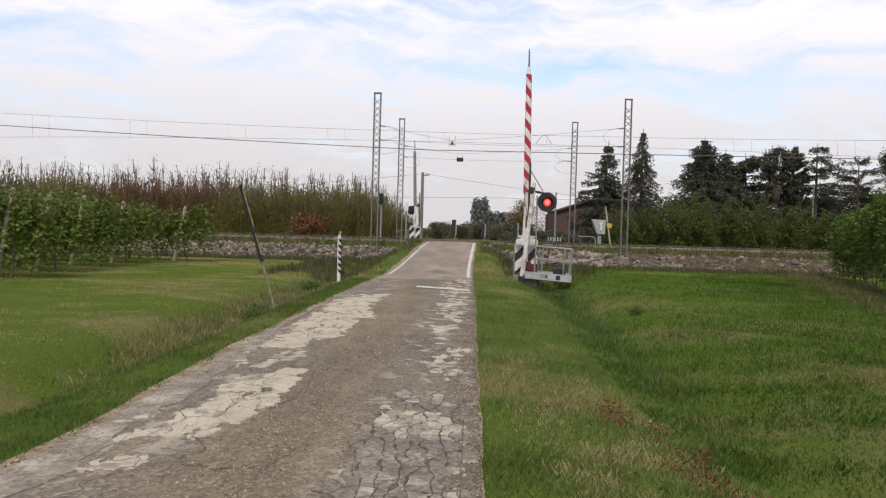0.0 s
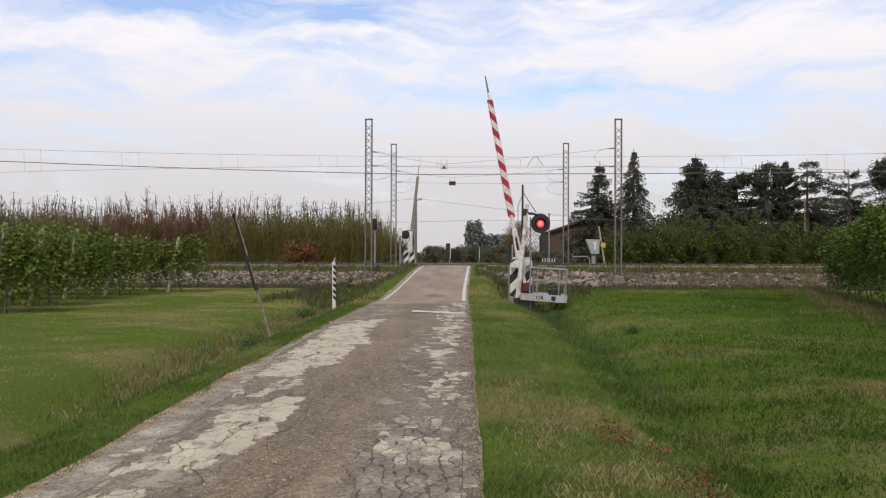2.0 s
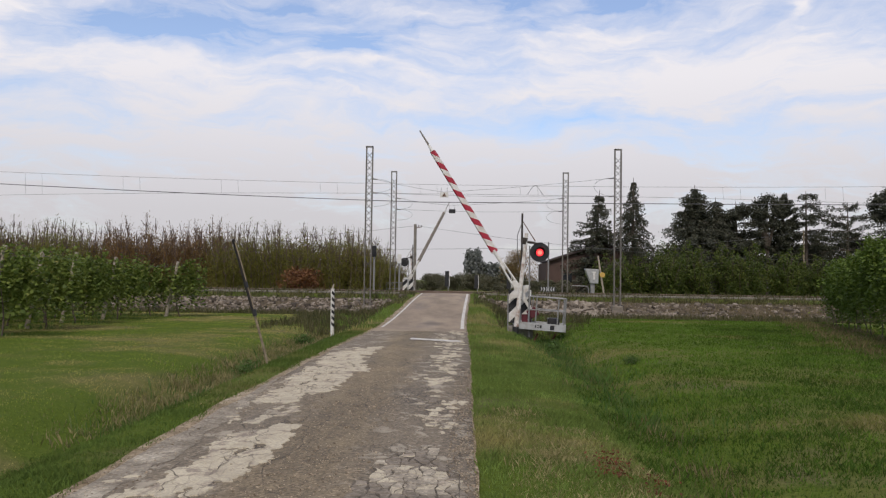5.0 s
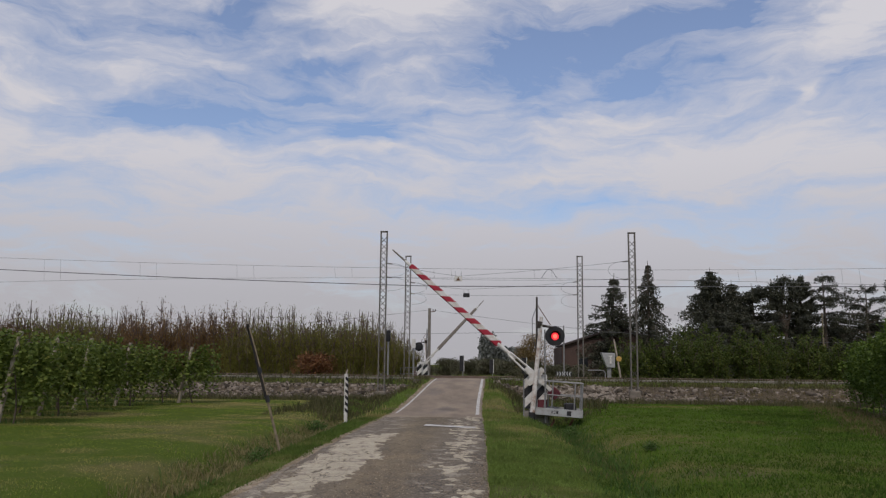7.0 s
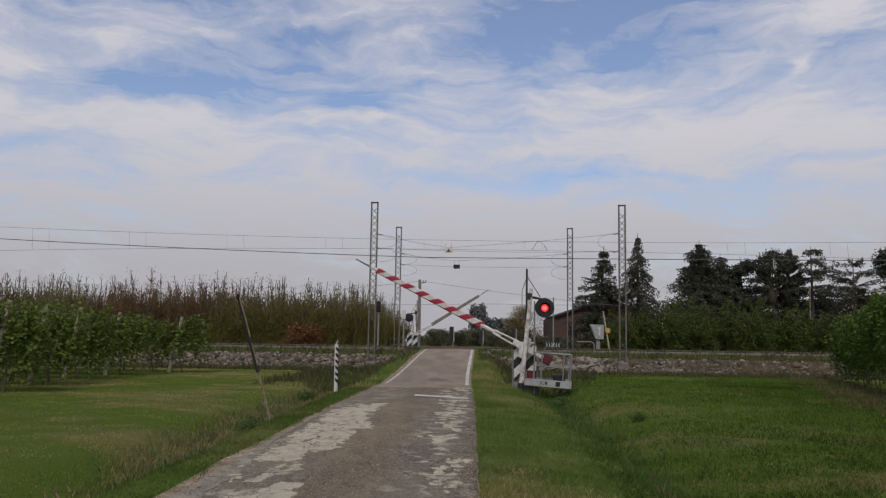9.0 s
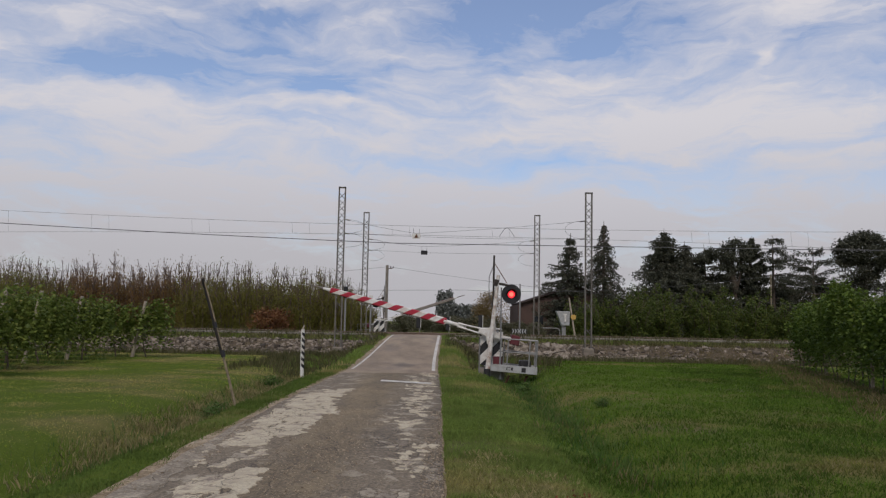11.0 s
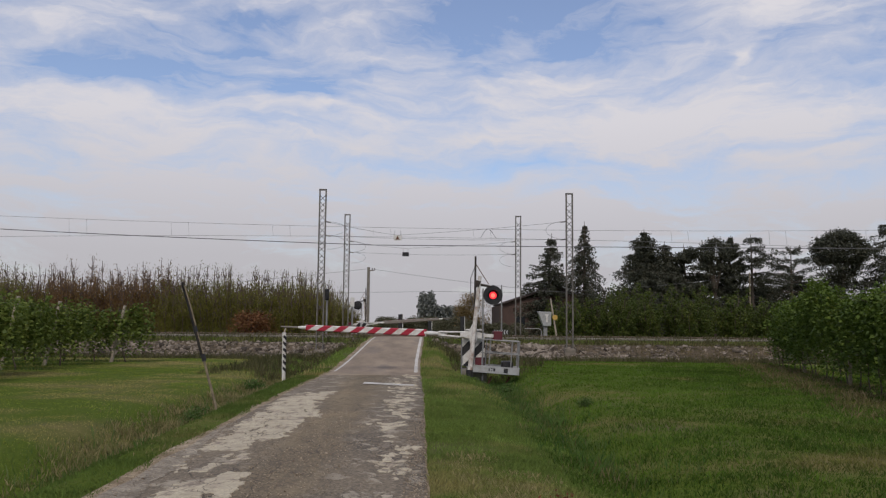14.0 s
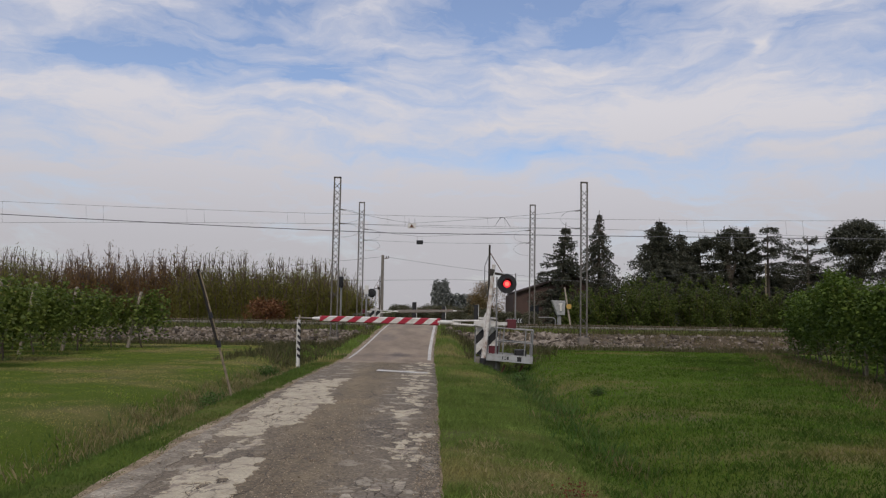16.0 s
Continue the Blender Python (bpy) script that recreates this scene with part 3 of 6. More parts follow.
def blade_arrays(c, height, width, lean=0.35, gen=None):
    """Grass blades: bent triangles in two pieces, rooted at c."""
    g = gen or rng
    n = len(c)
    h = (np.asarray(height) * np.ones(n))[:, None]
    w = (np.asarray(width) * np.ones(n))[:, None]
    a = g.uniform(0, 2 * np.pi, n)
    side = np.stack([np.cos(a), np.sin(a), np.zeros(n)], 1)
    b = g.uniform(0, 2 * np.pi, n)
    over = np.stack([np.cos(b), np.sin(b), np.zeros(n)], 1) * g.uniform(0.1, 1.0, (n, 1)) * lean * h
    upv = np.array([[0, 0, 1.0]])
    v = np.stack([c - side * w * 0.5, c + side * w * 0.5, c + upv * h * 0.6 + over * 0.4 + side * w * 0.4, c + upv * h + over], 1).reshape(-1, 3)
    f = np.arange(4 * n).reshape(-1, 4)
    return v, f


def smooth_step(a, b, x):
    t = np.clip((np.asarray(x, float) - a) / (b - a), 0, 1)
    return t * t * (3 - 2 * t)


def fbm(x, y, scale, seed=0.0):
    """Cheap smooth noise, about -1 to 1."""
    x, y = np.asarray(x, float) * scale + seed * 3.7, np.asarray(y, float) * scale - seed * 1.9
    return (np.sin(x * 1.3 + 1.7 * np.sin(y * 0.9)) + np.sin(y * 1.7 + 1.3 * np.sin(x * 1.1 + 2.0)) + 0.6 * np.sin(2.9 * x - 1.1 * y) + 0.6 * np.sin(3.3 * y + 1.9 * x)) / 3.2


# ---------------------------------------------------------------- the lie of the land
TRACK_Y = 42.5


def road_z(y):
    return 0.80 * smooth_step(25.0, 41.5, y) - 0.52 * smooth_step(43.5, 60, y)


def road_left(y):
    return -2.66 + 0.45 * smooth_step(24, 42, y) - 0.12 * smooth_step(4, 14, y) + 0.12 * smooth_step(17, 26, y) + 0.022 * fbm(y, 0 * np.asarray(y), 1.7, 1) * (1 - smooth_step(21, 24, y))


def road_right(y):
    return 0.10 + 0.02 * smooth_step(10, 18, y) - 0.05 * smooth_step(18, 25, y) + 0.20 * smooth_step(27, 42, y) + 0.012 * fbm(y, 0 * np.asarray(y), 2.1, 2) * (1 - smooth_step(21, 24, y))


def ground_z(x, y):
    x, y = np.asarray(x, float), np.asarray(y, float)
    field = -0.05 + 0.013 * fbm(x, y, 0.35) + 0.004 * fbm(x, y, 2.2, 3)
    field = field + 0.30 * smooth_step(46, 52, y)
    # side ditches along the road
    near = 1 - smooth_step(31, 36, y)
    field = field - near * (0.24 + 0.18 * smooth_step(13, 22, y)) * np.exp(-((x - 2.45) / 0.75) ** 2) - near * 0.30 * np.exp(-((x + 4.25) / 0.6) ** 2)
    # the shoulder and bank that carry the road
    zr = road_z(y)
    lo, hi = road_left(y), road_right(y)
    out = np.maximum(np.maximum(lo - x, x - hi), 0)
    bank = zr - 0.02 - 0.03 * out - 0.55 * np.maximum(out - 0.65, 0)
    blend = 1 - smooth_step(0.5, 2.2 + 1.6 * zr, out)
    z = np.maximum(field, bank) * blend + field * (1 - blend)
    # the railway bank with its front ditch
    top = 0.80 * smooth_step(0.0, 1.0, 1 - np.clip((np.abs(y - TRACK_Y) - 1.9) / 1.6, 0, 1)) * 0.30 + 0.56 * (1 - smooth_step(3.3, 5.0, np.abs(y - TRACK_Y)))
    z = np.maximum(z, np.where(np.abs(y - TRACK_Y) < 5.2, top, -9))
    z = z - 0.16 * np.exp(-((y - 36.0) / 0.9) ** 2) * smooth_step(1.2, 3.0, out)
    # under the road
    return np.where(out <= 0, zr - 0.06, z)


# ---------------------------------------------------------------- ground, road, railway
def spaced(*spans):
    out = []
    for a, b, step in spans:
        out.append(np.arange(a, b, step))
    return np.unique(np.round(np.concatenate(out), 4))


def build_ground():
    xs = np.concatenate([-np.geomspace(2500, 45, 14), spaced((-40, -12, 1.0), (-12, -6, 0.4), (-6, 5, 0.11), (5, 12, 0.4), (12, 40, 1.0)), np.geomspace(42, 2500, 14)])
    ys = np.concatenate([[-300, -60, -20], spaced((-8, 2, 0.8), (2, 24, 0.2), (24, 50, 0.22), (50, 70, 0.8)), np.geomspace(71, 3000, 18)])
    gx, gy = np.meshgrid(xs, ys)
    gzv = ground_z(gx, gy)
    v = np.stack([gx, gy, gzv], -1).reshape(-1, 3)
    nx, ny = len(xs), len(ys)
    i = np.arange(ny - 1)[:, None] * nx + np.arange(nx - 1)[None]
    f = np.stack([i, i + 1, i + nx + 1, i + nx], -1).reshape(-1, 4)
    ob = np_part("ground", v, f, M_GROUND, None, "", True)
    return tagged(ob, "flat green meadow with dry patches, ditches and banks", "ground", kind="structure")


def strip(name, left, right, ys, lift, mat, parent=None, label="", cols=1, thick=0.0):
    """A ribbon that lies on the road between the lines left(y) and right(y)."""
    ys = np.asarray(ys, float)
    s = np.linspace(0, 1, cols + 1)
    lo, hi = left(ys), right(ys)
    x = lo[:, None] + (hi - lo)[:, None] * s[None]
    crown = 0.025 * (1 - ((x - (road_left(ys) + road_right(ys))[:, None] / 2) / 1.4) ** 2)
    z = road_z(ys)[:, None] + crown + lift
    if thick:
        x = np.concatenate([x[:, :1], x, x[:, -1:]], 1)
        z = np.concatenate([z[:, :1] - thick, z, z[:, -1:] - thick], 1)
    v = np.stack([x, np.broadcast_to(ys[:, None], x.shape), z], -1).reshape(-1, 3)
    n = x.shape[1]
    i = np.arange(len(ys) - 1)[:, None] * n + np.arange(n - 1)[None]
    f = np.stack([i, i + 1, i + n + 1, i + n], -1).reshape(-1, 4)
    return np_part(name, v, f, mat, parent, label, True)


def on_road(x, y, lift=0.0):
    c = 0.025 * (1 - ((x - (road_left(y) + road_right(y)) / 2) / 1.4) ** 2)
    return float(road_z(y) + c + lift)


ground = build_ground()
road = strip("road", road_left, road_right, np.concatenate([np.arange(-8, 2, 0.4), np.arange(2, 16, 0.08), np.arange(16, 90, 0.22)]), 0.0, M_ASPHALT, cols=14, thick=0.08)
for a_, b_ in ((lambda y: road_left(y) - 0.17 - 0.06 * fbm(y, y * 0, 0.9, 3), lambda y: road_left(y) + 0.06), (lambda y: road_right(y) - 0.05, lambda y: road_right(y) + 0.02 + 0.012 * fbm(y, y * 0, 1.1, 4) + 0.008 * fbm(y, y * 0, 5.0, 7))):
    sh = strip("road_shoulder", a_, b_, np.concatenate([np.arange(-8, 2, 0.4), np.arange(2, 16, 0.06), np.arange(16, 41, 0.22)]), -0.009, M_DIRT, cols=4)
    tagged(sh, "strip of tan gravel and dirt along the road", "road shoulder", kind="structure")
tagged(road, "narrow cracked country road of worn brown-grey asphalt", "road", kind="structure")
strip("asphalt_overlay", lambda y: road_left(y) + 0.012, lambda y: road_right(y) - 0.012, np.concatenate([[23.4], np.arange(23.6, 60, 0.3)]), 0.0035, M_SMOOTH, road, "smooth pale brown asphalt of the ramp", cols=8)
for nm, side, y0, y1 in (("edge_line", -1, 25.3, 41.0), ("edge_line", 1, 25.0, 41.2)):
    if side < 0:
        strip(nm, lambda y: road_left(y) + 0.05 + 0.006 * fbm(y, y * 0, 5, 2), lambda y: road_left(y) + 0.125 + 0.006 * fbm(y, y * 0, 7, 3), np.arange(y0, y1, 0.1), 0.0075, M_PAINT, road, "worn white edge line")
    else:
        strip(nm, lambda y: road_right(y) - 0.19 + 0.006 * fbm(y, y * 0, 6, 5), lambda y: road_right(y) - 0.08 + 0.006 * fbm(y, y * 0, 7, 6), np.arange(y0, y1, 0.1), 0.0075, M_PAINT, road, "worn white edge line")
stop = bmesh.new()
_c = [(-1.34, 19.92), (-0.10, 19.56), (-0.08, 19.98), (-1.32, 20.42)]
_vs = [stop.verts.new((x, y, on_road(x, y, 0.017))) for x, y in _c]
stop.faces.new(_vs)
part("stop_line", stop, M_PAINT, road, "short worn white stop line")


def sleepers_and_rails():
    for dy in (-0.75, 0.75):
        y, z = TRACK_Y + dy, 0.84
        bm = bmesh.new()
        prof = [(-0.065, 0), (0.065, 0), (0.065, 0.015), (0.012, 0.03), (0.012, 0.10), (0.034, 0.115), (0.034, 0.14), (-0.034, 0.14), (-0.034, 0.115), (-0.012, 0.10), (-0.012, 0.03), (-0.065, 0.015)]
        a = [bm.verts.new((-160, y + p, z - 0.06 + q)) for p, q in prof]
        c = [bm.verts.new((160, y + p, z - 0.06 + q)) for p, q in prof]
        for i in range(len(prof)):
            j = (i + 1) % len(prof)
            bm.faces.new((a[i], a[j], c[j], c[i]))
        ob = part("rail", bm, M_RAIL)
        tagged(ob, "rusty brown steel railway rail on the low bank", "rail", "rails of the track", "structure")
    bm = bmesh.new()
    for x0, x1 in ((-160, -3.2), (0.9, 160)):
        box(bm, (x0, TRACK_Y - 2.30, 0.60), (x1, TRACK_Y - 1.98, 0.86), 0.02)
    ob = part("cable_trough", bm, M_CONC)
    tagged(ob, "long pale concrete cable trough beside the track", "trough", kind="structure")


sleepers_and_rails()


def rock_arrays(c, size, gen):
    """Rough eight-cornered stones."""
    n = len(c)
    base = np.array([[x, y, z] for x in (-1, 1) for y in (-1, 1) for z in (-1, 1)], float) * 0.5
    jit = gen.uniform(0.55, 1.15, (n, 8, 3))
    sc = (np.asarray(size) * np.ones(n))[:, None, None] * gen.uniform(0.6, 1.25, (n, 1, 3)) * np.array([[[1.1, 1.0, 0.75]]])
    a = gen.uniform(0, 2 * np.pi, n)
    b = gen.uniform(-0.7, 0.7, n)
    p = base[None] * jit * sc
    y = p[..., 1] * np.cos(b)[:, None] - p[..., 2] * np.sin(b)[:, None]
    z = p[..., 1] * np.sin(b)[:, None] + p[..., 2] * np.cos(b)[:, None]
    x2 = p[..., 0] * np.cos(a)[:, None] - y * np.sin(a)[:, None]
    y2 = p[..., 0] * np.sin(a)[:, None] + y * np.cos(a)[:, None]
    v = (np.stack([x2, y2, z], -1) + c[:, None]).reshape(-1, 3)
    q = np.array([[0, 1, 3, 2], [4, 6, 7, 5], [0, 4, 5, 1], [2, 3, 7, 6], [0, 2, 6, 4], [1, 5, 7, 3]])
    f = (q[None] + 8 * np.arange(n)[:, None, None]).reshape(-1, 4)
    return v, f


def build_rubble():
    g = np.random.default_rng(11)
    n = 8500
    x = g.uniform(-34, 34, n)
    y = 37.25 + 1.65 * g.uniform(size=n) ** 1.1
    keep = ((x < -2.9) | (x > 0.75)) & (fbm(x, y, 0.8, 4) + g.uniform(-0.9, 0.9, n) > -0.75 + 1.15 * smooth_step(6, 12, x))
    x, y = x[keep], y[keep]
    s = g.uniform(0.06, 0.17, len(x)) * (1 + 0.8 * (g.uniform(size=len(x)) > 0.93))
    c = np.stack([x, y, ground_z(x, y) + s * 0.12], 1)
    v, f = rock_arrays(c, s, g)
    ob = np_part("rubble", v, f, M_BALLAST)
    tagged(ob, "pale grey and white rubble stones on the railway bank", "stones", kind="stuff")
    n = 2600
    x = g.uniform(-34, 34, n)
    y = g.uniform(40.8, 44.2, n)
    keep = (x < -2.6) | (x > 0.5)
    c = np.stack([x[keep], y[keep], ground_z(x[keep], y[keep]) + 0.02], 1)
    v, f = rock_arrays(c, g.uniform(0.06, 0.14, len(c)), g)
    ob = np_part("ballast", v, f, M_BALLAST)
    tagged(ob, "loose grey ballast stones under the rails", "stones", kind="stuff")


build_rubble()


def bank_earth():
    """Bare brown earth on the face of the railway bank, on both sides of the road."""
    for x0, x1 in ((-60.0, -3.3), (1.3, 60.0)):
        xs, ys = np.arange(x0, x1 + 0.01, 0.45), np.linspace(37.05, 39.0, 13)
        gx, gy = np.meshgrid(xs, ys)
        gy = gy + 0.12 * fbm(gx, gy, 1.1, 3)
        v = np.stack([gx, gy, ground_z(gx, gy) + 0.025], -1).reshape(-1, 3)
        i = np.arange(len(ys) - 1)[:, None] * len(xs) + np.arange(len(xs) - 1)[None]
        f = np.stack([i, i + 1, i + len(xs) + 1, i + len(xs)], -1).reshape(-1, 4)
        ob = np_part("bank_earth", v, f, M_EARTH, None, "", True)
        tagged(ob, "bare brown earth on the face of the railway bank", "earth bank", kind="structure")


bank_earth()


def rock_piles():
    """Large broken stones tipped on the bank beside the crossing, each a part of its heap."""
    g = np.random.default_rng(12)
    shapes = []
    for k in range(9):
        bm = bmesh.new()
        p = g.normal(size=(10, 3))
        p /= np.linalg.norm(p, axis=1)[:, None]
        for q in p * g.uniform(0.8, 1.15, (10, 1)) * np.array([[0.62, 0.5, 0.40]]):
            bm.verts.new(q)
        r = bmesh.ops.convex_hull(bm, input=bm.verts[:])
        bmesh.ops.delete(bm, geom=[e for e in r["geom_interior"] if isinstance(e, bmesh.types.BMVert)], context="VERTS")
        me = bpy.data.meshes.new("rock")
        bm.to_mesh(me)
        bm.free()
        me.materials.append(M_ROCK)
        shapes.append(me)
    for x0, x1, n, big in ((2.6, 6.5, 120, 0.34), (-7.2, -3.2, 60, 0.24), (8.0, 15.0, 44, 0.20), (-16.0, -8.0, 60, 0.22)):
        heap = thing("rock_heap", ((x0 + x1) / 2, 38.0, 0), 0, "heap of pale broken rocks on the railway bank", "rocks", "rock heaps")
        for k in range(n):
            x, y = g.uniform(x0, x1), 37.15 + 1.65 * g.uniform() ** 1.1
            sz = big * g.uniform(0.45, 1.25) * (1.25 if 4.6 < x < 6.4 else 1)
            ob = new("rock", shapes[int(g.integers(0, 9))])
            ob.parent = heap
            ob.matrix_basis = pose(x - (x0 + x1) / 2, y - 38.0, float(ground_z(x, y)) + sz * 0.18, *g.uniform(-40, 40, 2), g.uniform(0, 360))
            ob.scale = (sz, sz * g.uniform(0.7, 1.1), sz * g.uniform(0.7, 1.2))


rock_piles()


# ---------------------------------------------------------------- level crossing barrier
PIVOT = (0.0, 0.0, 1.155)


def clip_poly(poly, axis, limit, keep_low):
    out = []
    for i, p in enumerate(poly):
        q = poly[(i + 1) % len(poly)]
        a, b = (p[axis] <= limit) == keep_low or p[axis] == limit, (q[axis] <= limit) == keep_low or q[axis] == limit
        if a:
            out.append(p)
        if a != b:
            t = (limit - p[axis]) / (q[axis] - p[axis])
            out.append(tuple(p[k] + t * (q[k] - p[k]) for k in (0, 1)))
    return out


def striped_board(parent, x0, x1, z0, z1, y, slant, name="warning_board", period=0.58):
    """A white board with raised black diagonal bands on both faces."""
    bd = part(name, a_box((x0, y - 0.012, z0), (x1, y + 0.012, z1), 0.003), M_WHITE, parent, "white board with black diagonal stripes")
    k = z0 - (x1 - x0) * abs(slant) - period
    while k < z1 + (x1 - x0) * abs(slant):
        lo_l, lo_r = (k, k + slant * (x1 - x0))
        poly = [(x0, lo_l), (x1, lo_r), (x1, lo_r + period * 0.5), (x0, lo_l + period * 0.5)]
        poly = clip_poly(clip_poly(poly, 1, z1, True), 1, z0, False)
        if len(poly) >= 3:
            bm = bmesh.new()
            fr = [bm.verts.new((px_, y - 0.0155, pz_)) for px_, pz_ in poly]
            bk = [bm.verts.new((px_, y + 0.0155, pz_)) for px_, pz_ in poly]
            bm.faces.new(fr)
            bm.faces.new(bk[::-1])
            for q in range(len(poly)):
                w = (q + 1) % len(poly)
                bm.faces.new((fr[w], fr[q], bk[q], bk[w]))
            part("stripe", bm, M_BLACK, bd)
        k += period
    return bd


def skin(arm, x0, x1, slant, lift, mat, name, label):
    """Sheet metal over the boom's front half, between two cuts, slanted for the bands."""
    bm = bmesh.new()
    rings = []
    for xc in (x0, x1):
        ring = []
        for c, s in ((-1, -0.7), (0, -1.0), (0.05, -0.98), (0.05, 0.98), (0, 1.0), (-1, 0.7)):
            xx = min(max(xc + slant * s + abs(slant) * 0.46, 1.475), 5.265)
            h = 0.112 + (0.088 - 0.112) * (xx - 1.48) / (5.26 - 1.48)
            ring.append(bm.verts.new((-xx, c * (0.045 + lift), s * (h + lift))))
        rings.append(ring)
    for k in range(6):
        j = (k + 1) % 6
        bm.faces.new((rings[0][k], rings[0][j], rings[1][j], rings[1][k]))
    bm.faces.new(rings[0][::-1])
    bm.faces.new(rings[1])
    bmesh.ops.recalc_face_normals(bm, faces=bm.faces[:])
    part(name, bm, mat, arm, label)


def barrier(at, turn, label):
    b = thing("level_crossing_barrier", at, turn, label, "barrier", "barriers of the crossing")
    # drive cabinet with its striped boards
    part("cabinet", a_box((-0.18, 0.0, 0.10), (0.24, 0.44, 1.27), 0.02), M_GREY, b, "grey steel drive cabinet")
    striped_board(b, -0.32, -0.06, 0.18, 1.22, -0.10, 1.0)
    striped_board(b, 0.05, 0.36, 0.18, 1.22, -0.10, 1.0)
    striped_board(b, -0.32, -0.06, 0.18, 1.22, 0.50, -1.0)
    striped_board(b, 0.05, 0.36, 0.18, 1.22, 0.50, -1.0)
    part("cap_plate", a_box((-0.24, -0.04, 1.28), (0.34, 0.30, 1.34), 0.015), M_WHITE, b)
    part("foundation", a_box((-0.35, -0.22, -0.7), (0.42, 0.55, 0.09), 0.02), M_CONC, b, "weathered concrete footing")
    for x in (-0.36,):
        part("upright", a_rod((x, -0.05, -0.1), (x, -0.05, 1.05), 0.022), M_GALV, b)
    # platform with railing, sagging towards its free end
    plat = part("platform", a_box((0.0, -0.52, -0.09), (1.40, 0.62, -0.05)), M_GALV, b)
    plat.matrix_basis = pose(0.0, 0, 0.15, 0, 3.6, -5)
    part("edge_beam", a_box((0.0, -0.56, -0.12), (1.40, -0.521, 0.10), 0.006), M_GREY, plat, "pale grey steel edge beam")
    part("edge_beam", a_box((0.0, 0.621, -0.12), (1.40, 0.66, 0.10), 0.006), M_GREY, plat)
    part("edge_beam", a_box((1.401, -0.56, -0.12), (1.44, 0.66, 0.10), 0.006), M_GREY, plat)
    for x0, x1, z0, z1 in ((0.50, 0.53, -0.05, 0.04), (0.56, 0.62, -0.05, -0.03), (0.56, 0.62, 0.02, 0.04), (0.64, 0.70, -0.05, 0.04), (0.96, 1.09, -0.08, 0.06)):
        part("stencil_mark", a_box((x0, -0.566, z0), (x1, -0.561, z1)), M_BLACK, plat)
    for x, y in ((0.28, -0.54), (0.50, -0.54), (1.17, -0.54), (1.38, -0.54), (0.38, 0.64), (1.38, 0.64), (1.42, 0.05)):
        part("railing_post", a_rod((x, y, 0.10), (x, y, 0.90), 0.021), M_GALV, plat)
    for z in (0.90, 0.50):
        part("railing", a_rod((0.22, -0.54, z), (1.40, -0.54, z), 0.019), M_GALV, plat)
        part("railing", a_rod((0.22, 0.64, z), (1.40, 0.64, z), 0.019), M_GALV, plat)
        part("railing", a_rod((1.40, -0.54, z), (1.40, 0.64, z), 0.019), M_GALV, plat)
    for x in (0.55, 1.1):
        part("strut", a_rod((x, -0.4, -0.12), (x - 0.25, -0.1, -0.75), 0.035), M_RUST, b)
    part("red_plate", a_box((0.06, -0.13, 0.19), (0.34, -0.118, 0.46), 0.004), M_DARKRED, b, "dark red steel plate at the foot")
    part("gear_housing", a_box((0.92, 0.12, 0.06), (1.28, 0.44, 0.34), 0.03), M_BLACK, b)
    # the arm, which swings about its pivot; built along -x
    arm = part("arm", a_rod((0, -0.26, 0), (0, 0.24, 0), 0.10, sides=14), M_WHITE, b, "red and white striped barrier arm")
    arm.location = PIVOT
    yb = -0.24
    for s in (-0.26, 0.22):
        part("side_bar", a_box((-0.10, s - 0.022, -0.05), (0.72, s + 0.022, 0.05), 0.008), M_WHITE, arm)
        for z in (-0.07, 0.07):
            part("fork_bar", a_rod((-0.14, s, z * 1.2), (-1.05, s * 0.4, z * 0.75), 0.026, 0.024, 8), M_WHITE, arm)
    bm = bmesh.new()
    star = [(-0.42, 0.05), (-0.15, 0.11), (-0.06, 0.34), (0.04, 0.34), (0.12, 0.10), (0.36, 0.045), (0.36, -0.045), (0.12, -0.10), (0.04, -0.34), (-0.06, -0.34), (-0.15, -0.11), (-0.42, -0.05)]
    vs = [bm.verts.new((x, -0.30, z)) for x, z in star]
    bm.faces.new(vs)
    r = bmesh.ops.extrude_face_region(bm, geom=bm.faces[:])
    bmesh.ops.translate(bm, vec=(0, 0.03, 0), verts=[g for g in r["geom"] if isinstance(g, bmesh.types.BMVert)])
    part("gusset", bm, M_WHITE, arm, "white steel gusset plate")
    part("counterweight", a_box((0.62, -0.30, -0.15), (0.90, 0.26, 0.15), 0.02), M_DARKRED, arm, "dark red counterweight block")
    part("clamp", a_box((-1.10, -0.10, -0.085), (-0.82, 0.08, 0.085), 0.03), M_WHITE, arm)
    part("root_tube", a_rod((-1.55, 0, 0), (-0.95, 0, 0), 0.065, 0.055, 12), M_WHITE, arm)
    # tapered hexagonal boom
    bm = bmesh.new()
    secs = []
    for x, h in ((-1.48, 0.112), (-5.26, 0.088)):
        secs.append([bm.verts.new((x, c * 0.045, s * h)) for c, s in ((-1, -0.7), (0, -1.0), (1, -0.7), (1, 0.7), (0, 1.0), (-1, 0.7))])
    for i in range(6):
        j = (i + 1) % 6
        bm.faces.new((secs[0][i], secs[0][j], secs[1][j], secs[1][i]))
    bm.faces.new(secs[0][::-1])
    bm.faces.new(secs[1])
    bmesh.ops.recalc_face_normals(bm, faces=bm.faces[:])
    part("boom", bm, M_ARMBACK, arm, "grey-brown back of the boom")
    skin(arm, 1.477, 5.263, 0, 0.0015, M_WHITE, "boom_face", "white painted boom face")
    n = 8
    step = (5.26 - 1.48) / 7.22
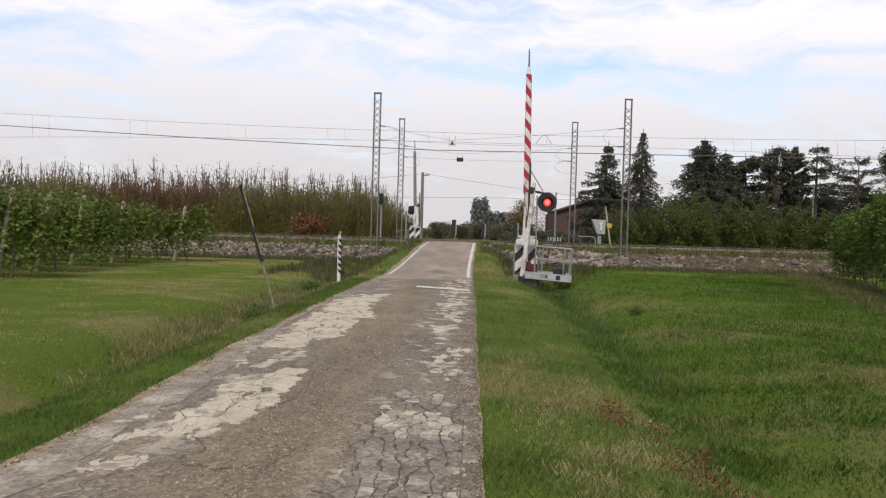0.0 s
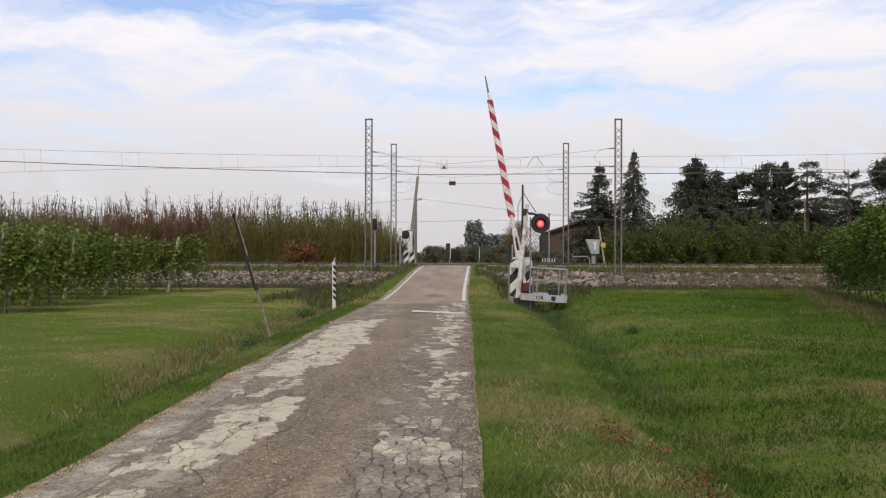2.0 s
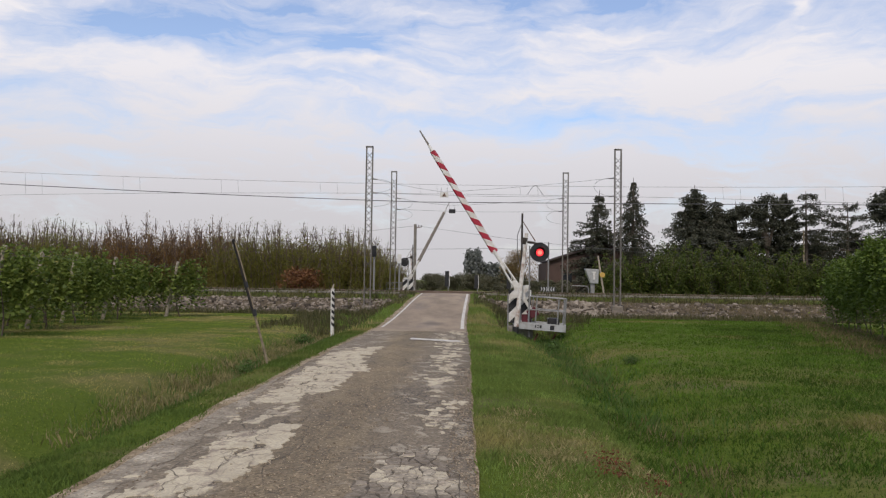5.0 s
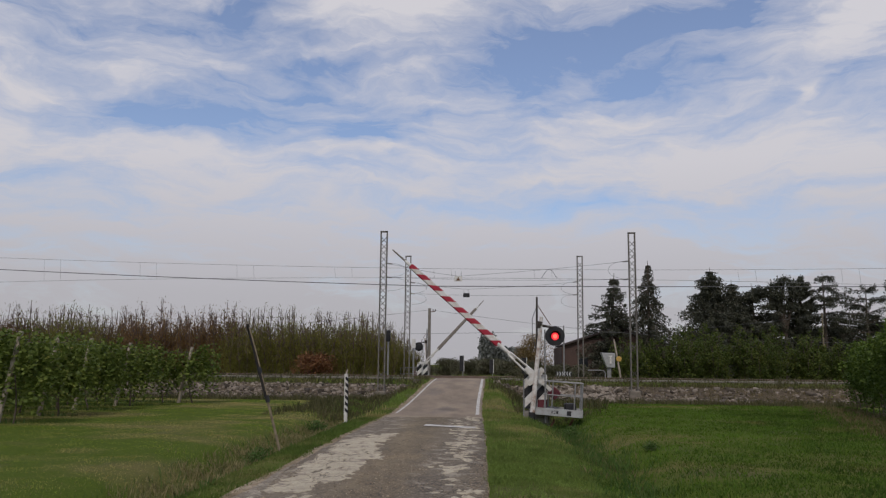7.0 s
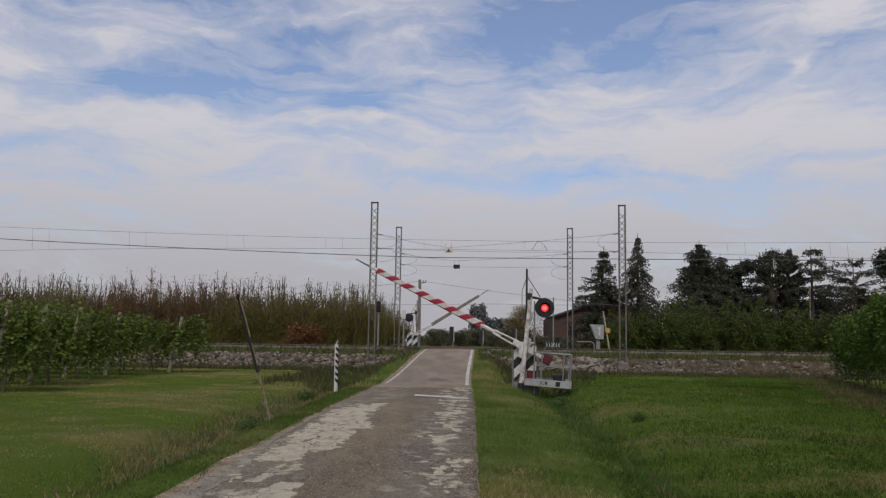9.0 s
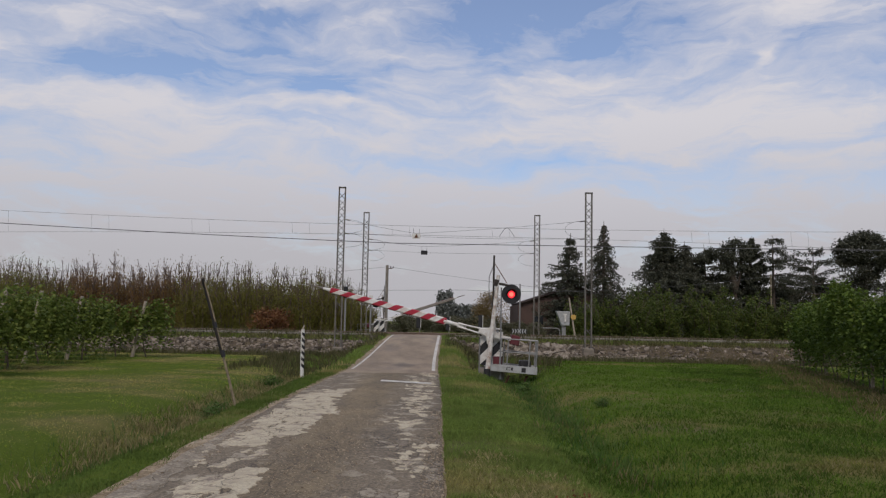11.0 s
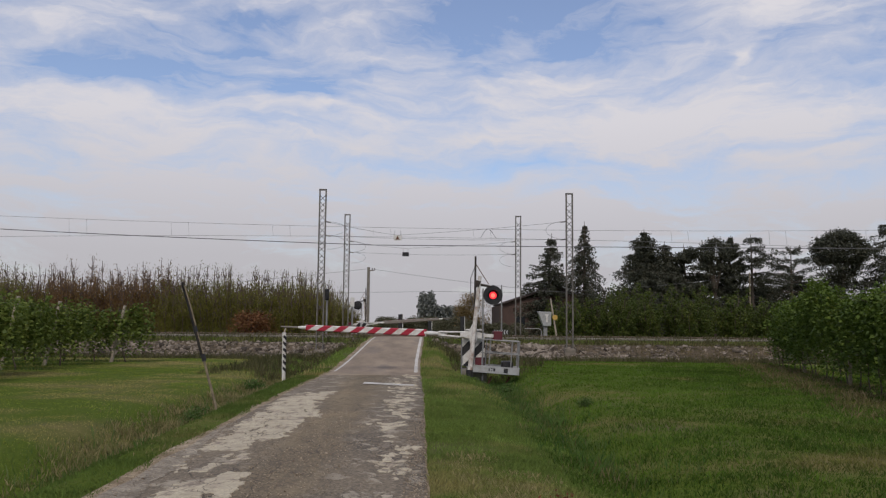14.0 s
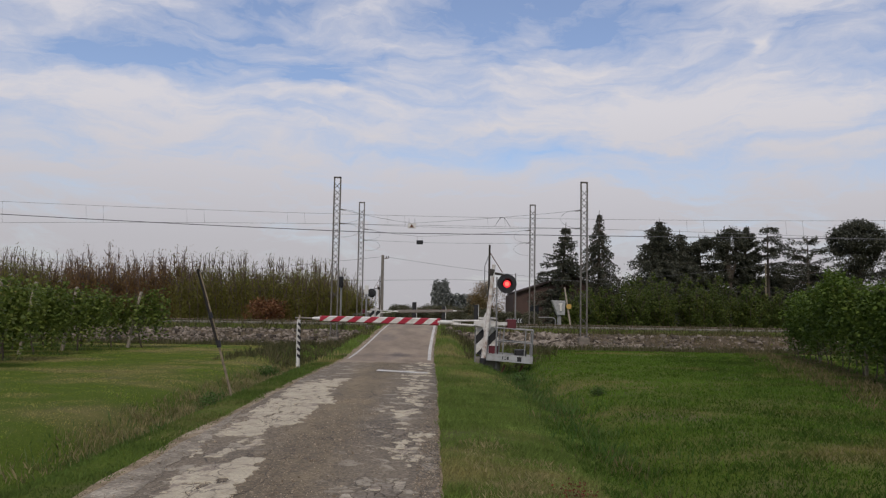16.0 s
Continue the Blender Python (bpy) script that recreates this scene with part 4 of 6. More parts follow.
    for i in range(n):
        x0 = 1.48 + i * step - 0.12
        x1 = x0 + step * 0.50
        skin(arm, x0, x1, -0.13, 0.003, M_RED, "red_band", "red diagonal band")
    part("tip_socket", a_rod((-5.26, 0, 0), (-5.50, 0, 0), 0.062, 0.035, 10), M_WHITE, arm)
    part("tip_rod", a_rod((-5.48, 0, 0), (-6.04, 0, 0), 0.033, 0.020, 8), M_ARMBACK, arm, "thin brown tip rod")
    return b, arm


def crossing_signal(at, turn, label):
    """Leaning white post, thin dark pole and the round lamp on its bracket."""
    s = thing("crossing_signal", at, turn, label, "signal", "signals of the crossing")
    part("post", a_rod((-0.09, -0.62, -0.35), (0.25, -0.55, 3.0), 0.085, 0.055, 12), M_RUSTWHITE, s, "leaning white post streaked with rust")
    part("foot", a_rod((-0.10, -0.62, -0.5), (-0.06, -0.62, 0.12), 0.10, 0.10, 12), M_BLACK, s)
    part("pole", a_rod((0.10, -0.50, 0.9), (0.115, -0.50, 3.62), 0.036, 0.030, 8), M_DARKWOOD, s, "thin dark brown steel pole")
    part("side_pole", a_rod((0.36, -0.42, -0.2), (0.36, -0.42, 2.62), 0.022, 0.022, 8), M_GALV, s)
    part("stay", a_rod((0.115, -0.50, 3.40), (0.52, -0.55, 2.76), 0.013), M_RUST, s)
    tube("cable", [(0.10, -0.47, 3.3), (-0.03, -0.48, 2.95), (-0.03, -0.48, 2.45), (0.08, -0.5, 2.0)], 0.012, M_WIRE, s)
    part("bracket", a_rod((0.12, -0.55, 2.76), (0.60, -0.55, 2.68), 0.045, 0.03), M_DARKWOOD, s)
    part("clamp", a_rod((0.17, -0.55, 2.66), (0.21, -0.55, 2.86), 0.085, 0.085, 10), M_DARKWOOD, s)
    part("backboard", a_rod((0.66, -0.50, 2.42), (0.66, -0.56, 2.42), 0.30, 0.30, 36), M_BLACK, s, "round black backboard")
    part("lamp_box", a_rod((0.66, -0.36, 2.42), (0.66, -0.50, 2.42), 0.17, 0.19, 20), M_BLACK, s)
    bm = bmesh.new()
    outer = []
    for k in range(17):
        a = radians(-20 + 220 * k / 16)
        outer.append([bm.verts.new((0.66 + r * math.cos(a), y, 2.42 + r * math.sin(a))) for r, y in ((0.165, -0.56), (0.165, -0.56 - 0.22 * math.sin(radians(180 * k / 16)) - 0.02), (0.155, -0.56 - 0.22 * math.sin(radians(180 * k / 16)) - 0.02), (0.155, -0.56))])
    for p, q in zip(outer, outer[1:]):
        for k in range(4):
            bm.faces.new((p[k], p[(k + 1) % 4], q[(k + 1) % 4], q[k]))
    bmesh.ops.recalc_face_normals(bm, faces=bm.faces[:])
    part("hood", bm, M_BLACK, s, "black lamp hood")
    part("lens", a_rod((0.66, -0.56, 2.41), (0.66, -0.585, 2.41), 0.115, 0.10, 24), M_LAMP, s, "glowing red signal lens")
    part("lens_core", a_rod((0.66, -0.585, 2.41), (0.66, -0.595, 2.41), 0.07, 0.05, 20), M_CORE, s, "bright red lamp glass")
    return s


barrier_near, arm_near = barrier((1.726, 25.8, 0.0), 0, "level crossing barrier with red and white arm and railed platform")
crossing_signal((1.64, 25.8, -0.02), 0, "round red level crossing lamp lit on a leaning white post")
barrier_far, arm_far = barrier((-3.85, 55.5, 0.27), 180, "far level crossing barrier with striped arm beyond the track")
crossing_signal((-3.52, 55.5, 0.27), 180, "far level crossing lamp seen from its black back")


# ---------------------------------------------------------------- lattice masts and wires
def lattice_mast(at, height, label, block):
    m = thing("lattice_mast", at, 0, label, "mast", "masts beside the crossing")
    w = 0.145
    for s in (-1, 1):
        bm = bmesh.new()
        box(bm, (s * w - 0.028, -0.06, -0.3), (s * w + 0.028, -0.045, height))
        box(bm, (s * w - 0.028, 0.045, -0.3), (s * w + 0.028, 0.06, height))
        box(bm, (s * (w + 0.02) - 0.008, -0.0449, -0.3), (s * (w + 0.02) + 0.008, 0.0449, height))
        part("chord", bm, M_MAST, m, "grey steel channel")
    step = 0.30
    nb = int((height - 0.5) / step)
    up_me = dn_me = None
    for i in range(nb):
        z = 0.35 + i * step
        if z < 2.6 and i % 4:
            continue
        for y, flip in ((-0.064, i % 2), (0.064, (i + 1) % 2)):
            if up_me is None:
                bm = a_rod((-w, 0, -step / 2), (w, 0, step / 2), 0.014, sides=4)
                up_me = bpy.data.meshes.new("lattice_bar")
                bm.to_mesh(up_me)
                bm.free()
                up_me.materials.append(M_MAST)
                bm = a_rod((w, 0, -step / 2), (-w, 0, step / 2), 0.014, sides=4)
                dn_me = bpy.data.meshes.new("lattice_bar")
                bm.to_mesh(dn_me)
                bm.free()
                dn_me.materials.append(M_MAST)
            ob = new("lattice_bar", up_me if flip else dn_me)
            ob.parent, ob.location = m, (0, y, z + step / 2)
    part("top_plate", a_box((-w - 0.03, -0.06, height - 0.06), (w + 0.03, 0.06, height)), M_MAST, m)
    part("footing", a_box((-0.58, -0.45, -0.9), (0.58, 0.40, -0.02), 0.07) if block else a_box((-0.25, -0.2, -0.9), (0.25, 0.2, -0.25), 0.03), M_OLDCONC, m, "old concrete footing block")
    return m


MASTS = ((-4.56, 38.0, 0.50, 7.74), (7.06, 38.0, 0.66, 7.72), (-4.21, 47.2, 0.70, 7.79), (5.76, 47.2, 0.80, 7.83))
for mx_, my_, mz_, mt_ in MASTS:
    lattice_mast((mx_, my_, mz_), mt_ - mz_, "tall grey steel lattice mast beside the track", mx_ == 7.04)


def sag(a, b, drop, n=24):
    a, b = np.array(a, float), np.array(b, float)
    t = np.linspace(0, 1, n)[:, None]
    p = a + (b - a) * t
    p[:, 2] -= 4 * drop * (t * (1 - t))[:, 0]
    return p


def wire(name, pts, r, mat, label, parent=None):
    ob = tube(name, pts, r, mat, parent)
    if parent is None:
        tagged(ob, label, "wire", "overhead wires", "structure")
    else:
        tagged(ob, label)
    return ob


def insulator(parent, a, b):
    part("insulator", a_rod(a, b, 0.03, 0.03, 8), M_GLAZE, parent, "dark insulator")


def span_wires(xl, xr, y, zl, zr, zmid, zl2, zr2, sign_x, sign_z, name, label, face):
    """Two cables between a pair of masts, jumper loops at their ends, and the plate that hangs from them."""
    e = thing("span_cable", (0, 0, 0), 0, "pair of thin steel cables strung between two lattice masts", "cable", "span cables")
    xm = sign_x
    left = sag((xl + 0.2, y, zl), (xm, y, zmid), 0.05, 12)
    right = sag((xm, y, zmid), (xr - 0.2, y, zr), 0.05, 12)
    wire("upper_cable", np.concatenate([left, right[1:]]), 0.007, M_WIRE, "", e)
    wire("lower_cable", sag((xl + 0.2, y, zl2), (xr - 0.2, y, zr2), 0.10), 0.007, M_WIRE, "", e)
    for x, s, za, zb in ((xl, 1, zl, zl2), (xr, -1, zr, zr2)):
        for z in (za, zb):
            insulator(e, (x + s * 0.17, y, z), (x + s * 0.40, y, z - 0.03))
        for z0, z1 in ((za, zb), (zb, zb - (za - zb))):
            t = np.linspace(0, np.pi, 14)
            mid, hh = (z0 + z1) / 2, (z0 - z1) / 2
            pts = np.stack([x + s * (0.24 + 0.85 * np.sin(t)), np.full(14, y), mid + hh * np.cos(t)], 1)
            wire("jumper_loop", pts, 0.007, M_WIRE, "", e)
    sg = thing(name, (sign_x, y - 0.05, sign_z), 0, label, "sign", "")
    part("plate", a_box((-0.19, -0.008, -0.12), (0.19, 0.008, 0.12), 0.004), M_WHITE if face else M_BLACK, sg)
    if face:
        bm = bmesh.new()
        vs = [bm.verts.new(p) for p in ((-0.10, -0.012, -0.08), (0.10, -0.012, -0.08), (0, -0.012, 0.09))]
        bm.faces.new(vs)
        part("triangle", bm, M_RUST, sg, "brown warning triangle")
    for x in (-0.14, 0.14):
        part("hanger", a_rod((x, 0.03, 0.10), (x, 0.03, 0.34), 0.008, sides=5), M_WIRE, sg)
    return e


span_wires(-4.56, 7.04, 38.0, 6.20, 6.36, 5.61, 5.55, 5.52, -1.03, 5.48, "warning_plate", "small white warning plate with a yellow triangle", True)
span_wires(-4.21, 5.76, 47.2, 6.22, 6.32, 5.84, 5.58, 5.58, -0.80, 5.49, "dark_plate", "small dark plate hung over the road", False)


def catenary():
    e = thing("catenary", (0, 0, 0), 0, "railway contact line with messenger wire and droppers", "wire", "", "structure")
    xs = np.linspace(-70, 70, 141)
    zc = 6.0 - 0.00045 * xs ** 2 - 0.000004 * np.abs(xs) ** 3
    zm = 6.48 + 0.00055 * xs ** 2 - 0.004 * xs
    y = np.full_like(xs, TRACK_Y)
    wire("contact_wire", np.stack([xs, y, zc], 1), 0.008, M_COPPER, "", e)
    wire("messenger_wire", np.stack([xs, y + 0.02, zm], 1), 0.008, M_COPPER, "", e)
    for k in range(-9, 9):
        for off in (-0.45, 0.45):
            x = -2.0 + 5.25 * k + off
            a, b = np.interp(x, xs, zm), np.interp(x, xs, zc)
            part("dropper", a_rod((x, TRACK_Y, a), (x + 0.06, TRACK_Y, b), 0.005, sides=5), M_COPPER, e)
    t = np.linspace(-1, 1, 18)
    pts = np.stack([3.6 + 0.42 * t, np.full(18, TRACK_Y), 6.02 + 0.46 * (1 - t ** 2) ** 1.5], 1)
    wire("jumper_bow", pts, 0.012, M_WIRE, "", e)
    e2 = wire("feeder_cable", np.concatenate([sag((-60, 36, 8.0), (-2.0, 36, 4.94), 0.46, 30), sag((-2.0, 36, 4.94), (60, 36, 5.55), 0.10, 30)[1:]]), 0.017, M_WIRE, "thick dark overhead cable along the railway")
    return e


catenary()


# ---------------------------------------------------------------- posts, signs and trackside boxes
def leaning_pole():
    p = thing("leaning_pole", (-3.57, 14.84, float(ground_z(-3.57, 14.84))), 0, "dark weathered pole bound to a pale stake, leaning beside the ditch", "pole")
    tube("shaft", [(-0.278, 0.01, 0.92), (-0.443, 0, 1.45), (-0.56, 0.005, 1.84), (-0.70, 0, 2.27)], [0.031, 0.030, 0.027, 0.024], M_BLACKWOOD, p, sides=8)
    tube("lower_shaft", [(0.08, 0, -0.3), (0, 0, 0), (-0.13, 0.005, 0.45), (-0.285, 0.01, 0.96)], [0.025, 0.025, 0.024, 0.023], M_POLEWOOD, p, "paler worn lower shaft", sides=8)
    tube("stake", [(-0.266, 0.004, 0.96), (-0.415, 0.0, 1.45), (-0.532, 0.004, 1.84), (-0.674, 0.0, 2.27)], [0.017, 0.016, 0.016, 0.014], M_POLEWOOD, p, "pale weathered stake beside the dark shaft", sides=8)
    part("collar", a_rod((-0.262, 0.01, 0.90), (-0.30, 0.01, 1.02), 0.042, 0.042, 10), M_BLACK, p)
    part("collar", a_rod((-0.427, 0.0, 1.42), (-0.457, 0.0, 1.52), 0.040, 0.040, 10), M_BLACK, p)
    part("shaft_end", a_rod((-0.684, 0, 2.25), (-0.705, 0, 2.31), 0.034, 0.02, 8), M_BLACKWOOD, p)


def marker_post():
    x, y = -3.96, 24.43
    p = thing("marker_post", (x, y, float(ground_z(x, y)) ), 0, "slim black and white striped marker post in the grass", "post")
    top = 1.48
    part("shaft", a_rod((0, 0, -0.3), (-0.02, 0, top), 0.055, 0.055, 12), M_WHITE, p)
    for i in range(6):
        z = 0.42 + i * 0.185
        bm = a_rod((-0.0008 * i, 0, -0.048), (-0.0008 * i, 0, 0.048), 0.059, 0.059, 12)
        bmesh.ops.transform(bm, matrix=Matrix(((1, 0, 0, 0), (0, 1, 0, 0), (-0.9, 0, 1, z), (0, 0, 0, 1))), verts=bm.verts[:])
        part("black_band", bm, M_BLACK, p)
    part("cap", a_rod((-0.02, 0, top), (0.02, 0, top + 0.13), 0.03, 0.02, 6), M_WOOD, p)


def utility_pole():
    p = thing("utility_pole", (-3.6, 58, 0.25), 0, "grey concrete utility pole with a wire bracket", "pole")
    part("shaft", a_rod((0, 0, -0.3), (0, 0, 5.2), 0.125, 0.10, 12), M_CONC, p)
    part("bracket", a_rod((0.1, 0, 4.95), (0.42, 0, 5.0), 0.03), M_RUST, p)
    for x in (0.25, 0.42):
        part("insulator", a_rod((x, 0, 5.0), (x, 0, 5.14), 0.04, 0.03), M_GLAZE, p)
    wire("overhead_wire", sag((-60, 61, 3.2), (-3.5, 58, 5.35), 1.2), 0.010, M_WIRE, "thin dark wire to the utility pole")
    wire("overhead_wire", sag((-3.2, 58, 5.3), (62, 88, 6.4), 2.1), 0.010, M_WIRE, "thin dark wire from the utility pole")
    wire("overhead_wire", sag((-60, 66, 3.4), (2, 66, 4.1), 0.2), 0.012, M_WIRE, "thin dark wire across the road behind")
    wire("overhead_wire", np.concatenate([sag((2, 66, 4.1), (32.05, 78, 6.55), 0.62), sag((32.05, 78, 6.55), (72, 98, 6.2), 1.3)[1:]]), 0.012, M_WIRE, "thin dark wire across the road behind")


def trackside_signal(x, y, z0, head_z, mat, w, h, label):
    s = thing("trackside_signal", (x, y, z0), 0, label, "signal", "trackside posts")
    part("post", a_rod((0, 0, -0.2), (0, 0, head_z + h * 0.3), 0.055, 0.05, 10), M_GALV, s)
    part("head", a_box((-w / 2, -0.14, head_z - h / 2), (w / 2, -0.055, head_z + h / 2), 0.02), mat, s)
    if mat is M_BLACK:
        part("visor", a_rod((0, -0.14, head_z + 0.08), (0, -0.26, head_z + 0.08), 0.07, 0.08, 12), M_BLACK, s)
        part("visor", a_rod((0, -0.14, head_z - 0.12), (0, -0.26, head_z - 0.12), 0.07, 0.08, 12), M_BLACK, s)
    return s


def relay_box():
    s = thing("relay_box", (7.30, 47.0, 0.62), 0, "grey flared metal housing on a short post", "box")
    part("post", a_box((-0.09, -0.08, -0.3), (0.13, 0.08, 0.80), 0.01), M_GALV, s)
    bm = bmesh.new()
    lo = [bm.verts.new(p) for p in ((-0.12, -0.20, 0.80), (0.32, -0.20, 0.80), (0.32, 0.20, 0.80), (-0.12, 0.20, 0.80))]
    hi = [bm.verts.new(p) for p in ((-0.45, -0.24, 1.64), (0.34, -0.24, 1.62), (0.34, 0.24, 1.62), (-0.45, 0.24, 1.64))]
    bm.faces.new(lo[::-1])
    bm.faces.new(hi)
    for i in range(4):
        j = (i + 1) % 4
        bm.faces.new((lo[i], lo[j], hi[j], hi[i]))
    bmesh.ops.bevel(bm, geom=bm.edges[:], offset=0.02, segments=1, affect="EDGES")
    part("housing", bm, M_GREY, s)
    part("plate", a_box((0.02, -0.262, 1.02), (0.12, -0.245, 1.46)), M_WHITE, s, "white plate")
    part("plate", a_box((-0.04, -0.266, 1.40), (0.16, -0.249, 1.48)), M_WHITE, s)
    g = thing("yellow_marker", (7.95, 46.8, 0.62), 0, "yellow round marker on a leaning wooden stake", "marker")
    part("stake", a_rod((0.05, 0, -0.2), (-0.36, 0.02, 2.40), 0.055, 0.045, 8), M_WOOD, g)
    part("disc", a_rod((-0.12, -0.06, 1.30), (-0.12, -0.09, 1.30), 0.15, 0.15, 20), M_YELLOW, g)


def chevron_sign():
    s = thing("chevron_sign", (4.78, 47.0, 0.62), 0, "small black and white chevron board on a tall grey pole", "sign")
    part("pole", a_rod((0, 0, -0.2), (0, 0, 3.15), 0.045, 0.04, 10), M_GALV, s)
    b = part("board", a_box((-0.48, -0.08, 0.30), (0.42, -0.05, 0.56), 0.006), M_BLACK, s)
    for i in range(6):
        x = -0.44 + i * 0.15
        k = 1 if i < 3 else -1
        bm = bmesh.new()
        vs = [bm.verts.new(p) for p in ((x, -0.083, 0.31), (x + 0.07, -0.083, 0.31), (x + 0.07 + 0.05 * k, -0.083, 0.43), (x + 0.07, -0.083, 0.55), (x, -0.083, 0.55), (x + 0.05 * k, -0.083, 0.43))]
        bm.faces.new(vs)
        part("chevron", bm, M_GREY, b)


def bent_rail():
    t = np.linspace(0, np.pi / 2, 7)
    pts = np.concatenate([[(0, 0, 0.55)], np.stack([0.75 + 0.2 * np.sin(t), 0 * t, 0.35 + 0.2 * np.cos(t)], 1), [(0.95, 0, -0.35)]])
    s = thing("bent_handrail", (6.0, 46.0, 0.72), 0, "grey bent tube handrail beside the track", "handrail")
    tube("tube", pts, 0.03, M_GALV, s, sides=8)


def countdown_board(x, y, h, turn):
    z = float(ground_z(x, y))
    s = thing("countdown_board", (x, y, z), turn, "dark narrow roadside board on a pale post", "sign", "boards beyond the crossing")
    part("post", a_rod((0.10, 0, -0.2), (0.10, 0, h + 0.02), 0.035, 0.035, 8), M_GALV, s)
    part("board", a_box((-0.18, -0.06, h - 1.25), (0.16, -0.04, h), 0.004), M_BLACK, s)
    part("edge", a_box((0.16, -0.065, h - 1.25), (0.20, -0.035, h)), M_WHITE, s)


leaning_pole()
marker_post()
utility_pole()
trackside_signal(-5.02, 44.8, 0.60, 2.42, M_BLACK, 0.24, 0.62, "small black railway signal on a grey post")
trackside_signal(-3.72, 46.0, 0.60, 2.05, M_WHITE, 0.22, 0.52, "white box on a grey post beside the track")
relay_box()
chevron_sign()
bent_rail()
countdown_board(-1.45, 66, 2.0, 0)
countdown_board(1.05, 75, 1.75, 0)
countdown_board(3.55, 66, 1.85, 0)


# ---------------------------------------------------------------- plants
def limb_chain(g, start, direction, length, r, n=6, wander=0.25, upw=0.1):
    p, d = np.array(start, float), np.array(direction, float)
    d /= np.linalg.norm(d)
    pts = [p.copy()]
    for _ in range(n):
        d = d + g.normal(size=3) * wander + np.array([0, 0, upw])
        d /= np.linalg.norm(d)
        p = p + d * length / n
        pts.append(p.copy())
    return np.array(pts), np.linspace(r, r * 0.25, n + 1)


def broadleaf(name, seed, h, w, leaf, count, mat, bark, label, category, group="", bare=0, low=0.08, peak=0.55, kind="", shoots=0):
    """Trunk, limbs and twigs as one mesh, a ragged crown of leaf clumps as another."""
    g = np.random.default_rng(seed)
    t = thing(name, (0, 0, 0), 0, label, category, group, kind)
    chunks, anchors = [], []
    trunk, tr = limb_chain(g, (0, 0, -0.2), (g.normal() * 0.05, g.normal() * 0.05, 1), h * 0.8, 0.035 * h ** 0.7 + 0.02, 8, 0.07, 0.05)
    chunks.append(tube_arrays(trunk, tr, 7))
    for k in range(16):
        f = g.uniform(0.12, 0.95)
        i = int(f * 8)
        a = g.uniform(0, 2 * np.pi)
        reach = w * 0.5 * (1 - abs(f - peak) * 0.8) * g.uniform(0.7, 1.15)
        pts, rr = limb_chain(g, trunk[i], (math.cos(a), math.sin(a), g.uniform(0.2, 1.0)), reach, tr[i] * 0.5, 6, 0.22, 0.06)
        chunks.append(tube_arrays(pts, rr, 4))
        anchors.extend(pts[2:])
    anchors.extend(trunk[2:])
    for k in range(bare):
        a = g.uniform(0, 2 * np.pi)
        q = g.uniform(0.0, 0.42) * w
        z0 = h * g.uniform(0.45, 0.75)
        pts, rr = limb_chain(g, (q * math.cos(a), q * math.sin(a), z0), (math.cos(a) * 0.2, math.sin(a) * 0.2, 1), h * g.uniform(0.16, 0.36), 0.022, 7, 0.15, 0.10)
        rr = np.maximum(rr, 0.010)
        chunks.append(tube_arrays(pts, rr * 0.8, 3))
        for m in range(4):
            j = g.integers(2, 6)
            p2, r2 = limb_chain(g, pts[j], g.normal(size=3) * 0.5 + np.array([0, 0, 1]), h * 0.10, 0.010, 3, 0.2, 0.1)
            chunks.append(tube_arrays(p2, np.maximum(r2, 0.007), 3))
    v, f = joined(chunks)
    np_part("trunk", v, f, bark, t, "", True)
    anchors = np.array(anchors)
    a = anchors[g.integers(0, len(anchors), count)]
    clump = g.normal(size=(count, 3)) * np.array([0.085 * w, 0.085 * w, 0.065 * h])
    c = a + clump
    nf = int(count * 0.22)
    ang, rr2 = g.uniform(0, 2 * np.pi, nf), 0.5 * w * np.sqrt(g.uniform(0, 1, nf))
    c[:nf] = np.stack([rr2 * np.cos(ang), rr2 * np.sin(ang), h * g.uniform(low, 0.86, nf)], 1)
    rad = np.hypot(c[:, 0], c[:, 1])
    lim = 0.5 * w * np.clip(1.15 - np.abs(c[:, 2] / h - peak) * 1.2, 0.2, 1.1) * (1 + 0.25 * np.sin(np.arctan2(c[:, 1], c[:, 0]) * 5 + seed + 4 * c[:, 2] / h))
    keep = (rad < lim) & (c[:, 2] > low * h) & (c[:, 2] < h * 1.02)
    c = c[keep]
    v, f = leaf_arrays(c, g.uniform(0.6, 1.3, len(c)) * leaf, 0.3, 1.4, g)
    if shoots:
        ang, q = g.uniform(0, 2 * np.pi, shoots), 0.46 * w * np.sqrt(g.uniform(0, 1, shoots))
        sx, sy = q * np.cos(ang), q * np.sin(ang)
        z0 = h * g.uniform(0.0, 0.78, shoots) * (1 - 0.25 * (q / (0.5 * w)) ** 2)
        v2, f2 = blade_arrays(np.stack([sx, sy, z0], 1), h * g.uniform(0.04, 0.16, shoots), g.uniform(0.008, 0.022, shoots), 0.7, g)
        v, f = joined([(v, f), (v2, f2)])
    np_part("crown", v, f, mat, t)
    return t


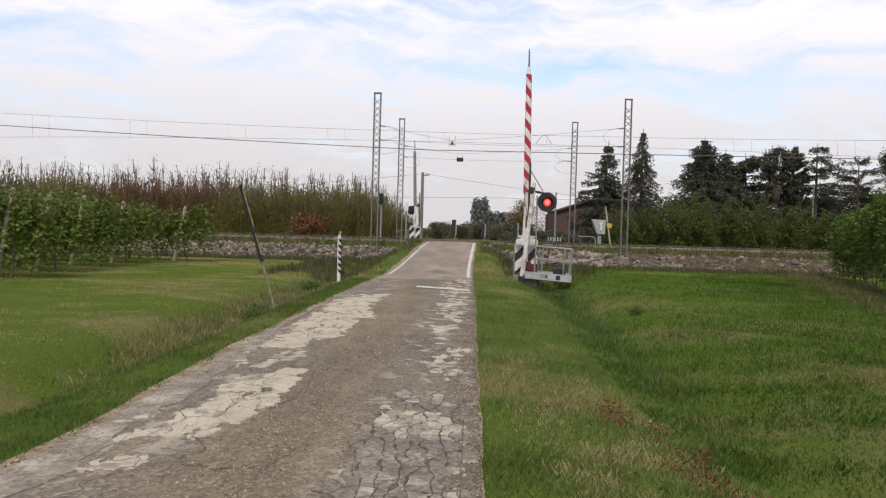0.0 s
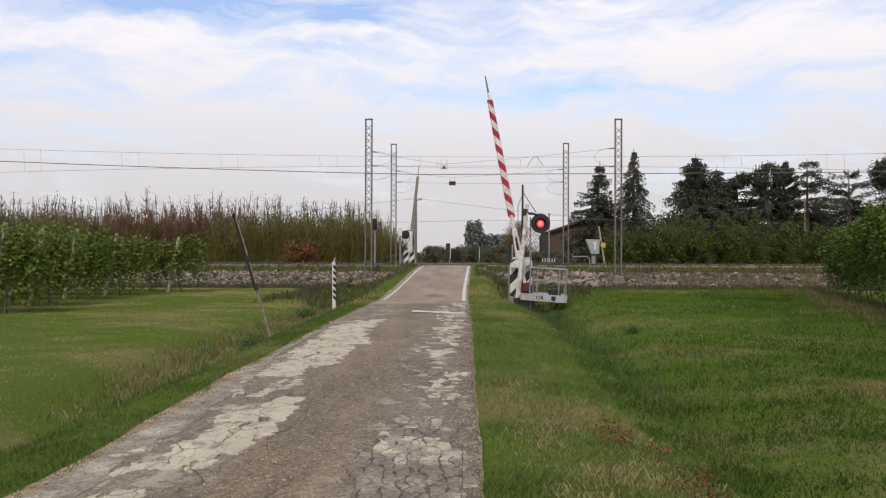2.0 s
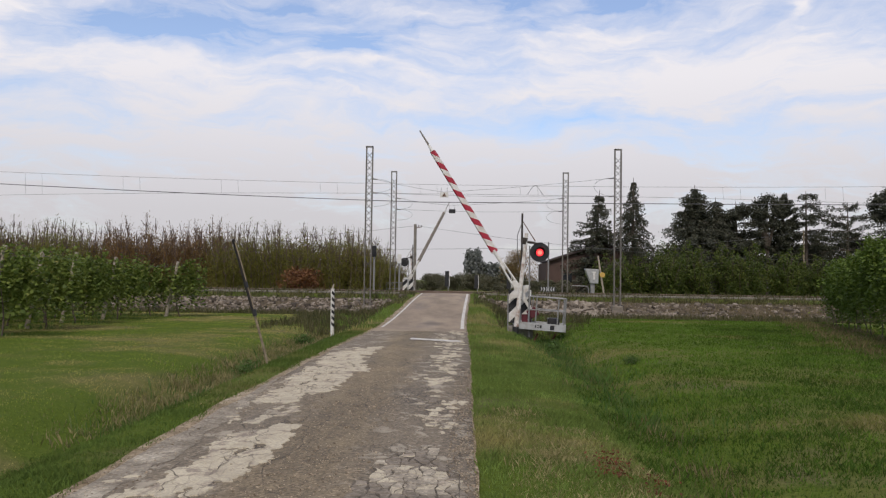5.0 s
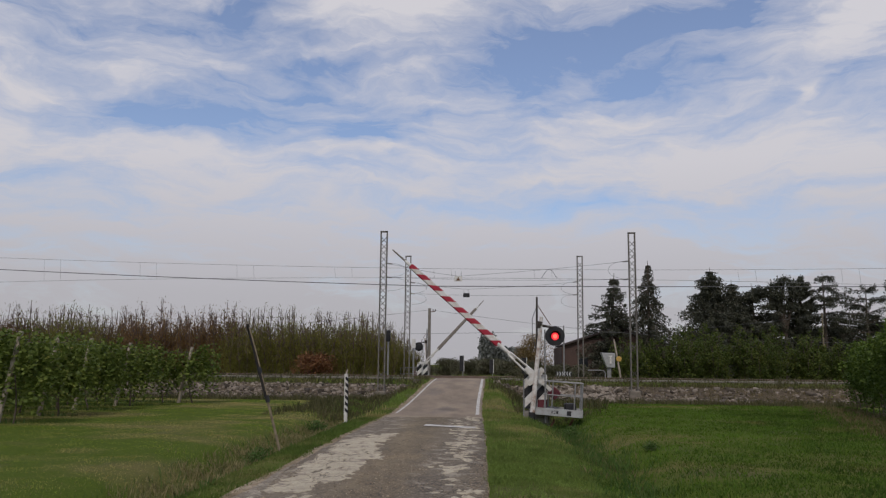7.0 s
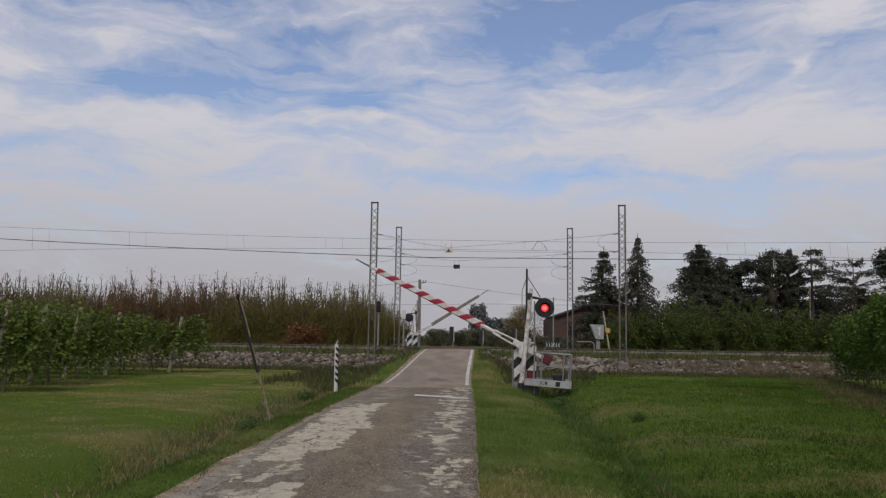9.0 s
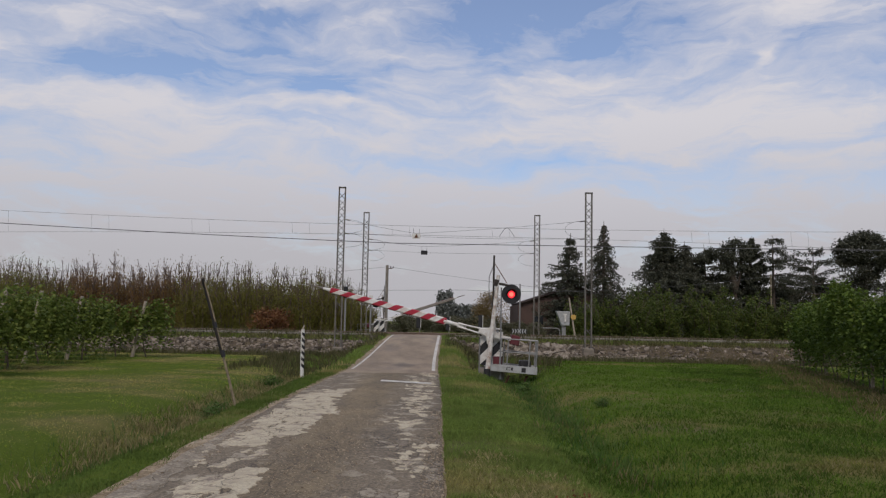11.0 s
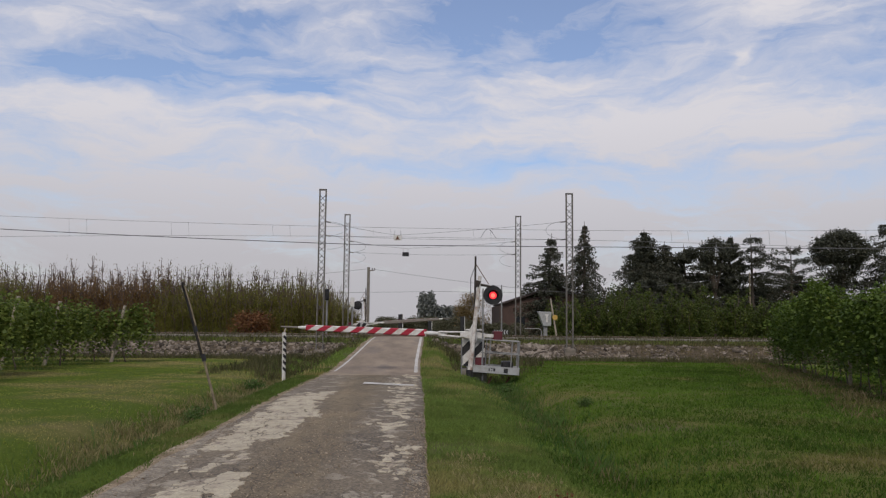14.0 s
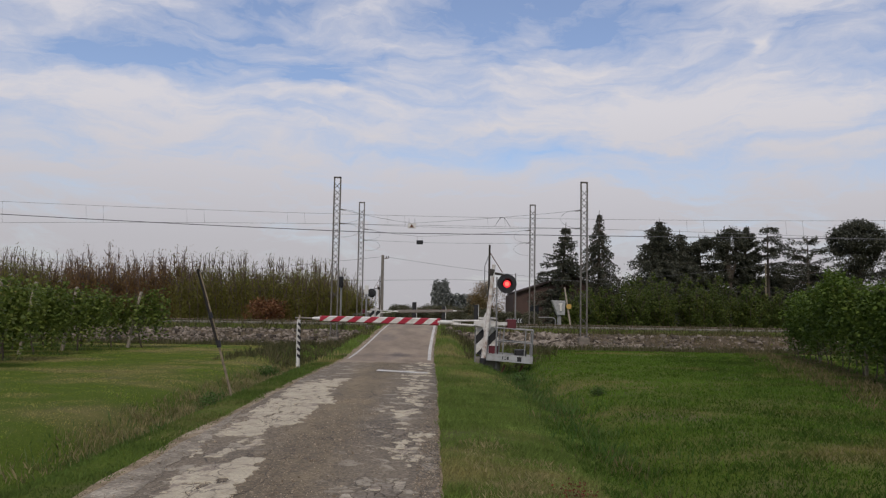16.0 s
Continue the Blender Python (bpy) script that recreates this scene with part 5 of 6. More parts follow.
def conifer(name, seed, h, w, mat, label, profile, layers=16, per=(5, 8), droop=0.5, tilt=0.1, dens=34, leaf=0.17, hang=0.35, bottom=0.06, spread=0.06, category="tree", group="dark conifers"):
    """Straight trunk, whorls of boughs as long as profile(height share) says, each hung with needle sprays."""
    g = np.random.default_rng(seed)
    t = thing(name, (0, 0, 0), 0, label, category, group)
    lean = g.normal(size=2) * 0.02 * h
    chunks = [tube_arrays(np.array([(0, 0, -0.3), (lean[0] * 0.3, lean[1] * 0.3, h * 0.5), (lean[0], lean[1], h)]), [0.022 * h, 0.014 * h, 0.02], 8)]
    cs, sz = [], []
    for i in range(layers):
        f = (i + g.uniform(0, 0.7)) / layers
        z = h * (bottom + (0.985 - bottom) * f)
        ox, oy = lean * f ** 1.5
        for k in range(g.integers(*per)):
            a = g.uniform(0, 2 * np.pi)
            L = max(0.5 * w * profile(f) * g.uniform(0.45, 1.2), 0.12)
            s = np.linspace(0, 1, 7)
            up_by = tilt * g.uniform(0.3, 1.5)
            bend = g.uniform(-0.35, 0.35)
            pts = np.stack([ox + np.cos(a + bend * s) * L * s, oy + np.sin(a + bend * s) * L * s, z + up_by * L * s - droop * g.uniform(0.6, 1.2) * L * s ** 1.7 + 0.25 * L * np.maximum(s - 0.65, 0) * 2], 1)
            chunks.append(tube_arrays(pts, np.linspace(0.05, 0.012, 7), 3))
            m = max(7, int(1.9 * dens * (L + 0.12)))
            u = g.uniform(0.10, 1.04, m) ** 0.8
            p = np.stack([np.interp(u, s, pts[:, j]) for j in range(3)], 1)
            p += g.normal(size=(m, 3)) * np.array([1, 1, 0.35]) * spread * (0.5 + 0.5 * L)
            p[:, 2] -= hang * g.uniform(0, 1, m) ** 1.6
            cs.append(p)
            sz.append(g.uniform(0.6, 1.25, m) * leaf * 0.66)
    v, f = joined(chunks)
    np_part("trunk", v, f, M_BARK, t, "", True)
    c, s = np.concatenate(cs), np.concatenate(sz)
    v, f = leaf_arrays(c, s, 0.2, 2.0, g)
    np_part("crown", v, f, mat, t)
    return t


def umbrella_pine(seed, h, w, mat, label, tufts, skirt, name):
    """Bare limbs fan up from the trunk into a domed crown of needle tufts."""
    g = np.random.default_rng(seed)
    t = thing(name, (0, 0, 0), 0, label, "tree", "dark conifers")
    chunks = [tube_arrays(np.array([(0, 0, -0.3), (0.1, 0, h * 0.35), (0, 0.1, h * 0.68)]), [0.19, 0.15, 0.11], 8)]
    cs = []
    for k in range(tufts):
        a, e = g.uniform(0, 2 * np.pi), math.asin(g.uniform(-0.75, 1.0))
        q = g.uniform(0.72, 1.0)
        tip = np.array([0.5 * w * q * math.cos(e) * math.cos(a), 0.5 * w * q * math.cos(e) * math.sin(a), h * 0.78 + h * (0.20 if e > 0 else 0.14) * q * math.sin(e)])
        if k < 34:
            mid = tip * np.array([0.45, 0.45, 0]) + np.array([0, 0, h * 0.58])
            chunks.append(tube_arrays(np.array([(0, 0, h * g.uniform(0.35, 0.5)), mid, tip]), [0.055, 0.035, 0.015], 4))
        cs.append(tip + g.normal(size=(130, 3)) * np.array([0.34, 0.34, 0.20]))
    for k in range(skirt):
        a, q = g.uniform(0, 2 * np.pi), g.uniform(0.0, 0.5)
        cs.append(np.array([q * w * math.cos(a), q * w * math.sin(a), h * g.uniform(0.05, 0.66)]) + g.normal(size=(110, 3)) * np.array([0.45, 0.45, 0.4]))
    v, f = joined(chunks)
    np_part("trunk", v, f, M_BARK, t, "", True)
    c = np.concatenate(cs)
    v, f = leaf_arrays(c, g.uniform(0.09, 0.19, len(c)), 0.3, 1.8, g)
    np_part("crown", v, f, mat, t)
    return t


def coppice(name, seed, h, w, mat, label, n=66, leaves=21000):
    """A stool of straight upright shoots, leafy below, bare and twiggy at the top."""
    g = np.random.default_rng(seed)
    t = thing(name, (0, 0, 0), 0, label, "tree", "trees behind the railway")
    chunks, lines = [], []
    for k in range(n):
        a, q = g.uniform(0, 2 * np.pi), 0.5 * w * math.sqrt(g.uniform())
        out = 0.10 * q / (0.5 * w) + 0.02
        pts, rr = limb_chain(g, (q * math.cos(a), q * math.sin(a), -0.1), (math.cos(a) * out, math.sin(a) * out, 1), h * (g.uniform(0.60, 0.98) if k % 9 else g.uniform(1.0, 1.2)), 0.026, 6, 0.055, 0.03)
        chunks.append(tube_arrays(pts, np.maximum(rr, 0.022), 3))
        lines.append(pts)
        for m in range(6):
            j = int(g.integers(3, 6))
            p2, r2 = limb_chain(g, pts[j], (g.normal() * 0.5, g.normal() * 0.5, 1), h * g.uniform(0.05, 0.13), 0.019, 2, 0.1, 0.1)
            chunks.append(tube_arrays(p2, np.maximum(r2, 0.019), 3))
    v, f = joined(chunks)
    np_part("trunk", v, f, M_TWIG, t, "", True)
    lines = np.array(lines)
    k = g.integers(0, n, leaves)
    u = 6 * np.where(g.uniform(size=leaves) < 0.92, 0.80 * g.uniform(0.0, 1, leaves) ** 0.85, g.uniform(0.7, 1.0, leaves))
    i0 = np.minimum(u.astype(int), 5)
    fr = (u - i0)[:, None]
    c = lines[k, i0] * (1 - fr) + lines[k, i0 + 1] * fr
    c += g.normal(size=(leaves, 3)) * np.array([0.22, 0.22, 0.12])
    c[:, 2] = np.maximum(c[:, 2], 0.02)
    v, f = blade_arrays(c, g.uniform(0.06, 0.16, leaves), g.uniform(0.022, 0.05, leaves), 1.6, g)
    np_part("crown", v, f, mat, t)
    return t


def vine_row(seed, x0, x1, label, height, dense, end_post, mat, leaf=1.0, height_at=None):
    """A trained row along local x: posts, wires, stems and a hanging wall of leaves."""
    g = np.random.default_rng(seed)
    L = x1 - x0
    t = thing("vine_row", (0, 0, 0), 0, label, "vine row", "vine rows")
    for k, x in enumerate(np.arange(x0, x1 + 0.1, 6.0)):
        lean = 0.0 if not (end_post and k == 0) else -0.25
        part("post", a_rod((x + (0.45 if lean else 0) - lean, 0, -0.3), (x + (0.45 if lean else 0) + lean * 0.9, 0, height + (0.05 if end_post else -0.3)), 0.07 if end_post else 0.05, 0.06 if end_post else 0.045, 8), M_WOOD if end_post else M_OLDWOOD, t, "pale weathered post" if end_post else "brown wooden post")
    for z in (0.85, 1.35, height - 0.15):
        wire("trellis_wire", [(x0, 0, z), ((x0 + x1) / 2, 0, z - 0.02), (x1, 0, z)], 0.006, M_WIRE, "", t)
    for x in np.arange(x0 + 0.1, x1, 1.15 if end_post else 1.0):
        pts, rr = limb_chain(g, (x + g.normal() * 0.08, g.normal() * 0.05, -0.1), (g.normal() * 0.12, 0, 1), 1.3, 0.032 if end_post else 0.022, 6, 0.15, 0.2)
        v, f = tube_arrays(pts, np.maximum(rr, 0.014), 5)
        np_part("stem", v, f, M_BARK, t, "", True)
    # shoots arch out of each vine's head and hang, set with broad leaves
    xs, ps = np.arange(x0 - (0.35 if end_post else -0.1), x1, 1.15 if end_post else 1.0), []
    per = int(dense)
    for x in xs:
        m = per if x < x0 + 14 or not end_post else per // 2
        top = height_at(x) if height_at else height * (1 + 0.06 * math.sin(2.3 * x + seed))
        ox = x + g.normal(size=m) * (0.44 if end_post else 0.24)
        oz = top * (g.uniform(0.55, 1.0, m) if end_post else g.uniform(0.66, 0.95, m))
        oy = g.normal(size=m) * 0.10
        a = g.uniform(0, 2 * np.pi, m)
        out = np.abs(g.normal(size=m)) * (0.42 if end_post else 0.26)
        rise = g.uniform(0.0, 0.30, m) * top / 2.2
        fall = oz * g.uniform(0.20, 0.93 if end_post else 0.90, m)
        k = 26
        u = np.linspace(0.02, 1, k)[None]
        px = ox[:, None] + (np.cos(a) * out)[:, None] * np.sqrt(u)
        py = oy[:, None] + (np.sin(a) * out)[:, None] * np.sqrt(u)
        pz = oz[:, None] + rise[:, None] * np.sin(np.minimum(u * 3.0, 1.0) * np.pi) * (0.8 if end_post else 1.0) - fall[:, None] * u ** 1.35
        ps.append(np.stack([px, py, pz], -1).reshape(-1, 3))
    c = np.concatenate(ps)
    c = c[g.uniform(size=len(c)) < 0.86]
    c += g.normal(size=c.shape) * np.array([0.055, 0.055, 0.05])
    c = c[(c[:, 2] > 0.10) & (c[:, 0] < x1) & (c[:, 0] > x0 - 0.85)]
    v, f = leaf_arrays(c, g.uniform(0.07, 0.155, len(c)) * leaf, 0.7, 1.05, g)
    np_part("foliage", v, f, mat, t)
    # canes that stand out of the top
    chunks = []
    for x in g.uniform(x0, x1, int((x1 - x0) * 2.2)):
        z = (height_at(x) if height_at else height) * 0.86
        pts, rr = limb_chain(g, (x, g.normal() * 0.12, z), (g.normal() * 0.5, g.normal() * 0.5, 1), g.uniform(0.3, 0.6), 0.008, 4, 0.25, -0.05)
        chunks.append(tube_arrays(pts, np.maximum(rr, 0.005), 3))
    v, f = joined(chunks)
    tagged(np_part("canes", v, f, M_BARK, t, "", True), kind="stuff")
    return t


# vineyard whose row ends face the road
for i, (y, x) in enumerate(((19.9, -11.2), (22.7, -11.7), (25.5, -12.1), (28.2, -12.0), (31.0, -10.8))):
    r = vine_row(30 + i, 0.0, 13.0, "green grape vine row with a leaning pale end post", 2.20 - 0.075 * (i - 2) * (i > 2), 68, True, M_VINE_LIGHT, 0.92)
    r.matrix_basis = pose(x, y, float(ground_z(x, y)), 0, 0, 180)

# taller vineyard along the meadow's other side
_d = math.degrees(math.atan2(17.0, 4.5))
for i, off in enumerate((0.0, 2.6)):
    r = vine_row(50 + i, 0.0, 17.3, "tall leafy green vine row hanging to the grass", 2.55, 105 if i == 0 else 30, False, M_VINE, 0.78,
                 lambda x: 2.42 + 0.62 * math.exp(-((x - 9.7) / 2.2) ** 2) + 0.10 * math.sin(2.1 * x))
    r.matrix_basis = pose(10.1 + off, 16.0, -0.05, 0, 0, _d)

# brown thicket behind the railway
_BR = "brown autumn coppice tree with bare upright upper shoots"
_OL = "olive green coppice tree with thin upright shoots"
_thicket = [coppice("autumn_tree", 70, 4.7, 2.9, M_BROWN, _BR), coppice("autumn_tree", 71, 4.9, 3.0, M_BROWN, _BR),
            coppice("olive_green_tree", 72, 4.5, 3.0, M_OLIVE, _OL), coppice("olive_green_tree", 73, 4.7, 3.0, M_OLIVE, _OL)]
_used = set()


def plant(proto, x, y, turn, scale, dz=0.0):
    m = pose(x, y, float(ground_z(x, y)) + dz, 0, 0, turn)
    if proto.name not in _used:
        _used.add(proto.name)
        proto.matrix_basis, ob = m, proto
    else:
        ob = copy_thing(proto, m)
    ob.scale = (scale, scale, scale * 1.0)
    return ob


g = np.random.default_rng(5)
for row_y, n, gap in ((53.5, 17, 1.95), (56.5, 9, 3.9)):
    for i in range(n):
        x = -37.0 + i * gap + g.normal() * 0.25 + (0.9 if row_y > 55 else 0)
        green = x > -15 or g.uniform() < 0.34
        if x > -6.9:
            continue
        k = (2 if green else 0) + int(g.integers(0, 2))
        plant(_thicket[k], x, row_y + g.normal() * 0.3, g.uniform(0, 360), g.uniform(0.84, 1.0) * (0.92 if x > -8 else 1))
for x, y, k, sc in ((-6.7, 53.8, 3, 0.80), (-6.0, 56.0, 2, 0.72), (-5.35, 58.0, 3, 0.62), (-7.3, 57.0, 2, 0.85)):
    plant(_thicket[k], x, y, 70 * k + 31 * x, sc)
_rb = broadleaf("russet_bush", 79, 2.2, 3.6, 0.11, 3200, M_RUSSET, M_TWIG, "small russet red bush behind the track", "bush", low=0.02, peak=0.35, bare=10, shoots=500)
plant(_rb, -10.4, 51.2, 0, 0.95)

# green hedge of small trees behind the railway
def hedge_tree(seed, h, w, label):
    """Upright limbs that carry leaf clumps; spires at the top, shade between the clumps."""
    g = np.random.default_rng(seed)
    t = thing("hedge_tree", (0, 0, 0), 0, label, "tree", "hedge behind the railway")
    chunks, cs, sz = [], [], []
    for k in range(26):
        a, q = g.uniform(0, 2 * np.pi), 0.5 * w * math.sqrt(g.uniform(0.02, 1))
        top = h * (1.0 - 0.42 * (2 * q / w) ** 1.5) * g.uniform(0.72, 1.04)
        pts, rr = limb_chain(g, (0.3 * q * math.cos(a), 0.3 * q * math.sin(a), -0.1), (0.7 * q * math.cos(a) / top, 0.7 * q * math.sin(a) / top, 1), top, 0.04, 7, 0.07, 0.04)
        chunks.append(tube_arrays(pts, np.maximum(rr, 0.012), 4))
        for u in np.arange(0.05, 1.0, 0.115):
            p = np.array([np.interp(u * 7, range(8), pts[:, j]) for j in range(3)])
            p[:2] += g.normal(size=2) * 0.16
            m = int(52 * (1.15 - 0.6 * u))
            spread = 0.17 * (1.15 - 0.65 * u)
            cs.append(p + g.normal(size=(m, 3)) * np.array([spread, spread, spread * 1.1]))
            sz.append(g.uniform(0.05, 0.125, m))
    v, f = joined(chunks)
    np_part("trunk", v, f, M_BARK, t, "", True)
    c, z = np.concatenate(cs), np.concatenate(sz)
    c[:, 2] = np.maximum(c[:, 2], 0.04)
    v, f = leaf_arrays(c, z, 0.4, 1.35, g)
    np_part("crown", v, f, M_HEDGE, t)
    return t


_hedge = [hedge_tree(80 + i, 4.0 + 0.35 * i, 2.15, "dense green hedge tree with yellowing leaves") for i in range(4)]
for row_y, n in ((50.2, 15), (52.9, 13)):
    for i in range(n):
        x = 8.6 + i * 1.85 + g.normal() * 0.3 + (0.9 if row_y > 51 else 0)
        plant(_hedge[int(g.integers(0, 4))], x, row_y + g.normal() * 0.35, g.uniform(0, 360), g.uniform(0.70, 1.03), -0.1)

# conifers and cedars round the farmhouse
_SP = "tall dark spruce with drooping boughs and gaps between them"
_CE = "dark cedar with ragged layered boughs"

def shape(*pairs):
    """Bough reach against height share, from (height, reach) pairs."""
    hs, rs = [p[0] for p in pairs], [p[1] for p in pairs]
    return lambda f: float(np.interp(f, hs, rs))


_cone = shape((0, 1.0), (0.5, 0.56), (0.85, 0.21), (1, 0.04))
plant(conifer("spruce_tree", 90, 9.7, 8.4, M_NEEDLE, _SP, _cone, 21, (8, 11), 0.46, 0.16, 34, 0.15, 0.40, spread=0.045), 11.9, 75, 0, 1.0)
plant(conifer("spruce_tree", 91, 10.9, 7.8, M_NEEDLE, _SP, _cone, 23, (7, 10), 0.85, 0.04, 34, 0.15, 0.60, spread=0.045), 15.35, 75, 0, 1.0)
_dome = shape((0, 0.85), (0.25, 1.0), (0.48, 0.92), (0.62, 0.72), (0.74, 0.50), (0.84, 0.36), (0.93, 0.30), (1, 0.08))
plant(conifer("cedar_tree", 95, 12.1, 8.8, M_NEEDLE, "broad dark cedar with a drooping narrow top", _dome, 26, (9, 12), 0.55, 0.16, 38, 0.20, 0.9, spread=0.10), 25.1, 90, 40, 1.0)
plant(conifer("cedar_tree", 107, 10.9, 6.6, M_NEEDLE, "dark cedar with weeping boughs", shape((0, 0.9), (0.4, 1.0), (0.7, 0.75), (0.88, 0.45), (1, 0.1)), 18, (8, 11), 0.75, 0.18, 38, 0.20, 0.8, spread=0.10), 27.6, 91.5, 10, 1.0)
plant(conifer("cedar_tree", 96, 10.5, 7.0, M_NEEDLE, "dark flat-topped cedar with layered boughs", shape((0, 0.9), (0.5, 1.0), (0.8, 0.80), (0.95, 0.62), (1, 0.25)), 15, (8, 11), 0.32, 0.22, 38, 0.20, 0.6, spread=0.10), 30.2, 91, 70, 1.0)
plant(umbrella_pine(94, 11.2, 3.0, M_NEEDLE, "small dark pine with a tufted top on a bare trunk", 40, 0, "open_pine"), 33.0, 90, 0, 1.0)
plant(conifer("cypress_tree", 98, 11.5, 3.6, M_NEEDLE, "dark dense columnar conifer with a pointed top", shape((0, 0.9), (0.5, 1.0), (0.75, 0.8), (0.92, 0.35), (1, 0.05)), 22, (8, 11), 0.1, 0.55, 46, 0.18, 0.3, spread=0.10), 34.7, 90.5, 120, 1.0)
plant(conifer("cedar_tree", 99, 11.6, 8.2, M_NEEDLE, "open dark cedar with bent layered boughs", shape((0, 0.35), (0.35, 0.6), (0.55, 1.0), (0.78, 0.80), (0.92, 0.55), (1, 0.3)), 12, (5, 8), 0.55, 0.30, 34, 0.18, 0.5, spread=0.09), 37.3, 90, 200, 1.0)
plant(conifer("cedar_tree", 100, 10.5, 9.6, M_NEEDLE, "spreading dark cedar with upswept open boughs", shape((0, 0.6), (0.35, 1.0), (0.65, 0.95), (0.85, 0.7), (1, 0.3)), 11, (6, 8), 0.35, 0.42, 30, 0.17, 0.45, spread=0.09), 42.2, 91, 260, 1.0)
plant(umbrella_pine(93, 12.4, 5.8, M_NEEDLE, "dark umbrella pine with a domed crown", 110, 110, "umbrella_pine"), 47.4, 90, 0, 1.0)
for i, (x, h, w) in enumerate(((29.0, 7.2, 7.5), (33.2, 7.6, 6.5), (36.0, 7.4, 7.0), (40.0, 6.8, 7.0), (44.4, 7.6, 7.0))):
    plant(conifer("yew_tree", 130 + i, h, w, M_NEEDLE, "low dense dark conifer under the cedars", shape((0, 1.0), (0.6, 0.9), (0.85, 0.55), (1, 0.1)), 12, (8, 11), 0.4, 0.2, 30, 0.22, 0.6, spread=0.12), x, 93.5, 50 * i, 1.0)
plant(conifer("cedar_tree", 104, 13.8, 13.0, M_NEEDLE, _CE, lambda f: (1.0 - f) ** 0.75 + 0.03, 20, (7, 11), 0.5, 0.15, 32, 0.19, 0.6), 53.4, 91, 10, 1.0)
plant(conifer("cedar_tree", 106, 11.8, 12.0, M_NEEDLE, _CE, lambda f: (1.0 - f) ** 0.7 + 0.03, 18, (7, 11), 0.45, 0.2, 32, 0.19, 0.6), 58.5, 92, 90, 1.0)
_mp = thing("wire_pole", (32.05, 78.0, float(ground_z(32.05, 78.0))), 0, "thin grey wooden wire pole before the cedars", "pole")
part("shaft", a_rod((0, 0, -0.3), (0, 0, 6.45), 0.085, 0.065, 8), M_OLDWOOD, _mp)

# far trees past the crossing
_far = [broadleaf("far_poplar", 101, 6.6, 4.6, 0.42, 5200, M_FAR, M_BARK, "rounded poplar far beyond the crossing, its leaf colour greyed for haze", "tree", "far trees", low=0.1, peak=0.5),
        broadleaf("far_tree", 102, 4.6, 4.2, 0.42, 3600, M_FAR, M_BARK, "small tree far beyond the crossing, its leaf colour greyed for haze", "tree", "far trees", low=0.1, peak=0.5)]
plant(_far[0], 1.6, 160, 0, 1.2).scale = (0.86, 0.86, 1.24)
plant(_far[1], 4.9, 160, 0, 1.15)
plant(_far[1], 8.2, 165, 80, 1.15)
_gold = broadleaf("golden_tree", 103, 4.3, 4.4, 0.10, 9000, M_GOLD, M_TWIG, "autumn gold tree near the farmhouse", "tree", low=0.1, peak=0.55, bare=6)
plant(_gold, 5.8, 85, 0, 1.02)
_scrub = [broadleaf("roadside_bush", 105 + i, 2.0, 3.2, 0.095, 6500, M_SCRUB, M_TWIG, "low dark olive bush beyond the crossing", "bush", "bushes beyond the crossing", bare=5, low=0.02, peak=0.4) for i in range(2)]
for i, (x, y, s) in enumerate(((-5.2, 74, 1.1), (-3.4, 82, 1.25), (-1.2, 98, 1.3), (0.8, 100, 1.3), (2.8, 97, 1.25), (5.4, 80, 1.1), (-3.0, 101, 1.4), (4.6, 98, 1.35), (6.8, 70, 1.0), (7.6, 63, 0.9), (-6.8, 80, 1.2), (2.6, 63, 0.6), (6.2, 57, 0.6), (8.9, 84, 1.4), (-0.2, 104, 1.5), (2.0, 106, 1.4), (3.6, 71, 0.75), (5.6, 66, 0.85), (-6.6, 58.5, 1.2), (-5.7, 62, 1.0), (-7.4, 60, 1.4))):
    plant(_scrub[i % 2], x, y, 77 * i, s * 0.76)


_clump = broadleaf("weed_clump", 120, 0.5, 0.95, 0.05, 900, M_WEED, M_TWIG, "low dark green weed clump in the grass", "weed", "weed clumps", low=0.02, peak=0.35, shoots=260)
for i, (x, y, s) in enumerate(((-4.0, 15.2, 0.6), (3.35, 16.4, 0.42), (2.45, 22.6, 0.7), (2.6, 24.0, 0.6), (-4.3, 21.8, 0.8), (-3.9, 14.4, 0.5))):
    plant(_clump, x, y, 67 * i, s)


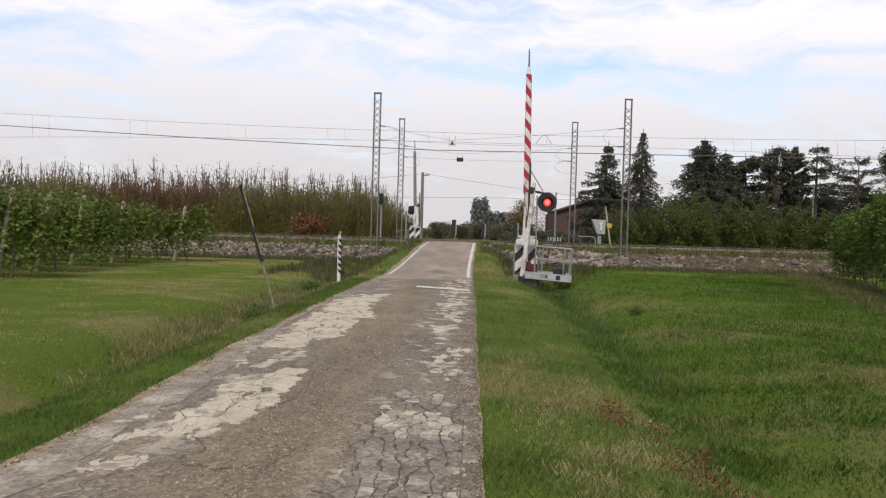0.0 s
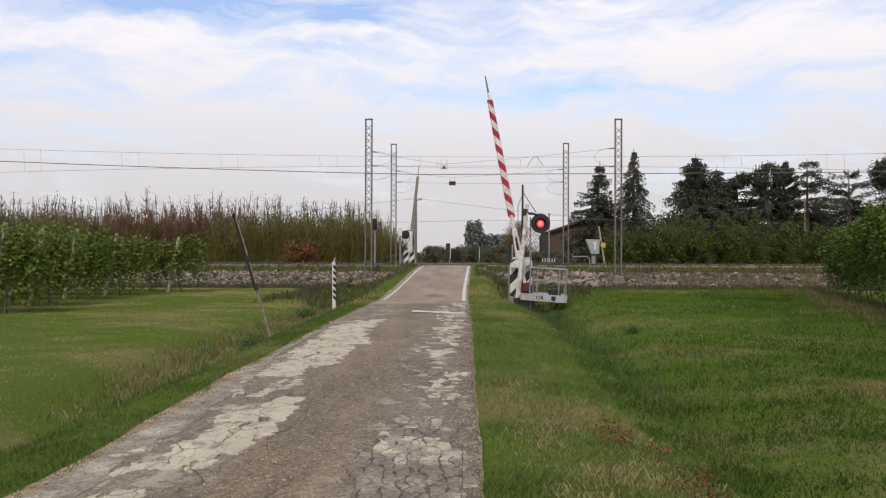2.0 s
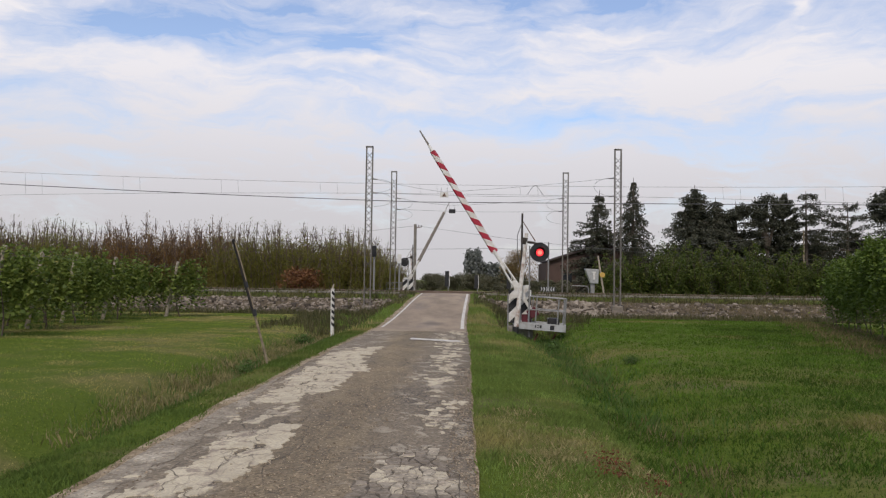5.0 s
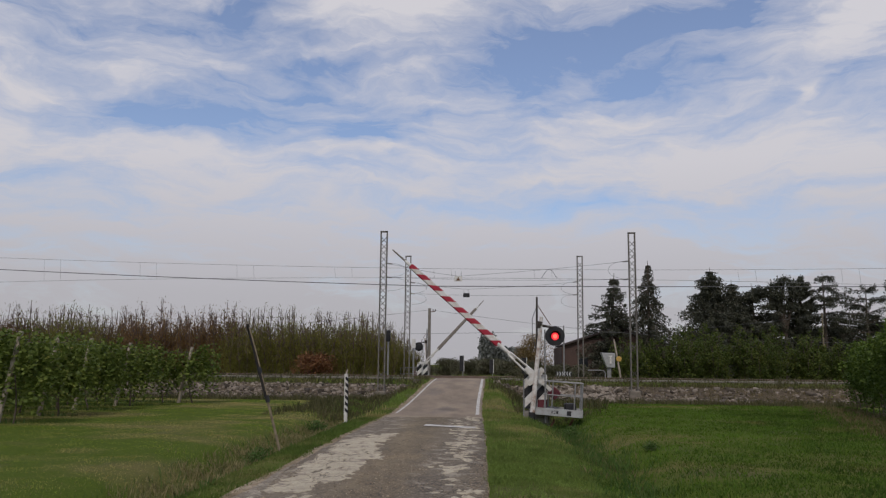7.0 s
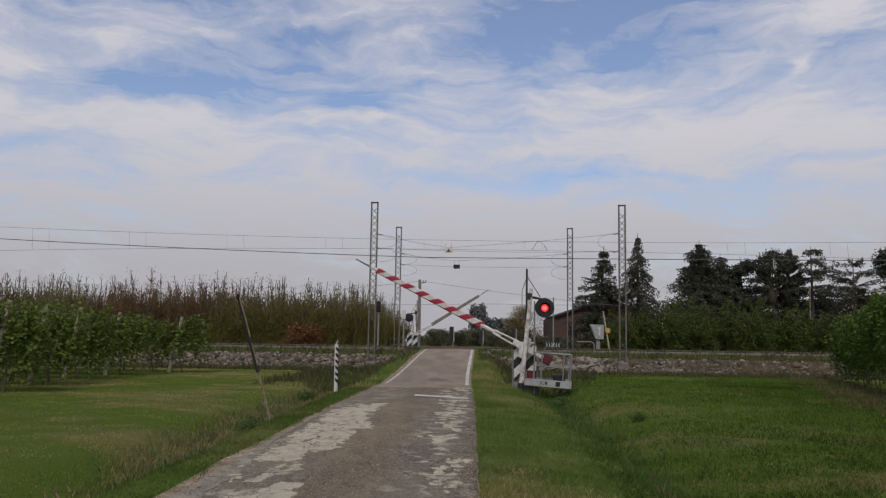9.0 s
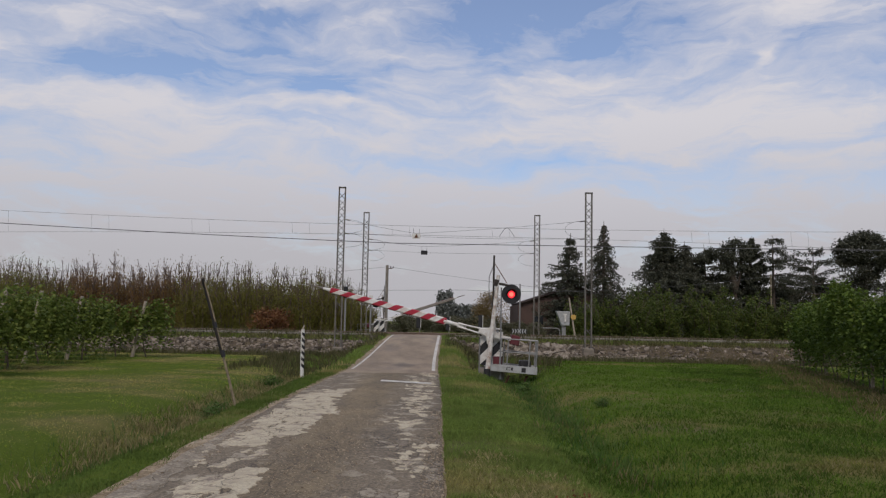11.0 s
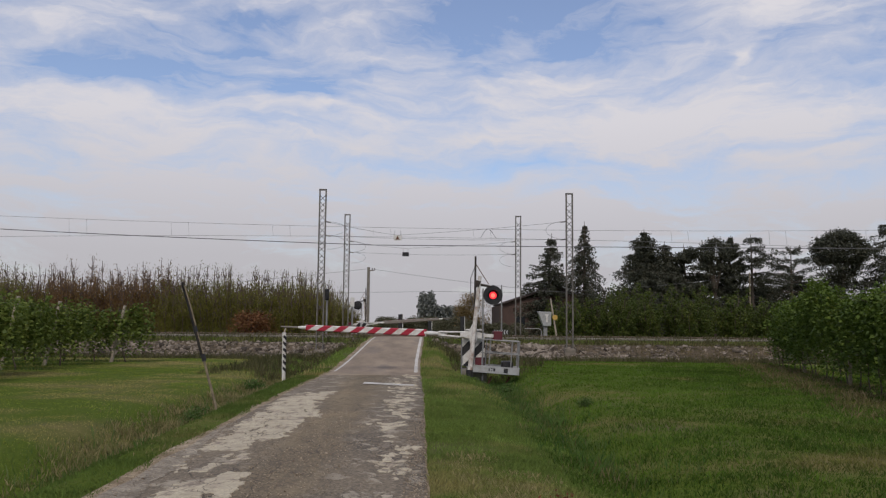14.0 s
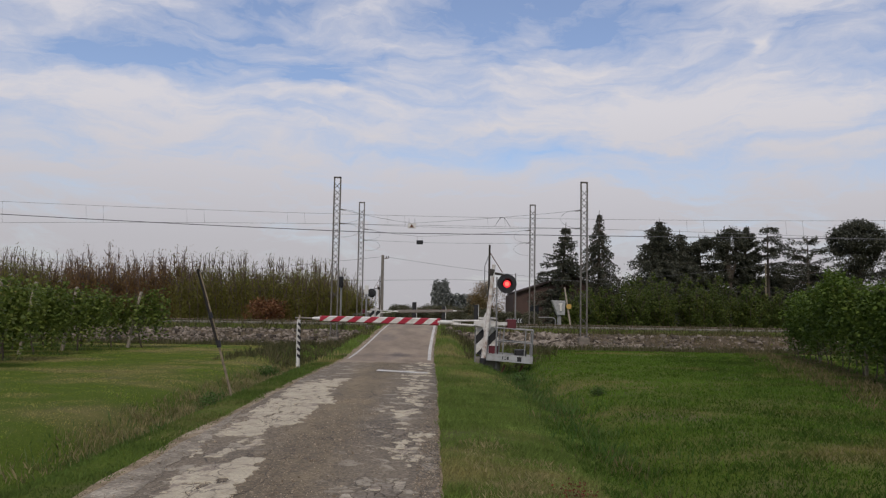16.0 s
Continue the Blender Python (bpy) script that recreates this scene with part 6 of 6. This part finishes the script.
# ---------------------------------------------------------------- farmhouse
def farmhouse():
    h = thing("farmhouse", (12.6, 80.0, 0.2), 0, "old brown brick farmhouse with a low tiled gable roof", "house")
    w, d, e, top = 4.9, 9.0, 3.1, 4.75
    for y0, y1, nm in ((-d / 2, -d / 2 + 0.3, "wall"), (d / 2 - 0.3, d / 2, "wall")):
        bm = bmesh.new()
        prof = [(-w, 0 - 0.3), (w, -0.3), (w, e), (0, top), (-w, e)]
        a = [bm.verts.new((x, y0, z)) for x, z in prof]
        b = [bm.verts.new((x, y1, z)) for x, z in prof]
        bm.faces.new(a)
        bm.faces.new(b[::-1])
        for i in range(5):
            j = (i + 1) % 5
            bm.faces.new((a[j], a[i], b[i], b[j]))
        part(nm, bm, M_BRICK, h)
    for s in (-1, 1):
        part("wall", a_box((s * w - 0.15, -d / 2 + 0.301, -0.3), (s * w + 0.149, d / 2 - 0.301, e - 0.05)), M_BRICK, h)
        ang = math.degrees(math.atan2(top - e, w))
        m = pose(s * w / 2, 0, (e + top) / 2 + 0.10, 0, s * ang, 0)
        part("roof", a_box((-w / 2 - 0.45, -d / 2 - 0.35, -0.07), (w / 2 + 0.10, d / 2 + 0.35, 0.07), 0.01, m) if s > 0 else a_box((-w / 2 - 0.10, -d / 2 - 0.35, -0.07), (w / 2 + 0.45, d / 2 + 0.35, 0.07), 0.01, m), M_ROOF, h)
    for x in (-3.2, 0.2):
        win = part("window", a_box((x - 0.45, -d / 2 - 0.02, 1.0), (x + 0.45, -d / 2 + 0.02, 2.1)), M_DARKGLASS, h)
        part("sill", a_box((x - 0.55, -d / 2 - 0.10, 0.92), (x + 0.55, -d / 2 - 0.021, 0.99)), M_CONC, win)


farmhouse()


# ---------------------------------------------------------------- grass and weeds
def scatter(seed, n, x0, x1, y0, y1, power=1.0):
    g2 = np.random.default_rng(seed)
    x = g2.uniform(x0, x1, n)
    y = y0 + (y1 - y0) * g2.uniform(size=n) ** power
    out = np.maximum(road_left(y) - x, x - road_right(y))
    return g2, x, y, out


def grass(name, seed, n, span, hgt, wid, mat, label, lean=0.5, rule=None, power=1.6, grow=0.06):
    g2, x, y, out = scatter(seed, n, *span, power)
    keep = out > np.where(x < -1, 0.05, -0.05) + 0.07 * fbm(y, y * 0, 2.1, 9) * (x < -1) + 0.17 * g2.uniform(0, 1, n) ** 1.5
    if rule is not None:
        keep &= rule(x, y, out, g2)
    x, y = x[keep], y[keep]
    far = 1 + grow * np.maximum(y - 4, 0)
    tuft = 0.75 + 0.5 * np.clip(fbm(x, y, 2.6, seed) + 0.3 * fbm(x, y, 7.0, seed), -0.6, 1)
    c = np.stack([x, y, ground_z(x, y) - 0.01], 1)
    v, f = blade_arrays(c, g2.uniform(hgt[0], hgt[1], len(x)) * tuft, g2.uniform(wid[0], wid[1], len(x)) * far, lean, g2)
    ob = np_part(name, v, f, mat)
    return tagged(ob, label, "grass", kind="stuff")


def lush(x, y, out, g2):
    return fbm(x, y, 0.9, 6) + g2.uniform(-0.8, 0.8, len(x)) > -0.45


def ditch(x, y, out, g2):
    d = np.minimum(np.abs(x - 2.3) / 0.9, np.abs(x + 4.2) / 0.7)
    return (d < 1 + 0.3 * fbm(x, y, 1.2, 8)) & (g2.uniform(size=len(x)) < 0.95)


def dry(x, y, out, g2):
    return fbm(x, y, 0.7, 9) + g2.uniform(-0.5, 0.5, len(x)) > 0.35


def front_bank(x, y, out, g2):
    return (out > 0.2) & ((y < 37.45) | (y > 38.85)) & (y < 41.0)


def tan_patch(x, y, out, g2):
    a = ((x - 1.0 - 0.12 * (7 - y)) / 0.62) ** 2 + ((y - 5.2) / 4.0) ** 2
    b = ((x + 4.3) / 0.5) ** 2 + ((y - 17) / 8.0) ** 2
    return np.minimum(a, b) + 0.45 * fbm(x, y, 3.0, 2) + g2.uniform(-0.9, 0.9, len(x)) < 0.70


grass("verge_grass", 211, 26000, (-4.0, -2.3, 14, 27), (0.04, 0.12), (0.005, 0.010), M_VERGE, "deep green tufted verge grass", rule=lush, power=1.0, grow=0.04)
grass("verge_grass", 221, 24000, (0.0, 2.2, 14, 27), (0.04, 0.12), (0.005, 0.010), M_GRASS, "green tufted verge grass", rule=lush, power=1.0, grow=0.04)
grass("verge_grass", 201, 100000, (0.0, 2.0, 2.6, 16), (0.03, 0.085), (0.003, 0.007), M_GRASS, "green tufted verge grass", rule=lush, lean=0.8)
grass("verge_grass", 202, 70000, (-4.3, -2.5, 3.2, 16), (0.02, 0.075), (0.004, 0.008), M_VERGE, "green tufted verge grass", rule=lush, lean=0.8)
grass("meadow_grass", 212, 150000, (1.6, 10.0, 3.0, 19), (0.03, 0.09), (0.006, 0.012), M_LUSH, "dark green meadow grass", lean=1.0, power=1.5, rule=lambda x, y, out, g2: g2.uniform(size=len(x)) > smooth_step(6, 18, y + 2.0 * fbm(x, y, 0.6, 4)))
grass("meadow_grass", 203, 115000, (1.7, 15.0, 7.0, 35), (0.03, 0.08), (0.008, 0.014), M_FIELD, "bright green meadow grass", lean=1.0, grow=0.055, power=1.1)
grass("meadow_grass", 204, 115000, (-15.0, -4.0, 4.5, 34.5), (0.015, 0.04), (0.006, 0.011), M_MOWN, "short mown meadow grass with dry patches", lean=1.0, grow=0.08, power=1.3)
grass("ditch_grass", 205, 12000, (-5.2, 3.4, 9.0, 34), (0.07, 0.17), (0.006, 0.011), M_WEED, "tall dark grass and weeds in the ditch", rule=ditch, power=1.0)
grass("dry_grass", 206, 24000, (-6, 2.2, 3.0, 30), (0.03, 0.08), (0.004, 0.008), M_DRYGRASS, "straw-coloured dry grass", rule=dry)
grass("dry_grass", 213, 46000, (0.35, 2.2, 2.7, 10.0), (0.03, 0.085), (0.003, 0.006), M_STRAW, "straw-coloured dry grass", rule=tan_patch, power=1.0, lean=0.9)
grass("dry_grass", 216, 22000, (-5.0, -3.6, 8.5, 26), (0.06, 0.18), (0.005, 0.010), M_DRYGRASS, "brown dry grass in the ditch", rule=tan_patch, power=1.0, lean=0.7)
grass("bank_grass", 207, 60000, (-32, 30, 34.5, 41), (0.10, 0.34), (0.010, 0.020), M_BANK, "rough dark grass along the railway bank", rule=front_bank, power=1.0, grow=0.02)
grass("bank_grass", 210, 15000, (-32, 30, 37.0, 39.4), (0.05, 0.15), (0.010, 0.020), M_BANK, "dry grass between the rubble stones", rule=lambda x, y, out, g2: out > 0.6, power=1.0, grow=0.02)
grass("bank_grass", 219, 17000, (7, 30, 36.9, 39.4), (0.05, 0.20), (0.010, 0.020), M_BROWNGRASS, "dry straw grass over the railway bank", power=1.0, grow=0.02, lean=0.8, rule=lambda x, y, out, g2: fbm(x, y, 0.5, 4) + g2.uniform(-0.5, 0.5, len(x)) > -0.2)
grass("bank_grass", 208, 16000, (-5.5, 3.5, 24, 41), (0.06, 0.20), (0.008, 0.016), M_GRASS, "green grass on the road bank", power=1.0, grow=0.02)
grass("bank_grass", 209, 8000, (-6.5, -3.3, 24.5, 37.5), (0.12, 0.38), (0.007, 0.014), M_BANK, "tall brown weeds on the bank", rule=lambda x, y, out, g2: (out > 1.0) & (fbm(x, y, 0.9, 3) + 0.4 * fbm(x, y, 2.5, 1) > -0.1), power=1.0, grow=0.02, lean=0.5)
grass("bank_grass", 214, 6000, (1.2, 4.6, 26.5, 37.5), (0.14, 0.42), (0.007, 0.014), M_BANK, "tall brown-green weeds on the bank", rule=lambda x, y, out, g2: (out > 1.0) & (fbm(x, y, 0.9, 5) + 0.4 * fbm(x, y, 2.5, 2) > 0.05), power=1.0, grow=0.02, lean=0.5)
grass("bank_grass", 215, 16000, (-22, -10.9, 18.5, 32.5), (0.06, 0.24), (0.008, 0.016), M_WEED, "weeds under the vines", rule=lambda x, y, out, g2: (np.abs(((y - 19.9 + 1.4) % 2.78) - 1.4) < 0.35 + 0.3 * fbm(x, y, 1.3, 2)) & (x < -11.3 + 0.4 * fbm(x * 0, y, 2.0, 1)), power=1.0, grow=0.02)

grass("ditch_grass", 222, 11000, (1.5, 3.4, 8.0, 26), (0.06, 0.24), (0.004, 0.008), M_WEED, "tall green weeds in the ditch", rule=lambda x, y, out, g2: np.abs(x - 2.40 + 0.02 * (16 - y)) + 0.55 * fbm(x, y, 1.6, 3) + 0.3 * fbm(x, y, 4.0, 5) + g2.uniform(-0.35, 0.35, len(x)) < 0.10 + 0.018 * (y - 8), power=0.9, grow=0.03, lean=0.6)
grass("ditch_grass", 218, 6500, (1.2, 3.5, 6.0, 25), (0.05, 0.17), (0.003, 0.006), M_BROWNGRASS, "brown-green tall weeds along the ditch", rule=lambda x, y, out, g2: np.abs(x - 2.3) + 0.6 * fbm(x, y, 1.1, 6) + 0.4 * fbm(x, y, 3.1, 2) + g2.uniform(-0.4, 0.4, len(x)) < 0.25, power=1.2, grow=0.04)
grass("bank_grass", 217, 30000, (6.5, 14.0, 13.0, 34), (0.05, 0.20), (0.006, 0.012), M_BROWNGRASS, "tall dry grass at the foot of the vines", rule=lambda x, y, out, g2: np.abs(x - 9.25 - (y - 16.0) * 4.5 / 17.0) + g2.uniform(-0.5, 0.5, len(x)) < 0.95 + 0.5 * fbm(x, y, 1.1, 4), power=1.0, grow=0.02, lean=0.8)
grass("meadow_grass", 223, 70000, (5.0, 13.0, 9.0, 31), (0.03, 0.10), (0.006, 0.012), M_LUSH, "dark green meadow grass before the vines", rule=lambda x, y, out, g2: g2.uniform(size=len(x)) < smooth_step(4.8, 8.2, x - 0.16 * (y - 16) + 0.8 * fbm(x, y, 0.7, 2)), power=1.2, grow=0.06, lean=1.0)

g2 = np.random.default_rng(300)
spots = np.array([(1.25, 7.0), (1.42, 6.2), (1.62, 5.6), (1.55, 5.0), (1.9, 4.75), (1.38, 5.3), (1.75, 4.3), (1.2, 6.6), (1.66, 4.6)])
n = 1100
at = spots[g2.integers(0, len(spots), n)] + g2.normal(size=(n, 2)) * np.array([0.075, 0.10])
c = np.stack([at[:, 0], at[:, 1], ground_z(at[:, 0], at[:, 1]) + 0.02 + g2.uniform(0, 0.13, n)], 1)
v, f = leaf_arrays(c, g2.uniform(0.007, 0.019, n), 0.3, 1.8, g2)
tagged(np_part("red_weeds", v, f, M_REDWEED), "small dark red weeds in the verge grass", "weeds", kind="stuff")


# ---------------------------------------------------------------- worn crust plates of the road
def inside(x, y, poly):
    c = False
    for k in range(len(poly)):
        (x0, y0), (x1, y1) = poly[k], poly[k - 1]
        if (y0 > y) != (y1 > y) and x < (x1 - x0) * (y - y0) / (y1 - y0) + x0:
            c = not c
    return c


def fractal(poly, rounds, amp, g2):
    """A ragged outline: midpoints pushed aside again and again."""
    pts = [np.array(p, float) for p in poly]
    for _ in range(rounds):
        out = []
        for k, a in enumerate(pts):
            b = pts[(k + 1) % len(pts)]
            d = b - a
            out += [a, (a + b) / 2 + np.array([-d[1], d[0]]) * g2.normal() * amp]
        pts = out
    return pts


def plate(pts, lift):
    """One slab of crust with a sloping ragged rim, a few millimetres proud."""
    bm = bmesh.new()
    c = np.mean(pts, 0)
    rim = [bm.verts.new((x, y, on_road(x, y, -0.004))) for x, y in pts]
    top = []
    for x, y in pts:
        d = math.hypot(x - c[0], y - c[1]) + 1e-6
        k = 1 - min(0.008 / d, 0.2)
        top.append(bm.verts.new((c[0] + (x - c[0]) * k, c[1] + (y - c[1]) * k, on_road(x, y, lift))))
    for k in range(len(pts)):
        j = (k + 1) % len(pts)
        bm.faces.new((rim[k], rim[j], top[j], top[k]))
    bm.faces.new(top)
    return bm


PATCHES = ([(-1.85, 17.9), (-1.95, 15.3), (-1.63, 13.5), (-1.66, 12.5), (-1.78, 10.7), (-2.02, 10.0), (-2.22, 9.6), (-2.46, 9.8), (-2.45, 11.1), (-2.58, 13.2), (-2.65, 16.4)],
           [(-1.66, 7.9), (-1.64, 7.0), (-1.66, 6.2), (-1.69, 5.54), (-1.93, 5.50), (-2.21, 5.4), (-2.16, 6.1), (-2.10, 6.6), (-2.12, 7.5), (-1.9, 8.1)],
           [(-1.90, 4.98), (-2.13, 4.66), (-2.28, 4.72), (-2.11, 4.90)],
           [(-1.85, 9.3), (-2.24, 8.75), (-2.2, 8.2), (-1.88, 8.75)])


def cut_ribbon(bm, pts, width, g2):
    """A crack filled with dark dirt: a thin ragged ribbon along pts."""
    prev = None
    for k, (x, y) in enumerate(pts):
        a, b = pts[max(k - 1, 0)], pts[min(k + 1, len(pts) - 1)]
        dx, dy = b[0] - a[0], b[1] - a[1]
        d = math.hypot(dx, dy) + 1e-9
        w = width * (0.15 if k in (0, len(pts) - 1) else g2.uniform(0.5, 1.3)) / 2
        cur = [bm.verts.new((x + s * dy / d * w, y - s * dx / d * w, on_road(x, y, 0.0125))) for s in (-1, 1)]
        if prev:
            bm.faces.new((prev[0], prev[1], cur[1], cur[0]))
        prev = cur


def crust():
    g2 = np.random.default_rng(41)
    outlines = []
    # the large patches, broken into long ragged slabs
    for q in PATCHES:
        qx, qy = [p[0] for p in q], [p[1] for p in q]
        y = min(qy) + 0.05
        while y < max(qy):
            dy = g2.uniform(0.26, 0.62)
            x = min(qx) - g2.uniform(0, 0.2)
            while x < max(qx):
                dx = g2.uniform(0.13, 0.30)
                cx, cy = x + dx / 2, y + dy / 2
                if inside(cx, cy, q) and g2.uniform() < 0.95:
                    j = lambda: g2.normal() * 0.032
                    quad = [(x + j(), y + j()), (x + dx * 0.5, y + j()), (x + dx + j(), y + j()), (x + dx + j(), y + dy * 0.5 + j()), (x + dx + j(), y + dy + j()), (x + dx * 0.5, y + dy + j()), (x + j(), y + dy + j()), (x + j(), y + dy * 0.5 + j())]
                    outlines.append(fractal([(max(px_, float(road_left(cy)) + 0.02), py_) for px_, py_ in quad], 3, 0.16, g2))
                x += dx + (g2.uniform(-0.09, -0.04) if g2.uniform() < 0.72 else 0.006)
            y += dy + (g2.uniform(-0.16, -0.07) if g2.uniform() < 0.6 else 0.008)
    # islands round the large patches, and small slabs down the far part of both wheel tracks
    for _ in range(46):
        y = g2.uniform(4.5, 18)
        x = g2.uniform(-2.55, -1.75)
        outlines.append((x, y, g2.uniform(0.03, 0.11), g2.uniform(0.06, 0.24)))
    n = 0
    while n < 120:
        y = 8.0 + 16 * g2.uniform() ** 1.2
        x = g2.uniform(-0.85, 0.0)
        if fbm(x * 2.0, y, 1.1, 5) * 0.5 + math.exp(-((x + 0.30) / 0.34) ** 2) < 0.55 + g2.uniform(-0.3, 0.3):
            continue
        far = smooth_step(7, 14, y)
        outlines.append((x, y, g2.uniform(0.03, 0.09 + 0.08 * far), g2.uniform(0.05, 0.14 + 0.16 * far)))
        n += 1
    for k, o in enumerate(outlines):
        if isinstance(o, tuple):
            x, y, rx, ry = o
            m = 7
            a0 = g2.uniform(0, 6.28)
            base = [(min(x + rx * g2.uniform(0.5, 1.2) * math.cos(a0 + 6.283 * i / m), 0.05), y + ry * g2.uniform(0.5, 1.2) * math.sin(a0 + 6.283 * i / m)) for i in range(m)]
            o = fractal(base, 2, 0.19, g2)
        part("crust_plate", plate(o, 0.004 + 0.004 * g2.uniform()), M_CRUST, road, "pale cracked slab of road crust" if k == 0 else "")
    # the near wheel track: small plates parted by open cracks full of dirt
    nx, ny = 9, 56
    y0, y1 = 3.0, 10.5
    vx = np.linspace(-0.86, 0.03, nx + 1)[None] + g2.normal(size=(ny + 1, nx + 1)) * 0.026
    vy = np.linspace(0, 1, ny + 1)[:, None] ** 1.15 * (y1 - y0) + y0 + g2.normal(size=(ny + 1, nx + 1)) * 0.036
    vx += 0.06 * np.sin(vy * 1.7)
    bed = bmesh.new()
    first = True
    for r in range(ny):
        for c in range(nx):
            quad = [(vx[r, c], vy[r, c]), (vx[r, c + 1], vy[r, c + 1]), (vx[r + 1, c + 1], vy[r + 1, c + 1]), (vx[r + 1, c], vy[r + 1, c])]
            cx, cy = np.mean(quad, 0)
            field = math.exp(-((cx + 0.38) / 0.42) ** 2) + 0.45 * float(fbm(cx * 1.6, cy, 0.9, 12)) - 0.16 * max(cy - 5.2, 0)
            if field + g2.uniform(-0.15, 0.15) < 0.50:
                continue
            bed.faces.new([bed.verts.new((x, y, on_road(x, y, 0.0025))) for x, y in quad])
            gap = g2.uniform(0.001, 0.006) / 0.16
            small = [(x + (cx - x) * gap, y + (cy - y) * gap) for x, y in quad]
            pale = 0.8 * float(fbm(cx * 2.2, cy * 2.2, 1.0, 3)) + g2.uniform(-0.35, 0.35) > 0.22
            part("crust_plate", plate(fractal(small, 2, 0.07, g2), 0.006 + 0.005 * g2.uniform()), (M_CRUST if g2.uniform() < 0.25 else M_PALEPLATE) if pale else M_PLATE, road, "" if not first else "grey-brown plate of broken asphalt")
            first = False
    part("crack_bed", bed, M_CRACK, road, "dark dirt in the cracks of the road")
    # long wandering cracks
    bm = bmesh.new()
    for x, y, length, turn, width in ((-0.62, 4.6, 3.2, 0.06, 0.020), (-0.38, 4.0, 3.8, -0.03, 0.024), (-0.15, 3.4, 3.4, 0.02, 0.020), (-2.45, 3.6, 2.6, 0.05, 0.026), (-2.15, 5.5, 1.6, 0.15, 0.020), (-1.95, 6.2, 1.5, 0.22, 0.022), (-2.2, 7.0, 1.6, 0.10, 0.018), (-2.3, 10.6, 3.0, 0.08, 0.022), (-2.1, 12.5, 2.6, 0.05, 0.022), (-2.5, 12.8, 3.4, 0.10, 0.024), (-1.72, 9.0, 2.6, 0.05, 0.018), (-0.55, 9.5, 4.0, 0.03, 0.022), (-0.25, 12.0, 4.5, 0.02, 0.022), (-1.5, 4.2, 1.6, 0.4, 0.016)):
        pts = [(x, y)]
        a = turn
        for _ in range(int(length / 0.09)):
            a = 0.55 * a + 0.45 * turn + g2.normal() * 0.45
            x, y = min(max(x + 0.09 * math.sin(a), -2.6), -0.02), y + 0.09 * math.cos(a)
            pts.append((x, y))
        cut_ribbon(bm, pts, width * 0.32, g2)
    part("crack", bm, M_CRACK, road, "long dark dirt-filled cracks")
    # loose chippings on the middle of the lane
    n = 9000
    y = 2.9 + 11.0 * g2.uniform(size=n) ** 1.6
    x = g2.normal(size=n) * 0.38 - 1.25
    x = np.where(g2.uniform(size=n) < 0.34, 0.11 - 0.24 * g2.uniform(size=n) ** 1.4, np.where(g2.uniform(size=n) < 0.30, -2.76 + 0.40 * g2.uniform(size=n) ** 1.3, x))
    c = np.stack([x, y, np.array([on_road(a, b, 0.002) for a, b in zip(x, y)])], 1)
    v, f = rock_arrays(c, g2.uniform(0.005, 0.013, n) * (1 + (g2.uniform(size=n) > 0.97)), g2)
    np_part("chippings", v, f, M_CHIPS, road, "loose brown stone chippings on the road").name = "chippings"
    strip("worn_edge", lambda y: road_left(y) - 0.02 - 0.03 * fbm(y, y * 0, 2.3, 8), lambda y: road_left(y) + (0.26 + 0.09 * fbm(y, y * 0, 2.6, 5) + 0.06 * fbm(y, y * 0, 7.0, 2)) * (1 - smooth_step(8.0, 12.5, y)) + 0.02, np.arange(2.0, 13, 0.07), 0.0032, M_EDGE, road, "pale crumbled gravelly road edge", cols=4)


crust()


# ---------------------------------------------------------------- what moves
def motions():
    near = ((0, 89.2), (0.5, 87.7), (1, 85.1), (1.5, 82.1), (2, 79.2), (2.5, 76.5), (3, 73.0), (3.5, 69.2), (4, 65.4), (5, 57.6), (6, 49.6), (6.5, 45.4), (7, 41.2), (7.5, 37.5),
            (8, 34.1), (8.5, 30.4), (9, 26.9), (10, 20.2), (11, 14.0), (11.5, 11.2), (12, 8.7), (12.5, 6.4), (13, 4.4), (13.5, 2.9), (14, 1.9), (14.5, 1.2), (15, 0.9), (16, 0.7))
    walk(arm_near, [(t, pose(*PIVOT, 0, a, 0)) for t, a in near])
    far = ((0, 92.0), (0.5, 91.2), (1, 89.4), (1.5, 86.9), (2.5, 81.0), (3.5, 74.9), (5, 63.2), (6.5, 51.2), (7, 47.2), (8, 39.5), (9, 32.2), (10, 25.0), (11, 18.6), (12, 13.0), (12.5, 10.6),
           (13, 8.4), (13.5, 6.2), (14, 4.2), (14.5, 2.6), (15, 1.8), (16, 1.4))
    walk(arm_far, [(t, pose(*PIVOT, 0, a, 0)) for t, a in far])


motions()
